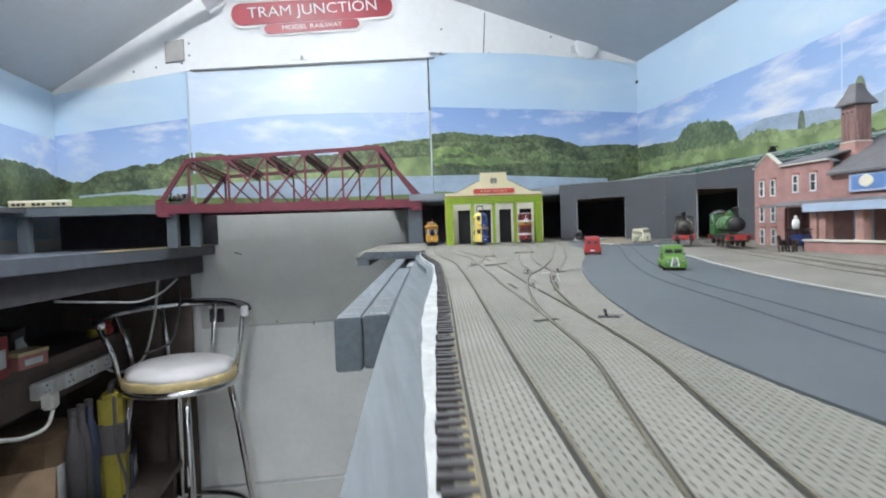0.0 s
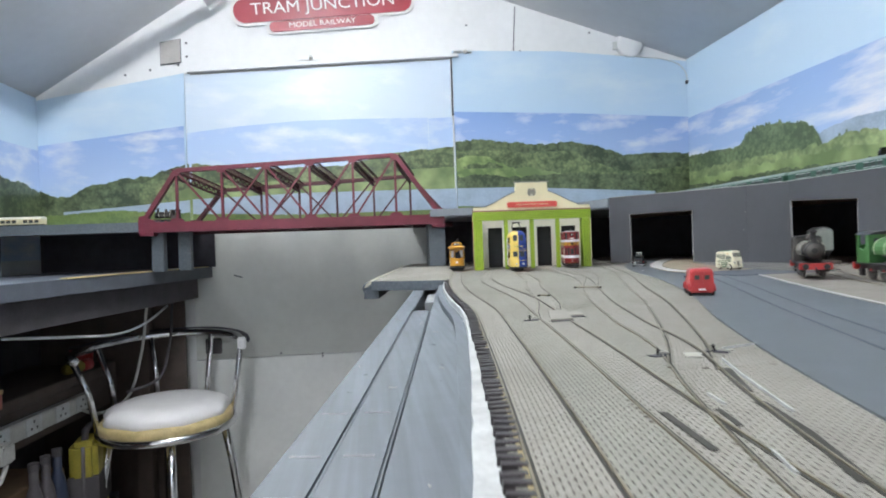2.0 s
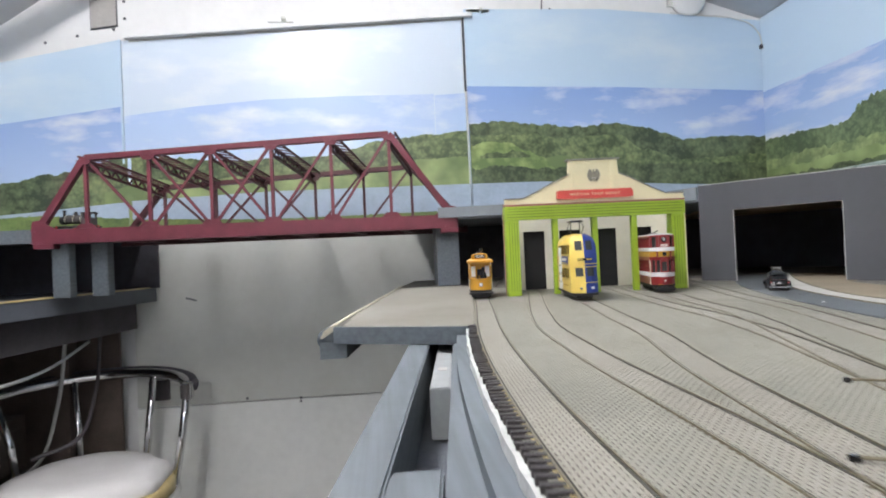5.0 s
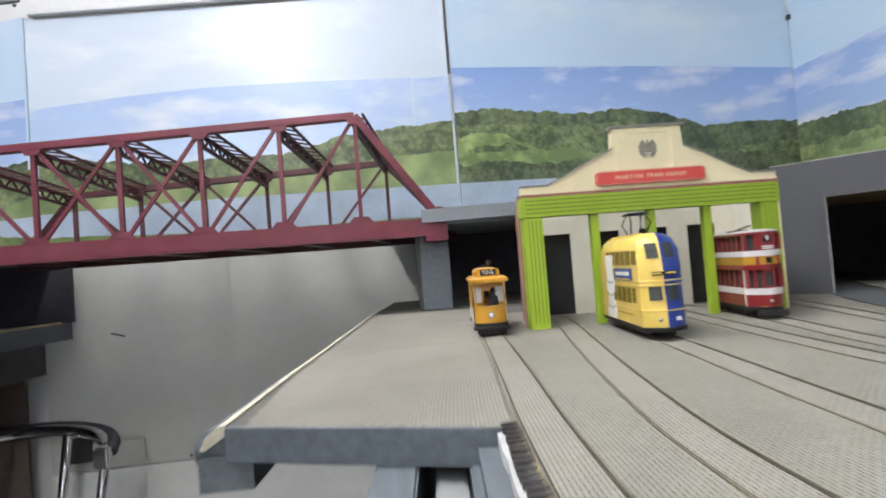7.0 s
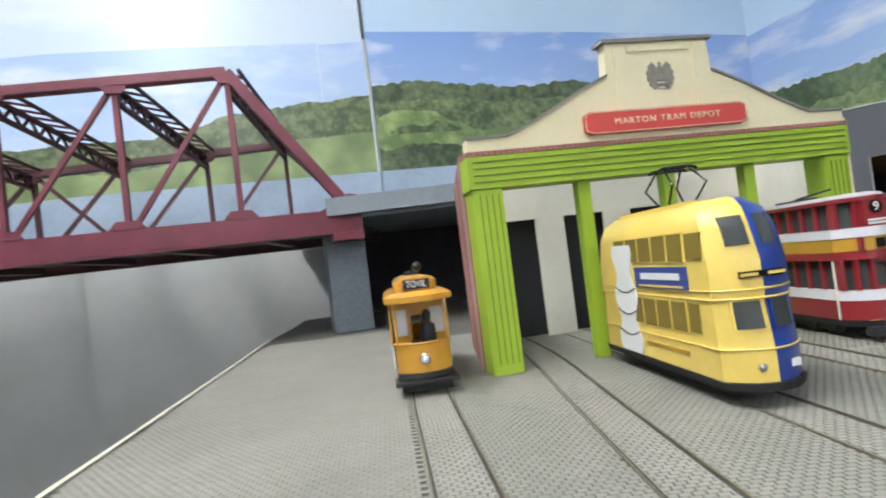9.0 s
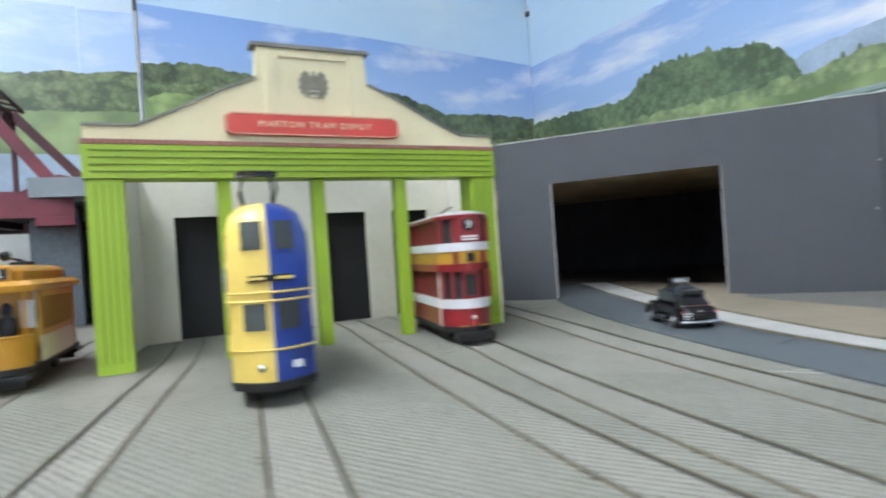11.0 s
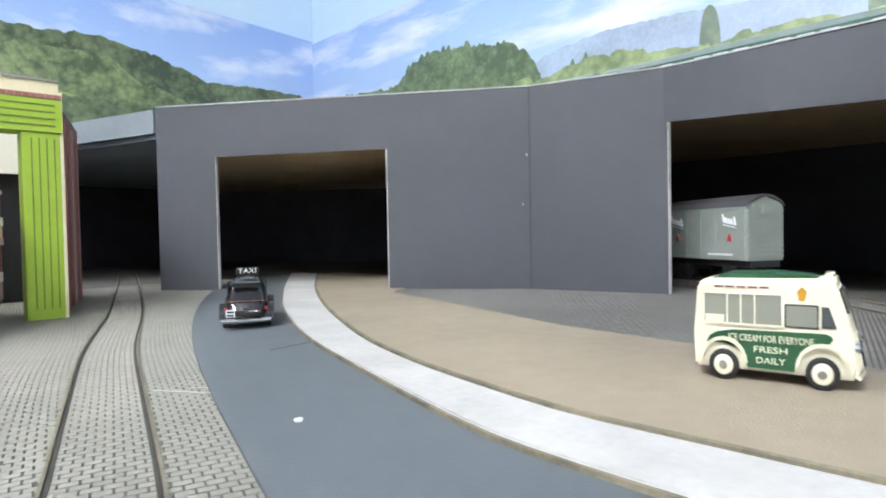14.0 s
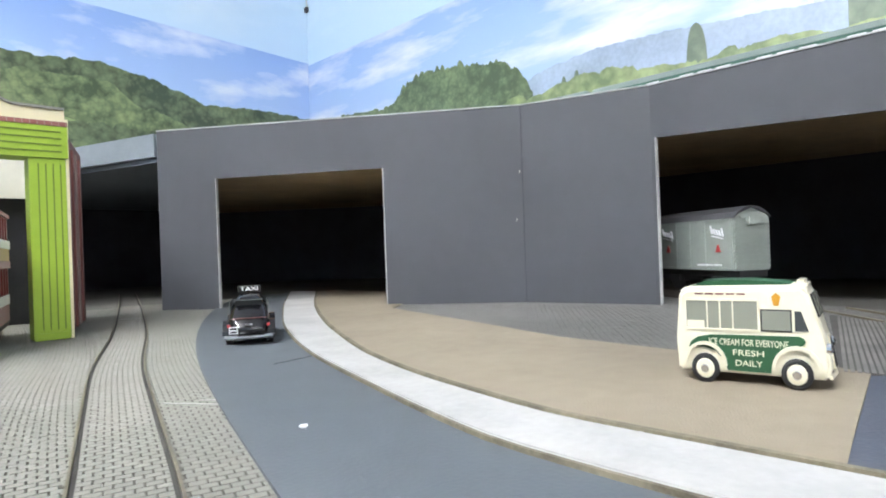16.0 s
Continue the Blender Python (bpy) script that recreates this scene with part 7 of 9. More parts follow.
def tank_loco(m, paint, boiler, label, length=0.072):
    """A small saddle-tank engine, chimney towards -y."""
    t = thing("steam_locomotive", m, label, "locomotive", "steam locomotives")
    h = length / 2
    part("frame", box(-0.0085, 0.0085, -h, h, 0.0090, 0.0125), "smoke_black", t)
    for y in (-h * 0.60, -h * 0.05, h * 0.48):
        for x in (-0.0086, 0.0064):
            wheel = part("wheel", disc(0.0072, x, x + 0.0022, y, 0.0082, 18), "iron_grey", t)
            part("hub", disc(0.0018, x - 0.0002 if x < 0 else x + 0.0018, x + 0.0004 if x < 0 else x + 0.0026, y, 0.0082, 8), "buffer_red", wheel)
    for s in (-1, 1):
        part("coupling_rod", box(s * 0.0098 - 0.0004, s * 0.0098 + 0.0004, -h * 0.62, h * 0.50, 0.0068, 0.0080), "chrome", t)
        part("cylinder", disc(0.0036, min(s * 0.0068, s * 0.0112), max(s * 0.0068, s * 0.0112), -h * 0.80, 0.0095, 12), paint, t)
        part("step", box(s * 0.0085 - 0.0012, s * 0.0085 + 0.0012, h * 0.8, h * 0.95, 0.0035, 0.0090), "smoke_black", t)
    part("running_plate", box(-0.0118, 0.0118, -h, h, 0.0126, 0.0140), "smoke_black", t)
    bl = lathe([(0.0066, 0), (0.0066, length * 0.62)], 20, m=Matrix.Translation((0, h * 0.30, 0.0245)) @ pose(0, 0, 0, 90))
    part("boiler", bl, boiler, t, smooth=True)
    tank = []
    for k in range(13):
        a = radians(-30 + 240 * k / 12)
        tank.append((0.0098 * math.cos(a), 0.0250 + 0.0088 * math.sin(a)))
    part("saddle_tank", prism(tank, -h * 0.60, h * 0.32, axis="y"), paint, t, smooth=False)
    for y in (-h * 0.58, -h * 0.15, h * 0.28):
        part("tank_band", prism([(x * 1.02, 0.0250 + (z - 0.0250) * 1.02) for x, z in tank], y - 0.0004, y + 0.0004, axis="y"), "ivory", t)
    part("smokebox", lathe([(0.0070, 0), (0.0074, 0.0005), (0.0074, length * 0.14)], 20, m=Matrix.Translation((0, -h * 0.62, 0.0245)) @ pose(0, 0, 0, 90)), "smoke_black", t, smooth=True)
    part("smokebox_door", lathe([(0.0058, 0), (0.0050, 0.0010), (0.0015, 0.0016)], 18, m=Matrix.Translation((0, -h * 0.62 - length * 0.14, 0.0245)) @ pose(0, 0, 0, 90)), "smoke_black", t)
    part("chimney", lathe([(0.0038, 0.0305), (0.0026, 0.0325), (0.0024, 0.0400), (0.0033, 0.0408), (0.0033, 0.0425)], 14, m=pose(0, -h * 0.74, 0)), "smoke_black", t, smooth=True)
    part("dome", lathe([(0.0034, 0.0330), (0.0032, 0.0365), (0.0024, 0.0388), (0.0006, 0.0396)], 14, m=pose(0, -h * 0.10, 0)), paint, t, smooth=True)
    part("safety_valve", lathe([(0.0018, 0.0330), (0.0013, 0.0360), (0.0016, 0.0372)], 10, m=pose(0, h * 0.22, 0)), "ochre", t)
    for s in (-1, 1):
        side = [(h * 0.36, 0.0141), (h * 0.92, 0.0141), (h * 0.92, 0.0360), (h * 0.80, 0.0360), (h * 0.80, 0.0255), (h * 0.62, 0.0235), (h * 0.50, 0.0270), (h * 0.50, 0.0360), (h * 0.36, 0.0360)]
        part("cab_side", prism(side, s * 0.0110 - 0.0005, s * 0.0110 + 0.0005, axis="x"), paint, t)
    part("cab_front", box(-0.0110, 0.0110, h * 0.36, h * 0.39, 0.0141, 0.0360), paint, t)
    for x in (-0.0062, 0.0062):
        part("spectacle", lathe([(0.0022, 0), (0.0022, 0.0006)], 12, m=pose(x, h * 0.36, 0.0310, 90)), "glass_dark", t)
    part("cab_back", box(-0.0110, 0.0110, h * 0.89, h * 0.92, 0.0141, 0.0280), paint, t)
    part("cab_roof", prism([(-0.0122, 0.0358), (-0.0080, 0.0378), (0, 0.0386), (0.0080, 0.0378), (0.0122, 0.0358)], h * 0.30, h * 0.99, axis="y"), "smoke_black", t)
    for y, s in ((-h, -1), (h, 1)):
        beam = part("buffer_beam", box(-0.0125, 0.0125, min(y, y + s * 0.0018), max(y, y + s * 0.0018), 0.0085, 0.0142), "buffer_red", t, "red buffer beam")
        for x in (-0.0078, 0.0078):
            part("buffer", lathe([(0.0014, 0), (0.0012, 0.0028), (0.0026, 0.0032), (0.0024, 0.0040)], 12, m=pose(x, y + s * 0.0018, 0.0112, 90 if s < 0 else -90)), "smoke_black", beam)
        part("coupling", tube([(0, y, 0.0110), (0, y + s * 0.004, 0.0095), (0, y + s * 0.004, 0.0060)], 0.0006, 6), "smoke_black", beam)
    return t


def goods_van(m):
    t = thing("goods_van", m, "grey planked model goods van with a dark curved roof", "wagon")
    L, W = 0.072, 0.0265
    part("underframe", box(-0.0105, 0.0105, 0.0, L, 0.0095, 0.0128), "underframe", t)
    for y in (0.016, L - 0.016):
        for x in (-0.0086, 0.0062):
            part("wheel", disc(0.0062, x, x + 0.0024, y, 0.0072), "underframe", t)
        part("axle_guard", box(-0.0112, 0.0112, y - 0.005, y + 0.005, 0.0060, 0.0094), "underframe", t)
    part("body", box(-W / 2, W / 2, 0.001, L - 0.001, 0.0129, 0.0400), "wagon_grey", t)
    for y, s in ((0.001, -1), (L - 0.001, 1)):
        end = [(-W / 2, 0.0129), (W / 2, 0.0129), (W / 2, 0.0400), (W * 0.32, 0.0438), (0, 0.0452), (-W * 0.32, 0.0438), (-W / 2, 0.0400)]
        part("end_panel", prism(end, min(y, y + s * 0.0006), max(y, y + s * 0.0006), axis="y"), "wagon_grey", t)
        for k in range(11):
            z = 0.0145 + k * 0.0025
            w = W / 2 - 0.0004 if z < 0.0395 else W * 0.34
            part("end_rib", box(-w, w, min(y + s * 0.0006, y + s * 0.0015), max(y + s * 0.0006, y + s * 0.0015), z, z + 0.0013), "wagon_grey", t)
        part("vent_hood", box(-0.0038, 0.0038, min(y, y + s * 0.0030), max(y, y + s * 0.0030), 0.0360, 0.0405), "wagon_grey", t, bevel=0.0004)
    for s in (-1, 1):
        x = s * W / 2
        for y in (0.0012, 0.0230, 0.0360, 0.0490, L - 0.0024):
            part("side_strap", box(min(x, x + s * 0.0009), max(x, x + s * 0.0009), y, y + 0.0012, 0.0131, 0.0398), "wagon_grey", t)
        for z in (0.0131, 0.0385):
            part("side_rail", box(min(x, x + s * 0.0008), max(x, x + s * 0.0008), 0.0026, L - 0.0026, z, z + 0.0012), "wagon_grey", t)
        part("door_panel", box(min(x, x + s * 0.0006), max(x, x + s * 0.0006), 0.0245, 0.0358, 0.0146, 0.0382), "wagon_grey", t)
        part("door_panel", box(min(x, x + s * 0.0006), max(x, x + s * 0.0006), 0.0375, 0.0488, 0.0146, 0.0382), "wagon_grey", t)
        for y in (0.0080, 0.0530):
            for k in range(5):
                yy = y + 0.0022 * k
                mark = prism([(yy, 0.0306 + 0.0004 * k), (yy + 0.0007, 0.0306 + 0.0004 * k), (yy + 0.0019, 0.0336 + 0.0004 * k + 0.0014 * (k in (0, 4))), (yy + 0.0012, 0.0336 + 0.0004 * k + 0.0014 * (k in (0, 4)))], min(x, x + s * 0.0010), max(x, x + s * 0.0010), axis="x")
                part("painted_mark", mark, "tram_white", t, "plain white painted stroke")
            part("painted_mark", prism([(y + 0.0005, 0.0292), (y + 0.0095, 0.0308), (y + 0.0095, 0.0313), (y + 0.0005, 0.0297)], min(x, x + s * 0.0010), max(x, x + s * 0.0010), axis="x"), "tram_white", t, "plain white painted stroke")
            part("painted_triangle", prism([(y + 0.0030, 0.0225), (y + 0.0066, 0.0225), (y + 0.0048, 0.0265)], min(x, x + s * 0.0009), max(x, x + s * 0.0009), axis="x"), "buffer_red", t, "small red triangle")
        for y0, y1 in ((0.0105, 0.0165), (0.0180, 0.0200), (0.0214, 0.0300)):
            part("small_print", box(min(x, x + s * 0.0010), max(x, x + s * 0.0010), y0, y1, 0.0152, 0.0162), "tram_white", t, "line of white print")
    ro = [(-W / 2 - 0.001, 0.0398), (-W * 0.40, 0.0430), (-W * 0.2, 0.0453), (0, 0.0460), (W * 0.2, 0.0453), (W * 0.40, 0.0430), (W / 2 + 0.001, 0.0398), (W * 0.40, 0.0420), (0, 0.0450), (-W * 0.40, 0.0420)]
    part("roof", prism(ro, -0.0008, L + 0.0008, axis="y"), "roof_dark", t, "dark curved roof")
    return t


def coach(m, length, paint, label, h=0.0290, roof="roof_grey", group="upper deck coaches"):
    t = thing("railway_coach", m, label, "coach", group)
    W = 0.0280
    part("underframe", box(-0.0105, 0.0105, 0.0, length, 0.0042, 0.0070), "underframe", t)
    for y in (0.018, length - 0.018):
        part("bogie", box(-0.0100, 0.0100, y - 0.012, y + 0.012, 0.0024, 0.0055), "underframe", t)
        for yy in (y - 0.008, y + 0.008):
            for x in (-0.0086, 0.0062):
                part("wheel", disc(0.0045, x, x + 0.0024, yy, 0.0052), "underframe", t)
    part("body", box(-W / 2, W / 2, 0.001, length - 0.001, 0.0071, h - 0.006), paint, t, bevel=0.0006)
    ro = [(-W / 2, h - 0.0062), (-W * 0.42, h - 0.0030), (-W * 0.25, h - 0.0006), (0, h), (W * 0.25, h - 0.0006), (W * 0.42, h - 0.0030), (W / 2, h - 0.0062)]
    part("roof", prism(ro, 0, length, axis="y"), roof, t)
    n = int(length / 0.0125)
    for s in (-1, 1):
        x = s * W / 2
        for k in range(n):
            y = 0.006 + (length - 0.012) * k / n
            if k % 4 == 3:
                part("door", box(min(x, x + s * 0.0004), max(x, x + s * 0.0004), y, y + 0.0055, 0.0078, h - 0.0075), paint, t)
                continue
            part("window", box(min(x, x + s * 0.0003), max(x, x + s * 0.0003), y, y + (length - 0.012) / n - 0.003, h - 0.0155, h - 0.0085), "glass_dark", t)
            part("window_strip", box(min(x, x + s * 0.0005), max(x, x + s * 0.0005), y, y + (length - 0.012) / n - 0.003, h - 0.0086, h - 0.0080), "tram_white" if paint == "coach_green" else "ochre", t)
            if paint == "coach_green":
                part("window_strip", box(min(x, x + s * 0.0005), max(x, x + s * 0.0005), y, y + (length - 0.012) / n - 0.003, h - 0.0160, h - 0.0155), "tram_white", t)
    for k in range(int(length / 0.03)):
        part("roof_vent", lathe([(0.0016, h - 0.0006), (0.0016, h + 0.0010)], 8, m=pose(0, 0.015 + k * 0.03, 0)), roof, t)
    return t


# yard before the wide tunnel mouth
engine = tank_loco(pose(0.468, 0.792, 0.0024, 0, 0, -32), "iron_grey", "iron_grey", "weathered grey-black model tank engine with a red buffer beam")
engine.scale = (1.2, 1.2, 1.2)
engine = tank_loco(pose(0.468, 0.684, 0.0024, 0, 0, -21), "loco_green", "smoke_black", "apple green model saddle-tank engine with a red buffer beam", 0.078)
engine.scale = (1.25, 1.25, 1.25)
van = goods_van(pose(0.706, 1.059, 0.0070, 0, 0, -31))
structure("track_bed", prism([(0.690, 1.045), (0.712, 1.032), (0.775, 1.137), (0.753, 1.150)], 0.0014, 0.0066), "ballast", "dark ballast bed under the goods van", "track bed")
van.scale = (0.93, 1.08, 1.16)
# upper deck
for x, y, a in ((0.742, 0.545, -2), (0.750, 0.760, -1), (0.754, 0.975, 0), (0.752, 1.190, 2), (0.744, 1.405, 5)):
    coach(pose(x, y, 0.1300, 0, 0, a), 0.207, "coach_green", "dark green model railway coach on the upper deck", 0.0335, "roof_green")
coach(pose(-0.805, 1.725, 0.1300, 0, 0, 90), 0.150, "coach_cream", "cream model railcar on the far upper deck", 0.0260, "ivory")
tank_loco(pose(-0.512, 1.705, BZ0 + 0.0004, 0, 0, -90), "iron_grey", "smoke_black", "small dark grey model engine at the bridge's end", 0.060)
# ---------------------------------------------------------------- brick brewery building beside the road
M["brick"] = sett_material("brick", (0.235, 0.112, 0.098), (0.29, 0.225, 0.20), 0.0040, 0.0014, 0.0)
M["brick_plain"] = material("brick_plain", (0.36, 0.20, 0.18), 0.75, vary=0.18, scale=60, bump=0.3, bump_scale=600)
M["brick_brown"] = material("brick_brown", (0.27, 0.16, 0.145), 0.75, vary=0.16, scale=60, bump=0.3, bump_scale=600)
M["sign_blue"] = material("sign_blue", (0.13, 0.24, 0.50), 0.5, vary=0.08, scale=60)
M["brick_pale"] = material("brick_pale", (0.50, 0.29, 0.25), 0.75, vary=0.18, scale=60, bump=0.3, bump_scale=600)
M["brick_lintel"] = material("brick_lintel", (0.27, 0.11, 0.09), 0.75, vary=0.18, scale=90)
M["slate"] = material("slate", (0.15, 0.145, 0.155), 0.6, vary=0.15, scale=60, bump=0.4, bump_scale=400)
M["pale_blue"] = material("pale_blue", (0.42, 0.52, 0.66), 0.5, vary=0.06)
M["window_white"] = material("window_white", (0.80, 0.80, 0.80), 0.5, vary=0.04)
M["horse_brown"] = material("horse_brown", (0.045, 0.025, 0.018), 0.5, vary=0.2, scale=200)
M["carriage_blue"] = material("carriage_blue", (0.02, 0.04, 0.16), 0.4, vary=0.1)

# local: u runs along the front towards the near end, v into the building
brewery = thing("brick_building", pose(0.545, 0.735, 0.0011, 0, 0, -93), "red brick model building with slate roofs and a square tower", "building")


def sash(u, z, w=0.0072, h=0.021, v=0.0):
    win = part("window", box(u - w / 2, u + w / 2, v - 0.0010, v + 0.0002, z - h / 2, z + h / 2), "glass_dark", brewery)
    for a in ((-w / 2 - 0.0010, -w / 2, -h / 2, h / 2), (w / 2, w / 2 + 0.0010, -h / 2, h / 2), (-w / 2, w / 2, h / 2 - 0.0012, h / 2), (-w / 2 - 0.0016, w / 2 + 0.0016, -h / 2 - 0.0016, -h / 2), (-w / 2, w / 2, -0.0006, 0.0006)):
        part("window_bar", box(u + a[0], u + a[1], v - 0.0020, v + 0.0002, z + a[2], z + a[3]), "window_white", win, "white sash bar")
    part("lintel", box(u - w / 2 - 0.002, u + w / 2 + 0.002, v - 0.0012, v + 0.0001, z + h / 2 + 0.0002, z + h / 2 + 0.0030), "brick_lintel", win, "brick lintel")


GW, GL, PH, HU = 0.056, 0.620, 0.051, 0.146
front = [(0.0, 0.0), (0.064, 0.0), (0.064, PH), (0.140, PH), (0.140, 0.0), (GL, 0.0), (GL, 0.089), (HU, 0.089), (HU, 0.107), (GW + 0.002, 0.109), (GW - 0.002, 0.110), (0.030, 0.128), (0.006, 0.114), (0.004, 0.110), (0.0, 0.110)]
part("front_wall", prism(front, 0.0, 0.004, axis="y"), "brick_plain", brewery, "red brick front with a gable and a wide passage")
part("end_wall", box(0.0, 0.004, 0.0042, 0.11, 0.0, 0.110), "brick_plain", brewery)
for (u0, z0), (u1, z1) in (((-0.002, 0.1102), (0.005, 0.1102)), ((0.005, 0.1132), (0.030, 0.1282)), ((0.030, 0.1282), (GW, 0.1100))):
    part("coping", prism([(u0, z0), (u1, z1), (u1, z1 + 0.0014), (u0, z0 + 0.0014)], -0.0016, 0.0050, axis="y"), "card_white", brewery, "pale stone coping")
for u in (0.018, 0.042):
    for z in (0.0135, 0.0450, 0.0810):
        sash(u, z)
for u in (0.087, 0.119):
    sash(u, 0.0830, 0.0080, 0.0215)
part("passage_wall", box(0.062, 0.066, 0.0042, 0.10, 0.0, PH), "brick_plain", brewery)
part("passage_wall", box(0.138, 0.142, 0.0042, 0.10, 0.0, PH), "brick_plain", brewery)
# recess shade painted as a black sheet at the passage's end
part("passage_shade", box(0.062, 0.142, 0.095, 0.098, 0.0, PH), "black", brewery, "black sheet painted as the shade in the passage")
part("roof", prism([(-0.003, 0.1085), (0.055, 0.124), (0.11, 0.1085), (0.11, 0.1105), (0.055, 0.126), (-0.003, 0.1105)], GW, HU - 0.0005, axis="x"), "slate", brewery, "grey slate roof")
part("gutter", box(GW + 0.002, HU - 0.001, -0.0035, -0.0005, 0.1075, 0.1090), "card_white", brewery, "pale gutter board")
part("roof", prism([(-0.006, 0.0875), (0.065, 0.132), (0.13, 0.0875), (0.13, 0.0905), (0.065, 0.135), (-0.006, 0.0905)], HU, GL, axis="x"), "slate", brewery, "grey slate roof of the main hall")
part("roof_gable", prism([(0.0042, 0.0892), (0.065, 0.1312), (0.125, 0.0892)], HU + 0.001, HU + 0.004, axis="x"), "brick_plain", brewery)
T0, T1, V0, V1 = 0.128, 0.151, 0.030, 0.050
tower = part("tower", box(T0, T1, V0, V1, 0.110, 0.172), "brick_brown", brewery, "square brown brick tower with tall recessed panels")
part("tower_base", box(T0 - 0.002, T1 + 0.002, V0 - 0.002, V1 + 0.002, 0.106, 0.127), "brick_pale", tower, bevel=0.001)
part("tower_band", box(T0 - 0.001, T1 + 0.001, V0 - 0.001, V1 + 0.001, 0.1275, 0.1290), "card_white", tower)
for k in range(3):
    u, v = T0 + 0.0045 + k * 0.0070, V0 + 0.0042 + k * 0.0058
    part("tower_rib", box(u - 0.0014, u + 0.0014, V0 - 0.0012, V0 + 0.0001, 0.1295, 0.166), "brick_brown", tower)
    part("tower_rib", box(T1 - 0.0001, T1 + 0.0012, v - 0.0012, v + 0.0012, 0.1295, 0.166), "brick_brown", tower)
    part("tower_vent", box(u - 0.0010, u + 0.0010, V0 - 0.0018, V0 - 0.0011, 0.1625, 0.1645), "body_black", tower)
tu, tv = (T0 + T1) / 2, (V0 + V1) / 2
lv = lambda a, b, z: (z, [(tu - a, tv - b), (tu + a, tv - b), (tu + a, tv + b), (tu - a, tv + b)])
part("tower_roof", loft([lv(0.0160, 0.0145, 0.1722), lv(0.0165, 0.0150, 0.1735), lv(0.0098, 0.0085, 0.186), lv(0.0055, 0.0042, 0.1985)]), "slate", tower, "grey slate pyramid roof")
# canopy over the forecourt, sign and doors
can = part("canopy", prism([(0.0, 0.0560), (-0.045, 0.0520), (-0.045, 0.0535), (0.0, 0.0600)], 0.066, GL, axis="x"), "slate", brewery, "grey canopy over the entrance")
part("canopy_edge", box(0.160, GL, -0.0475, -0.0452, 0.0445, 0.0540), "pale_blue", can, "pale blue canopy edge")
for u in (0.168, 0.182, 0.235):
    part("canopy_post", box(u - 0.005, u + 0.005, -0.040, -0.030, 0.0, 0.0505), "brick_pale", brewery)
sg = part("sign_board", box(0.178, 0.300, -0.0030, -0.0006, 0.0655, 0.0860), "pale_blue", brewery, "blue painted sign board")
part("sign_field", box(0.182, 0.296, -0.0036, -0.0030, 0.0680, 0.0835), "sign_blue", sg)
part("sign_emblem", lathe([(0.0085, 0), (0.0075, 0.0006)], 20, m=pose(0.203, -0.0036, 0.077, 90) @ Matrix.Diagonal((1.2, 0.8, 1, 1))), "van_cream", sg, "plain pale yellow oval")
dr = part("door", box(0.190, 0.204, -0.0020, -0.0004, 0.0, 0.042), "glass_dark", brewery, "dark entrance door")
for u in (0.187, 0.207):
    part("door_frame", box(u - 0.003, u + 0.003, -0.0026, -0.0004, 0.0, 0.045), "pale_blue", dr)
wall = thing("low_wall", pose(0.545, 0.735, 0.0011, 0, 0, -93), "low red brick wall with stone capping by the road", "wall")
part("wall", box(0.195, GL, -0.072, -0.066, 0.0, 0.0115), "brick_plain", wall)
part("capping", box(0.193, GL, -0.0735, -0.0645, 0.0117, 0.0140), "card_white", wall, "pale capping", bevel=0.0004)
part("return_wall", box(0.195, 0.201, -0.0658, -0.048, 0.0, 0.0115), "brick_plain", wall)

# horse-drawn carriage: figurines as plain shapes
car = thing("carriage", pose(0.449, 0.548, 0.0012, 0, 0, -62), "small dark blue model carriage behind two brown horse figurines", "carriage")
part("body", box(-0.0085, 0.0085, 0.012, 0.036, 0.0075, 0.0190), "carriage_blue", car, bevel=0.0012)
part("roof", box(-0.0090, 0.0090, 0.011, 0.037, 0.0240, 0.0252), "body_black", car)
for x in (-0.0078, 0.0078):
    for y in (0.013, 0.035):
        part("roof_post", tube([(x, y, 0.0190), (x, y, 0.0240)], 0.0004, 5), "body_black", car)
for x in (-0.0098, 0.0098):
    for y, r in ((0.014, 0.0048), (0.034, 0.0062)):
        ring = tube([(x, y + r * math.cos(a), r + r * math.sin(a)) for a in [2 * math.pi * k / 16 for k in range(16)]], 0.0006, 5, closed=True)
        for k in range(4):
            a = math.pi * k / 4
            tube([(x, y - r * math.cos(a), r - r * math.sin(a)), (x, y + r * math.cos(a), r + r * math.sin(a))], 0.0003, 4, ring)
        part("wheel", ring, "body_black", car)
part("shaft", tube([(0, 0.012, 0.0080), (0, -0.016, 0.0095)], 0.0005, 5), "body_black", car)
for x in (-0.0055, 0.0055):
    h = bmesh.new()
    lathe([(0.0008, -0.009), (0.0030, -0.007), (0.0034, 0.0), (0.0032, 0.006), (0.0010, 0.008)], 10, h, pose(x, -0.006, 0.0110, 90))
    tube([(x, -0.012, 0.0120), (x, -0.0165, 0.0185), (x, -0.0200, 0.0170)], [0.0022, 0.0016, 0.0010], 8, h)
    for y in (-0.0115, -0.0005):
        for dx in (-0.0016, 0.0016):
            tube([(x + dx, y, 0.0095), (x + dx, y - 0.001, 0.0048), (x + dx, y, 0.0)], 0.0008, 6, h)
    tagged(part("horse_figurine", h, "horse_brown", m=car.matrix_basis.copy(), smooth=True), "plain dark brown horse figurine before the carriage", "figurine", "carriage horses")
fig = lathe([(0.0030, 0.0), (0.0042, 0.006), (0.0036, 0.0105), (0.0012, 0.0115), (0.0020, 0.0135), (0.0008, 0.0155)], 10)
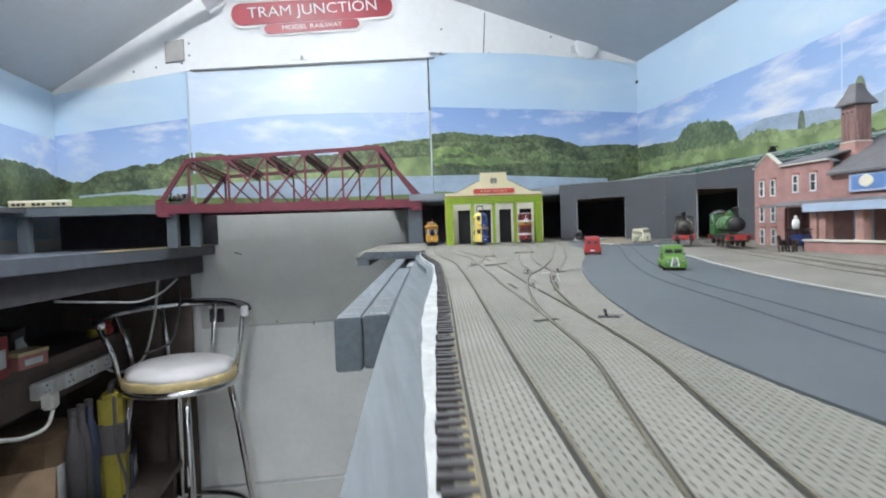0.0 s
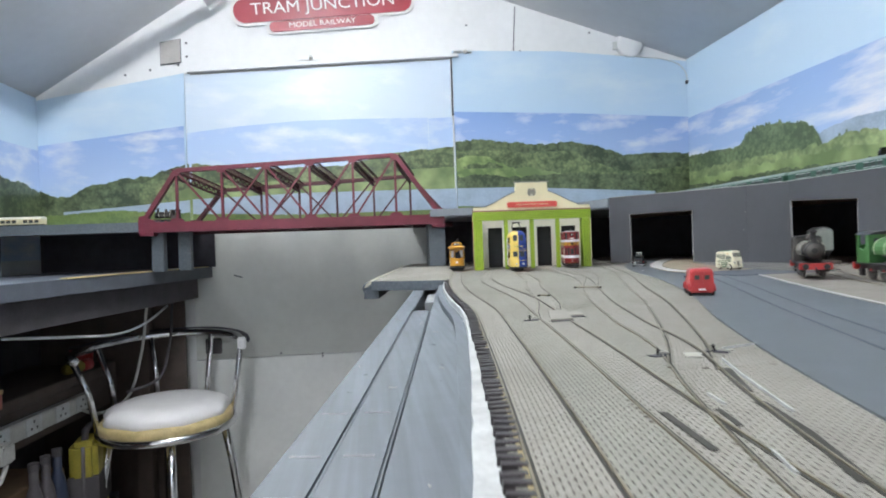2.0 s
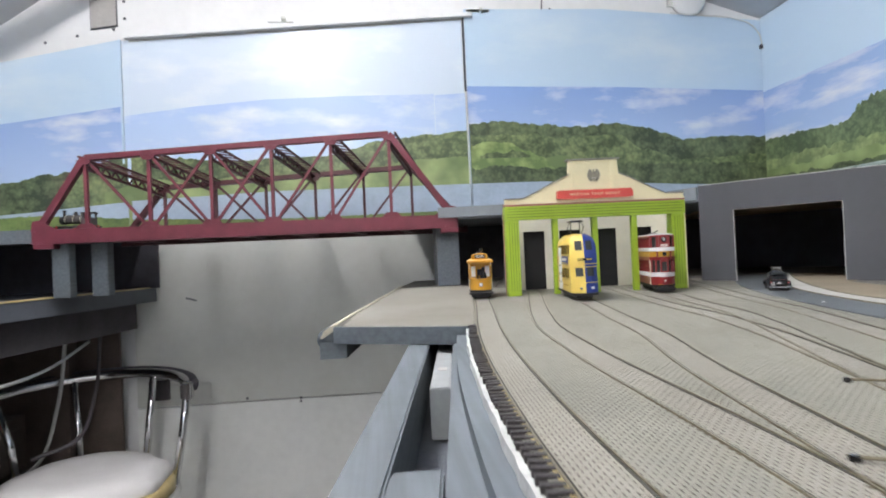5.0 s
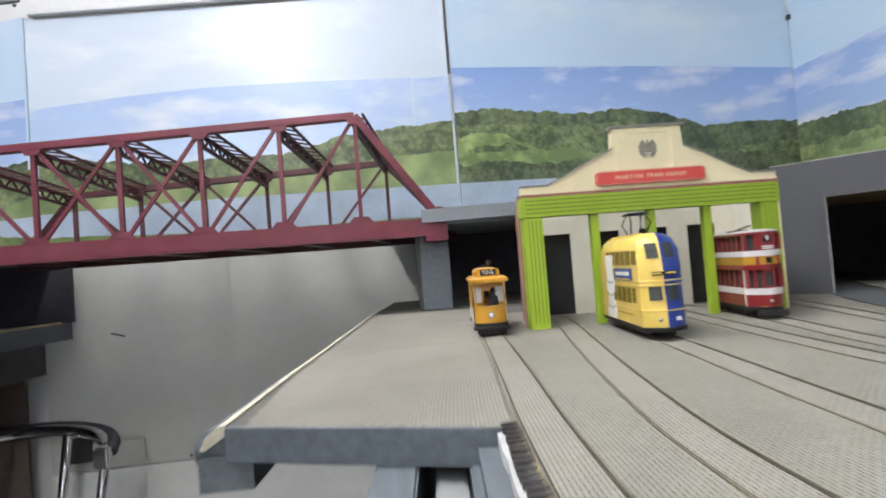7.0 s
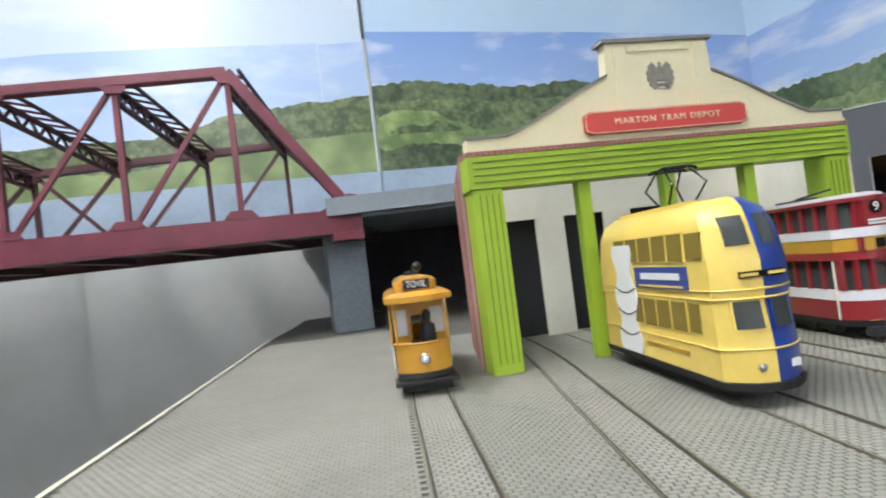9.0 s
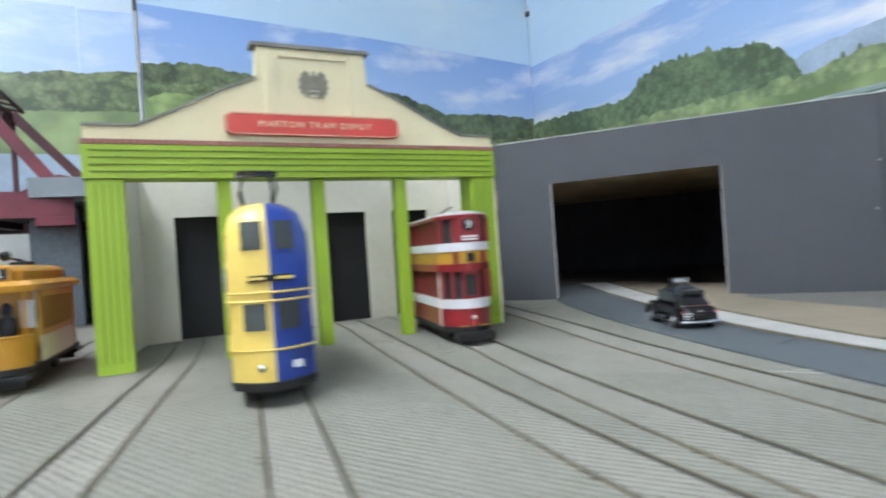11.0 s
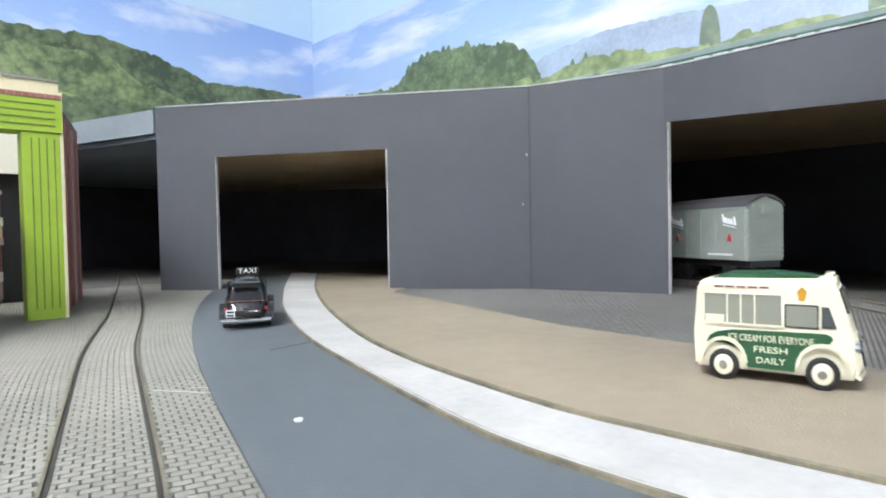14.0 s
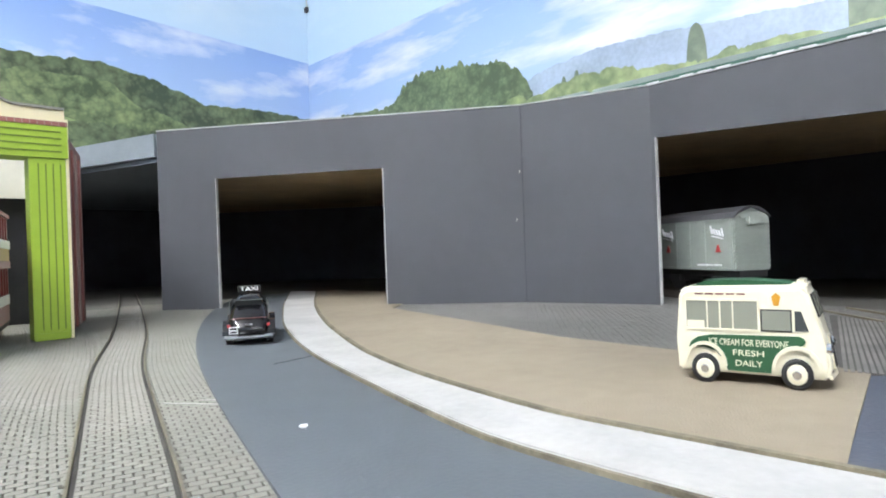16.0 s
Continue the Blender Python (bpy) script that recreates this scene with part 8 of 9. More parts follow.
tagged(part("driver_figurine", fig, "paper_white", m=car.matrix_basis @ pose(0, 0.014, 0.0253), smooth=True), "plain white driver figurine on the carriage roof", "figurine")
# signal on the upper deck
sig = thing("signal_post", pose(0.883, 1.133, 0.1301), "black model signal on a short post on the upper deck", "signal")
part("post", tube([(0, 0, 0.0), (0, 0, 0.050)], 0.0022, 8), "body_black", sig)
part("head", lathe([(0.0085, 0), (0.0085, 0.006)], 14, m=pose(-0.001, -0.002, 0.056, 90)), "body_black", sig)
part("hood", box(-0.007, 0.007, -0.013, -0.003, 0.064, 0.066), "body_black", sig)
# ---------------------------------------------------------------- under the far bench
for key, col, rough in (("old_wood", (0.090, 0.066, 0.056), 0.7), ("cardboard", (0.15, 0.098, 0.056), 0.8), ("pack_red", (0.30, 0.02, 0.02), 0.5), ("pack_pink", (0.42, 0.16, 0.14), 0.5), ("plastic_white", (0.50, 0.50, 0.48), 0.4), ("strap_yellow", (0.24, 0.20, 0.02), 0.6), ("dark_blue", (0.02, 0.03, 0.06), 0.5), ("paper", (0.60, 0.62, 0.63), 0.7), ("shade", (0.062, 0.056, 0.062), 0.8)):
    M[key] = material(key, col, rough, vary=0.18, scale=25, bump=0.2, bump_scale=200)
structure("bench_back", box(XL + 0.002, XL + 0.012, -0.3, 1.98, ZF, -0.02), "shade", "dark boards below the bench", "panel")
structure("bench_back", box(XL + 0.013, -0.565, 1.975, 1.985, ZF, -0.02), "old_wood", "dark boards below the bench", "panel")
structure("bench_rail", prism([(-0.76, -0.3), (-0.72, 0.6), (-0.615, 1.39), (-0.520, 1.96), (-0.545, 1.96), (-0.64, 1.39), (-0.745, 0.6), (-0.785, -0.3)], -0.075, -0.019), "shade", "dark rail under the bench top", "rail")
tagged(part("bench_upright", box(-0.690, -0.650, 1.925, 1.965, ZF, -0.076), "old_wood", bevel=0.002), "dark brown timber upright under the bench", "upright", kind="structure")
tagged(part("bench_upright", box(-0.800, -0.745, 0.40, 0.45, ZF, -0.076), "old_wood", bevel=0.002), "dark brown timber upright under the bench", "upright", kind="structure")
shelf = thing("shelf", pose(0, 0, 0), "dark brown timber shelf below the bench", "shelf")
part("board", prism([(XL + 0.013, 0.30), (-0.865, 0.30), (-0.735, 1.92), (XL + 0.013, 1.92)], -0.262, -0.238), "old_wood", shelf, bevel=0.002)
part("rail", prism([(-0.887, 0.30), (-0.866, 0.30), (-0.736, 1.92), (-0.757, 1.92)], -0.345, -0.2625), "old_wood", shelf)
low = thing("shelf", pose(0, 0, 0), "low dark shelf crowded with boxes", "shelf")
part("board", box(XL + 0.013, -0.60, 0.30, 1.92, -0.690, -0.668), "old_wood", low, bevel=0.002)
part("bracket", box(-0.93, -0.62, 1.88, 1.915, ZF, -0.691), "old_wood", low)
part("bracket", box(-0.93, -0.62, 0.45, 0.485, ZF, -0.691), "old_wood", low)


def carton(m, sx, sy, sz, mat, label, lid=None, open_top=False):
    t = thing("box", m, label, "box", "boxes on the shelves")
    part("body", box(-sx / 2, sx / 2, -sy / 2, sy / 2, 0, sz), mat, t, bevel=0.001)
    if lid:
        part("lid", box(-sx / 2 - 0.001, sx / 2 + 0.001, -sy / 2 - 0.001, sy / 2 + 0.001, sz, sz + 0.008), lid, t)
    part("label", box(sx / 2, sx / 2 + 0.0008, -sy * 0.3, sy * 0.3, sz * 0.25, sz * 0.7), "paper", t, "pale printed label")
    if open_top:
        for s in (-1, 1):
            part("flap", box(-sx / 2, sx / 2, 0, sy * 0.42, -0.001, 0.001), mat, t, m=pose(0, s * sy / 2, sz, 0, 0, 0) @ pose(0, 0, 0, 45 if s > 0 else 135))
    return t


carton(pose(-0.785, 1.27, -0.238, 0, 0, 8), 0.06, 0.075, 0.085, "pack_red", "red and white packet standing on the shelf")
carton(pose(-0.775, 1.395, -0.238, 0, 0, -14), 0.05, 0.085, 0.030, "pack_pink", "small pink and cream box on the shelf", "cushion_side")
carton(pose(-0.850, 1.16, -0.238, 0, 0, 0), 0.07, 0.09, 0.10, "dark_blue", "dark blue packet at the back of the shelf")
carton(pose(-0.880, 1.50, -0.238, 0, 0, 12), 0.08, 0.10, 0.07, "shade", "dark tool case on the shelf")
carton(pose(-0.820, 1.02, -0.238, 0, 0, -6), 0.06, 0.10, 0.09, "pack_red", "red packet standing on the shelf")
carton(pose(-0.735, 1.17, -0.668, 0, 0, 20), 0.18, 0.26, 0.12, "cardboard", "open brown cardboard carton on the low shelf", open_top=True)
carton(pose(-0.84, 1.55, -0.668, 0, 0, -8), 0.18, 0.20, 0.24, "cardboard", "tall brown cardboard carton on the low shelf")
carton(pose(-0.74, 1.77, -0.668, 0, 0, 14), 0.10, 0.12, 0.10, "dark_blue", "dark blue box on the low shelf")
carton(pose(-0.80, 0.85, -0.668, 0, 0, 4), 0.22, 0.24, 0.22, "shade", "dark storage crate on the low shelf")
for x, y, z, rz, tilt in ((-0.80, 1.465, -0.213, 20, 62), (-0.80, 1.34, -0.190, -15, 80)):
    sheet = thing("paper_sheet", pose(x, y, z, 0, tilt, rz), "loose white paper leaning on the shelf", "paper", "loose papers")
    part("sheet", box(-0.028, 0.028, -0.024, 0.024, -0.0006, 0.0006), "paper", sheet)
sheet = thing("paper_sheet", pose(-0.615, 1.52, -0.655, 0, 12, 25), "large pale paper lying over the low shelf", "paper", "loose papers")
part("sheet", box(-0.06, 0.06, -0.09, 0.09, -0.0008, 0.0008), "paper", sheet)
torch = thing("torch", pose(-0.775, 1.735, -0.2225, 0, 90, 75), "yellow and red torch lying on the shelf", "torch")
part("barrel", lathe([(0.013, 0), (0.013, 0.05)], 14), "strap_yellow", torch, smooth=True)
part("head", lathe([(0.013, 0.0505), (0.0152, 0.058), (0.0152, 0.078)], 14), "pack_red", torch, "red torch head", smooth=True)
cup = thing("pot", pose(-0.80, 1.87, -0.238), "red paint pot on the shelf", "pot")
part("pot", lathe([(0.026, 0), (0.028, 0.045), (0.028, 0.048)], 18), "pack_red", cup, smooth=True)
part("lid", lathe([(0.029, 0.0482), (0.029, 0.054)], 18), "shade", cup)
# socket strip, plug and flex
strip_s = thing("socket_strip", pose(-0.7665, 1.54, -0.302, 0, 0, -4.6), "white mains socket strip screwed under the shelf", "socket")
part("body", box(0.0, 0.022, -0.13, 0.215, -0.019, 0.019), "plastic_white", strip_s, bevel=0.003)
for y in (-0.10, 0.0, 0.10, 0.18):
    part("socket", box(0.0221, 0.0232, y - 0.026, y + 0.026, -0.018, 0.018), "paper", strip_s, bevel=0.0004)
    for dy, dz in ((0, 0.009), (-0.009, -0.005), (0.009, -0.005)):
        part("slot", box(0.0233, 0.0238, y + dy - 0.0025, y + dy + 0.0025, dz - 0.0025, dz + 0.0025), "shade", strip_s)
plug = thing("plug", pose(-0.752, 1.425, -0.320, 0, 0, -4.6), "white mains plug with its flex hanging down", "plug")
part("body", box(0, 0.026, -0.018, 0.018, -0.024, 0.016), "plastic_white", plug, bevel=0.005)
part("flex", tube([tuple(p) for p in smooth_line([(0.018, 0, -0.026), (0.02, -0.02, -0.05), (0.02, -0.10, -0.055), (0.02, -0.20, -0.03), (0.02, -0.32, -0.02), (0.01, -0.50, -0.02)], 0.02)], 0.0045, 8), "plastic_white", plug, smooth=True)
for i, (pts, r, mat, lab) in enumerate((
        ([(-0.66, 1.30, -0.085), (-0.62, 1.48, -0.110), (-0.60, 1.62, -0.125), (-0.585, 1.75, -0.115), (-0.57, 1.85, -0.085)], 0.003, "paper", "thin pale wire hanging under the bench"),
        ([(-0.64, 1.90, -0.08), (-0.66, 1.90, -0.22), (-0.69, 1.88, -0.33), (-0.72, 1.78, -0.345), (-0.735, 1.70, -0.31)], 0.004, "plastic_white", "white cable hanging beside the socket"),
        ([(-0.58, 1.92, -0.08), (-0.585, 1.90, -0.20), (-0.60, 1.86, -0.28), (-0.66, 1.80, -0.30)], 0.004, "shade", "black cable hanging under the bench"),
        ([(-0.64, 1.52, -0.35), (-0.63, 1.50, -0.48), (-0.62, 1.52, -0.60), (-0.63, 1.49, -0.66)], 0.004, "shade", "black cable hanging to the low shelf"))):
    c = thing("cable", pose(0, 0, 0), lab, "cable", "loose cables")
    part("flex", tube([tuple(p) for p in smooth_line(pts, 0.02)], r, 8), mat, c, smooth=True)
strap = thing("yellow_case", pose(-0.712, 1.700, -0.668, 0, 0, 12), "yellow and black tool case standing under the shelf", "case")
part("shell", box(-0.03, 0.03, -0.06, 0.06, 0.0, 0.29), "strap_yellow", strap, bevel=0.012)
part("band", box(-0.033, 0.033, -0.062, 0.062, 0.13, 0.21), "shade", strap, "black band")
part("handle", tube([(0, -0.03, 0.288), (0, -0.025, 0.31), (0, 0.025, 0.31), (0, 0.03, 0.288)], 0.008, 8), "shade", strap, smooth=True)
for k, (y, c) in enumerate(((1.50, "shade"), (1.545, "shade"), (1.59, "dark_blue"))):
    b = thing("bottle", pose(-0.728, y, -0.668), "dark bottle standing under the socket strip", "bottle", "dark bottles")
    part("bottle", lathe([(0.019, 0), (0.020, 0.19), (0.015, 0.23), (0.009, 0.25), (0.009, 0.28)], 14), c, b, smooth=True)
    part("cap", lathe([(0.010, 0.281), (0.010, 0.298)], 12), "shade", b)
# plate and latch on the door beside the stool
lock = thing("door_lock", pose(-0.47, YB - 0.014, -0.225), "dark lock case and clear plate on the door", "lock")
part("case", box(-0.045, 0.0, -0.012, 0.0, -0.02, 0.025), "shade", lock, bevel=0.002)
part("plate", box(0.0005, 0.09, -0.006, 0.0, -0.025, 0.012), "door_grey", lock, bevel=0.001)
# black bolt heads along the timber
for k, y in enumerate((0.02, 0.07, 0.125, 0.175, 0.225)):
    b = thing("coach_bolt", pose(SLOPE * (y - 0.09) - 0.0431 + 0.0035 * (min(max((0.32 - y) / 0.18, 0.0), 1.6)) ** 1.5, y, -0.055 - 0.004 * (k % 2), 0, -90, 0), "black coach bolt in the side of the grey timber", "bolt", "coach bolts")
    part("head", lathe([(0.0055, 0.0), (0.0055, 0.004), (0.004, 0.006)], 12), "shade", b)
# ---------------------------------------------------------------- stone setts of the tram yard, each with its own edges
def at_height(pts):
    line = smooth_line(pts)
    return np.array([p.y for p in line]), np.array([p.x for p in line])


def laid(x0, x1, y0, y1, turn, length, width):
    """Centres of setts in running bond over a plan rectangle."""
    cx, cy, half = (x0 + x1) / 2, (y0 + y1) / 2, math.hypot(x1 - x0, y1 - y0) / 2
    n, k = int(half / length) + 1, int(half / width) + 1
    j, i = np.meshgrid(np.arange(-k, k + 1), np.arange(-n, n + 1))
    u, v = (i + 0.5 * (j % 2)) * length, j * width
    c, s = math.cos(turn), math.sin(turn)
    x, y = (cx + u * c - v * s).ravel(), (cy + u * s + v * c).ravel()
    keep = (x > x0) & (x < x1) & (y > y0) & (y < y1)
    return x[keep], y[keep]


def laid_along(pts, reach, y0, y1, length, width):
    """Centres and turns of setts whose rows cross a track and follow it round its bends."""
    ly, lx = at_height(pts)
    slope = np.interp(np.arange(y0, y1, 0.004), (ly[1:] + ly[:-1]) / 2, np.diff(lx) / np.diff(ly))
    j, i = np.meshgrid(np.arange(int((y1 - y0) / width)), np.arange(int(-reach / length), int(reach / length) + 1))
    u, v = ((i + 0.5 * (j % 2)) * length).ravel(), (y0 + j * width).ravel()
    t = -np.arctan(np.interp(v, np.arange(y0, y1, 0.004), slope))
    return np.interp(v, ly, lx) + u * np.cos(t), v + u * np.sin(t), t


def sett_bed(name, x, y, turn, length, width, low, top, mat, label, parent, seed):
    """Many setts in one mesh: a tapered block each, its end joints wider than its bed joints."""
    rnd = np.random.default_rng(seed)
    n = len(x)
    a, b = length / 2 - 0.00002, width / 2 - 0.00002
    sx, sy = np.array([-1, 1, 1, -1, -1, 1, 1, -1]), np.array([-1, -1, 1, 1, -1, -1, 1, 1])
    top_in = np.array([0, 0, 0, 0, 1, 1, 1, 1])
    u = sx * (a - 0.06 * length * top_in) + rnd.normal(0, 0.00003, (n, 8)) * top_in
    v = sy * (b - 0.045 * width * top_in) + rnd.normal(0, 0.00003, (n, 8)) * top_in
    turn = np.broadcast_to(turn, (n,))
    c, s = np.cos(turn)[:, None], np.sin(turn)[:, None]
    pts = np.empty((n, 8, 3))
    pts[:, :, 0], pts[:, :, 1] = x[:, None] + u * c - v * s, y[:, None] + u * s + v * c
    pts[:, :4, 2], pts[:, 4:, 2] = low, top + rnd.normal(0, 0.000012, n)[:, None]
    quads = np.array([[4, 5, 6, 7], [0, 1, 5, 4], [1, 2, 6, 5], [2, 3, 7, 6], [3, 0, 4, 7]])
    faces = (quads[None] + 8 * np.arange(n)[:, None, None]).reshape(-1, 4)
    me = bpy.data.meshes.new(name)
    me.from_pydata(pts.reshape(-1, 3).tolist(), [], faces.tolist())
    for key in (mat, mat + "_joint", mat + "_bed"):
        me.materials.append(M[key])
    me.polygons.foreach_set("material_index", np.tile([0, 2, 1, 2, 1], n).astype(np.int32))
    ob = new(name, me)
    ob.parent = parent
    return tagged(ob, label, kind="stuff")


def deck_edge(y):
    """The outer side of the deck's embossed sheet."""
    return np.interp(y, [1.060, 1.20, 1.335, 1.75], [-0.010, -0.003, 0.015, 0.066])


def on_deck(x, y):
    ay, ax = at_height(A_LINE)
    return (y > 1.0425 - 0.447 * (x - 0.0945)) & (x < np.interp(y, ay, ax) - 0.0105)


WORN = (((0.350, 1.168), (0.356, 1.150), (0.366, 1.141), (0.3775, 1.139), (0.387, 1.175), (0.4015, 1.22), (0.4235, 1.285), (0.415, 1.33), (0.392, 1.27), (0.366, 1.21)), ((0.168, 1.265), (0.190, 1.232), (0.205, 1.275), (0.200, 1.325), (0.175, 1.325)))


def within(x, y, poly):
    odd = np.zeros(len(x), bool)
    for (ax, ay), (bx, by) in zip(poly, poly[1:] + poly[:1]):
        cross = (ay > y) != (by > y)
        odd ^= cross & (x < (bx - ax) * (y - ay) / (by - ay + 1e-12) + ax)
    return odd


base_sheet = bpy.data.objects["baseboard"]
deck_sheet = bpy.data.objects["platform_deck"]
LONG, SHORT = 0.0033, 0.0022
ry, rx = at_height(ROAD_L)
cy_, cx_ = at_height(TRACKS["C"])
ay_, ax_ = at_height(A_LINE)
order = ("A", "B", "Y", "C", "R", "T")


def owner(x, y):
    """Which track's sheet a place belongs to: the last one whose first rail it has passed."""
    own = np.zeros(len(x), int)
    for k, key in enumerate(order):
        ly, lx = at_height(TRACKS[key])
        inside = (y >= ly[0]) & (y <= ly[-1])
        own = np.where(inside & (x > np.interp(y, ly, lx) - GAUGE / 2), k, own)
    return own


def single_setts(x, y, turn, z, mat, parent):
    """Setts that can be picked apart: one object each on one shared block."""
    a, b = LONG / 2 - 0.00002, SHORT / 2 - 0.00002
    stone = bmesh.new()
    lo = [stone.verts.new((s * a, t * b, -0.0005)) for s, t in ((-1, -1), (1, -1), (1, 1), (-1, 1))]
    hi = [stone.verts.new((s * (a - 0.06 * LONG), t * (b - 0.045 * SHORT), 0.0)) for s, t in ((-1, -1), (1, -1), (1, 1), (-1, 1))]
    stone.faces.new(hi)
    for i in range(4):
        stone.faces.new((lo[i], lo[(i + 1) % 4], hi[(i + 1) % 4], hi[i]))
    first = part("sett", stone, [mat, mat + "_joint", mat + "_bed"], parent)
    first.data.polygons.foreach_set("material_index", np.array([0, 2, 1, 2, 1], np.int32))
    for i in range(len(x)):
        ob = first if i == 0 else new("sett", first.data)
        ob.parent = parent
        ob.matrix_basis = pose(float(x[i]), float(y[i]), z + random.uniform(-0.000012, 0.000012), random.uniform(-0.5, 0.5), random.uniform(-0.5, 0.5), math.degrees(turn[i]))


for k, key in enumerate(order):
    start = max(-0.12, TRACKS[key][0][1])
    x, y, turn = laid_along(TRACKS[key], 0.14, start, 1.52, LONG, SHORT)
    keep = (owner(x, y) == k) & (x < np.interp(y, ry, rx) + 0.0015) & (x > np.interp(y, ay_, ax_) - 0.0125) & ~on_deck(x, y)
    x, y, turn = x[keep], y[keep], turn[keep]
    worn = (x > np.interp(y, cy_, cx_) + GAUGE / 2) & (y < 0.62)
    for poly in WORN:
        worn |= within(x, y, poly)
    if worn.any():
        sett_bed("setts", x[worn], y[worn], turn[worn], LONG, SHORT, -0.0001, 0.0004, "sett_deck", "worn setts with filled joints", base_sheet, 25 + k)
    x, y, turn = x[~worn], y[~worn], turn[~worn]
    if key == "T":
        near = np.flatnonzero((x > 0.34) & (y > 1.0) & (y < 1.10))[:300]
        rest = np.setdiff1d(np.arange(len(x)), near)
        single_setts(x[near], y[near], turn[near], 0.0004, "sett_side", base_sheet)
        x, y, turn = x[rest], y[rest], turn[rest]
    ly, lx = at_height(TRACKS[key])
    gauge = np.abs(x - np.interp(y, ly, lx)) < GAUGE / 2 + 0.001
    for pick, mat, text in ((gauge, "sett_stone", "small pale stone setts between the rails"), (~gauge, "sett_side", "small greenish-grey setts between the tracks")):
        sett_bed("setts", x[pick], y[pick], turn[pick], LONG, SHORT, -0.0001, 0.0004, mat, text, base_sheet, 5 + k)
x, y, turn = laid_along(TRACKS["A"], 0.16, 1.03, 1.62, LONG, SHORT)
keep = on_deck(x, y) & (x > deck_edge(y) + 0.001)
near = np.flatnonzero(keep & (x > 0.055) & (y < 1.12))[:300]
single_setts(x[near], y[near], turn[near], 0.0007, "sett_deck", deck_sheet)
keep[near] = False
sett_bed("setts", x[keep], y[keep], turn[keep], LONG, SHORT, 0.0004, 0.0007, "sett_deck", "small stone-grey setts on the deck", deck_sheet, 9)
# darker, finer setts of the yard before the tunnel mouths
x, y = laid(0.50, 0.80, 0.90, 1.42, 0.65, 0.0026, 0.0030)
keep = within(x, y, tuple(yardpave))
yard_sheet = [ob for ob in bpy.data.objects if ob.name.startswith("pavement") and "cobbled" in ob.get("label", "")][0]
sett_bed("setts", x[keep], y[keep], 0.65, 0.0026, 0.0030, 0.0009, 0.0013, "sett_dark", "fine dark grey setts of the yard", yard_sheet, 12)
# ---------------------------------------------------------------- torn sheet edges, levers and marks between the rails
M["chalk"] = material("chalk", (0.40, 0.39, 0.35), 0.8, vary=0.15, scale=200)
base = bpy.data.objects["baseboard"]
for flap in ([(0.100, 0.555), (0.115, 0.557), (0.127, 0.609), (0.112, 0.602)], [(0.118, 0.573), (0.128, 0.573), (0.133, 0.595), (0.122, 0.590)]):
    part("lifted_sheet", prism(flap, 0.0006, 0.0017), "sett_deck", base, "lifted corner of the embossed sheet", bevel=0.0002)
    (x0, y0), (x1, y1) = flap[:2]
    # black strip painted on the setts as the flap's shadow
    part("sheet_shadow", strip([Vector((x0, y0 - 0.0026, 0)), Vector((x1, y1 - 0.0026, 0))], [Vector((x1, y0 + 0.0001, 0)) - Vector((x1 - x0, 0, 0)), Vector((x1, y1 + 0.0001, 0))], -0.001, 0.00075), "black", base, "shadow strip painted before the lifted sheet")
for pts, w in (([(0.0683, 0.3224), (0.0717, 0.3541)], 0.0011), ([(0.0850, 0.3380), (0.0882, 0.3535)], 0.0008), ([(0.0868, 0.2996), (0.0974, 0.3293), (0.1042, 0.3575)], 0.0017), ([(0.1085, 0.3700), (0.1216, 0.4020)], 0.0016), ([(0.0394, 0.1925), (0.0497, 0.1950)], 0.0016)):
    line = [Vector((x, y, 0)) for x, y in pts]
    part("point_slot", strip(side_offset(line, -w), side_offset(line, w), -0.0008, 0.00072), "groove", base, "dark open slot beside a point blade")
for pts in ([(0.0766, 0.3064), (0.0805, 0.3197)], [(0.0927, 0.3575), (0.0945, 0.3690)], [(0.1064, 0.3465), (0.1200, 0.3900), (0.1300, 0.4180)], [(0.1435, 0.4390), (0.1640, 0.4454)]):
    line = [Vector((x, y, 0)) for x, y in pts]
    part("point_blade", strip(side_offset(line, -0.00035), side_offset(line, 0.00035), 0.0002, 0.00125), "card_edge", base, "bright worn edge of a point blade")
part("paint_mark", prism([(0.1225, 0.4353), (0.1302, 0.4328), (0.1270, 0.4290), (0.1252, 0.4243), (0.1184, 0.4264), (0.1212, 0.4310)], 0.0002, 0.00075), "chalk", base, "pale worn patch on the setts")
for x, y, rz in ((0.0895, 0.564, 12), (0.110, 0.432, 15), (0.137, 0.433, -40), (0.0715, 0.1915, -25)):
    lever = thing("point_lever", pose(x, y, 0.0006, 0, 0, rz), "small black point lever with a pale tie bar", "lever", "point levers")
    part("slot", box(-0.0045, 0.0045, -0.0020, 0.0020, 0.0, 0.0004), "black", lever)
    part("lever", tube([(-0.0010, 0, 0.0004), (-0.0016, -0.001, 0.0032)], 0.0006, 6), "body_black", lever)
    part("tie_bar", box(0.000, 0.0062, 0.0010, 0.0018, 0.0005, 0.0012), "chalk", lever, "pale tie bar")
for pts in ([(0.202, 0.801), (0.225, 0.789)], [(0.141, 0.727), (0.149, 0.723)]):
    rod = thing("point_rod", pose(0, 0, 0), "thin steel rod lying across the rails", "rod", "point rods")
    part("rod", tube([(x, y, 0.0017) for x, y in pts], 0.0006, 6), "rail", rod)
    for x, y in pts:
        part("end", box(x - 0.0012, x + 0.0012, y - 0.0009, y + 0.0009, 0.0006, 0.0022), "body_black", rod)
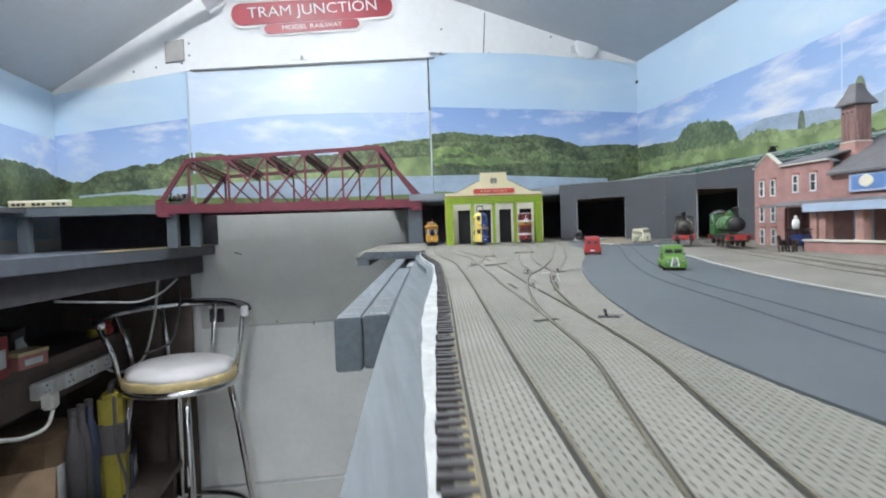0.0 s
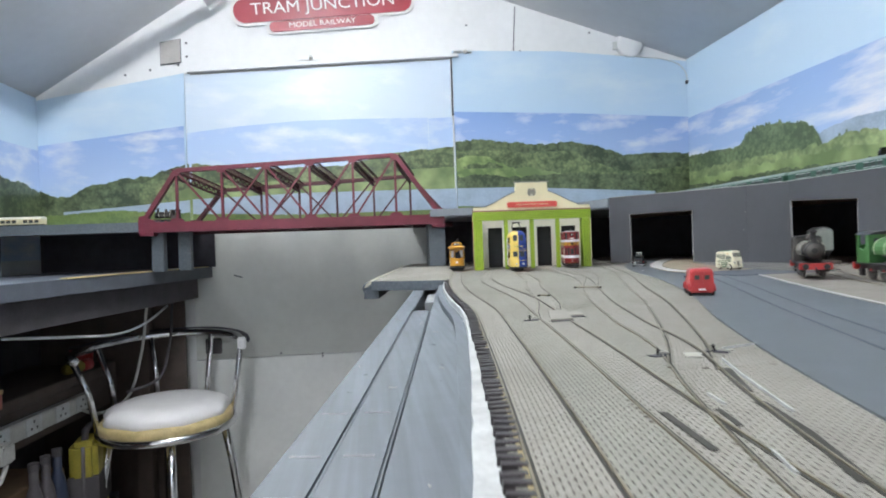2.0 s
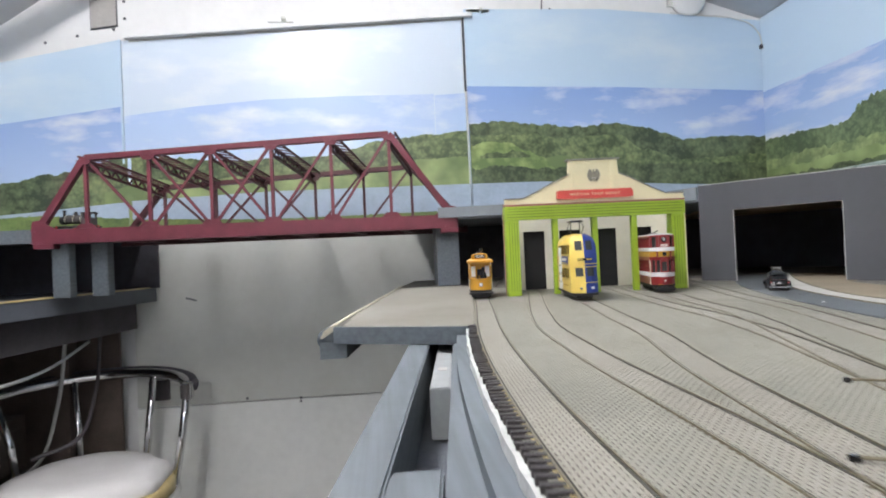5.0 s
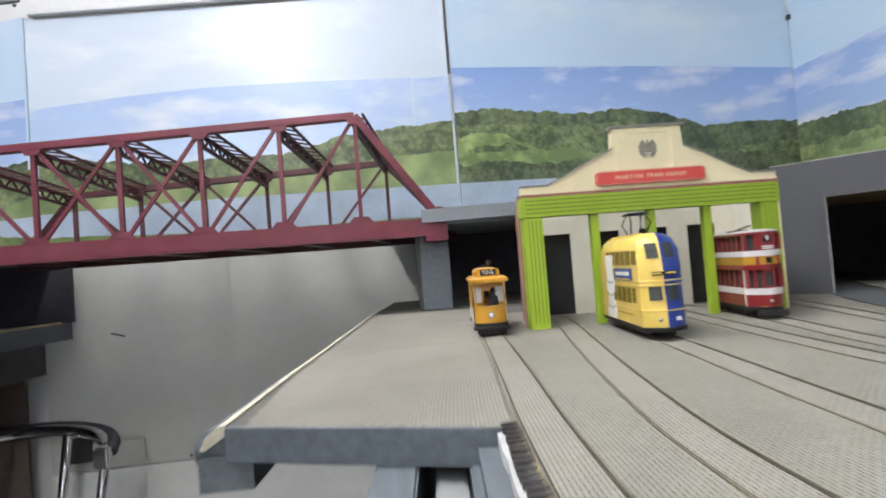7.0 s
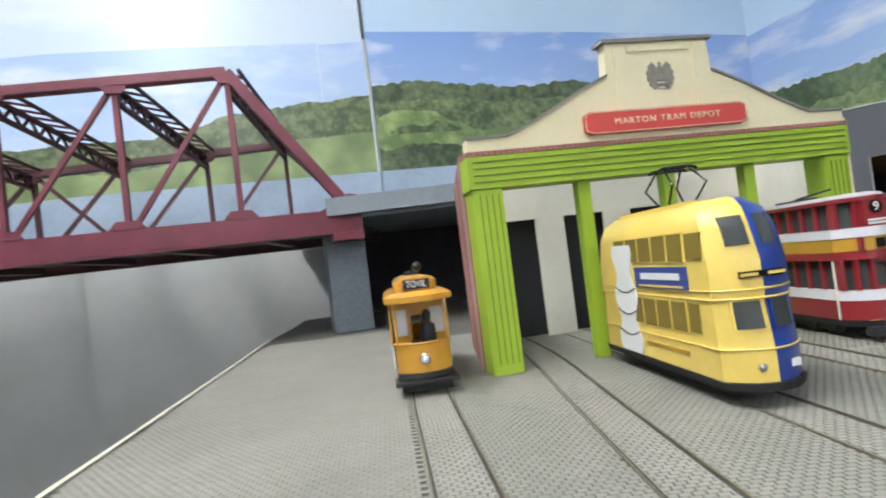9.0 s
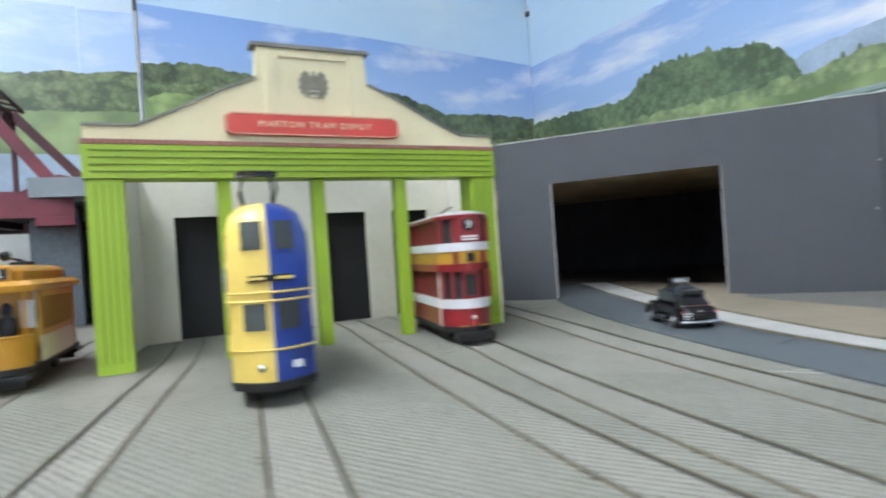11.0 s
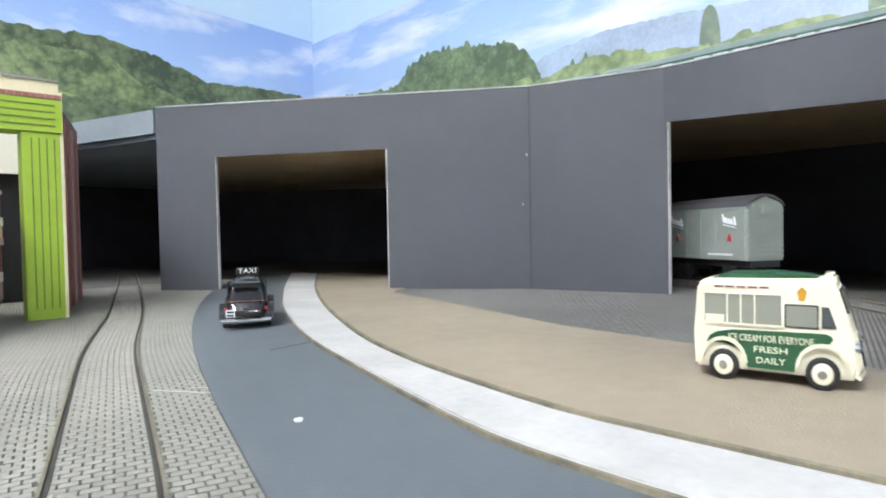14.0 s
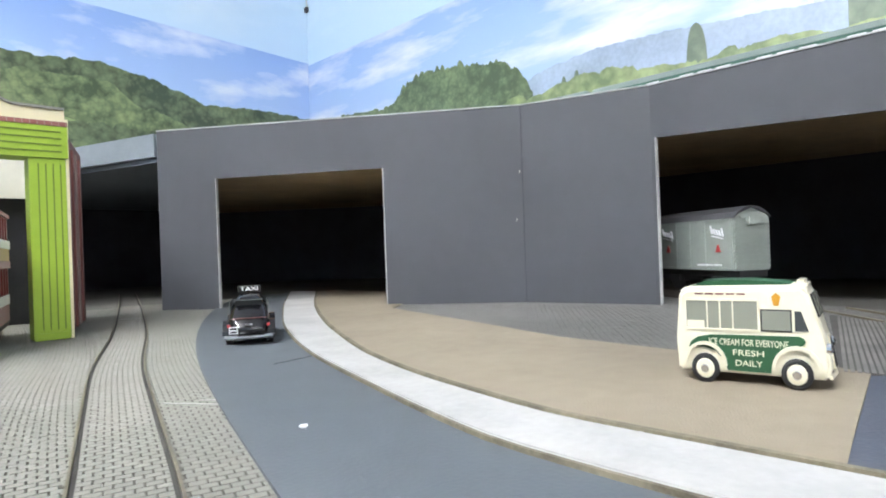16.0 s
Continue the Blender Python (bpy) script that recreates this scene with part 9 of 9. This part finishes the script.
for pts, w in (([(0.391, 1.1165), (0.401, 1.101)], 0.0005), ([(0.459, 1.390), (0.475, 1.387)], 0.0005), ([(0.322, 1.304), (0.334, 1.295)], 0.0005), ([(0.328, 1.249), (0.340, 1.243)], 0.0004), ([(0.399, 1.111), (0.4045, 1.1055)], 0.0004), ([(0.191, 0.613), (0.196, 0.6145)], 0.0004), ([(0.151, 1.312), (0.162, 1.311)], 0.0004), ([(0.245, 1.245), (0.256, 1.244)], 0.0004)):
    line = [Vector((x, y, 0)) for x, y in pts]
    part("paint_mark", strip(side_offset(line, -w), side_offset(line, w), 0.0002, 0.00068), "chalk", base, "thin whitish scrape across the setts")
road_ob = bpy.data.objects["road"]
part("fleck", prism([(0.4013, 1.0620), (0.4026, 1.0614), (0.4036, 1.0624), (0.4026, 1.0629), (0.4016, 1.0633)], 0.0012, 0.0019), "paper_white", road_ob, "torn white paper fleck", bevel=0.0002)
crack = [Vector((0.438 + 0.022 * k / 8, 1.1395 + 0.0035 * k / 8 + 0.0006 * math.sin(k * 2.1), 0)) for k in range(9)]
part("scratch", strip(side_offset(crack, -0.00035), side_offset(crack, 0.00035), 0.0002, 0.00132), "black", road_ob, "dark scratch across the road")
for x, y, z in ((0.6655, 1.2010, 0.060), (0.6672, 1.1985, 0.094)):
    tagged(part("paint_chip", box(-0.0003, 0.0003, -0.0003, 0.0003, -0.0009, 0.0009, m=pose(x - 0.0022, y - 0.0015, z, 0, 0, -56)), "chalk"), "tiny white chip in the dark card wall", "chip", "paint chips")
# pale lines across the bearers, and scratches along them
for o0, o1, ys, top in ((-0.0755, -0.0655, (0.350, 0.381, 0.428), -0.0140), (-0.0580, -0.0480, (0.344, 0.377, 0.424), -0.0135)):
    for y in ys:
        line = [Vector((SLOPE * (y - 0.09) + o0, y + 0.0010, 0)), Vector((SLOPE * (y - 0.09) + o1, y - 0.0010, 0))]
        part("scratch", strip(side_offset(line, -0.00022), side_offset(line, 0.00022), top - 0.0005, top + 0.00025), "card_edge", base, "thin pale line across the grey paint")
rnd = random.Random(4)
for k in range(20):
    y = rnd.uniform(0.30, 1.0)
    o, top = rnd.choice(((-0.0312, -0.0125), (-0.0528, -0.0135), (-0.0705, -0.0140)))
    o += rnd.uniform(-0.006, 0.006)
    if top < -0.013 and not 0.355 < y < (0.77 if top > -0.0138 else 1.0):
        continue
    a = Vector((SLOPE * (y - 0.09) + o, y, 0))
    d = Vector((rnd.uniform(-0.004, 0.004), rnd.uniform(0.001, 0.005), 0))
    w = rnd.uniform(0.00012, 0.00028)
    part("scratch", strip(side_offset([a, a + d], -w), side_offset([a, a + d], w), top - 0.0005, top + 0.00025), "chalk" if k % 3 else "grey_dark", base, "scratch in the grey paint")
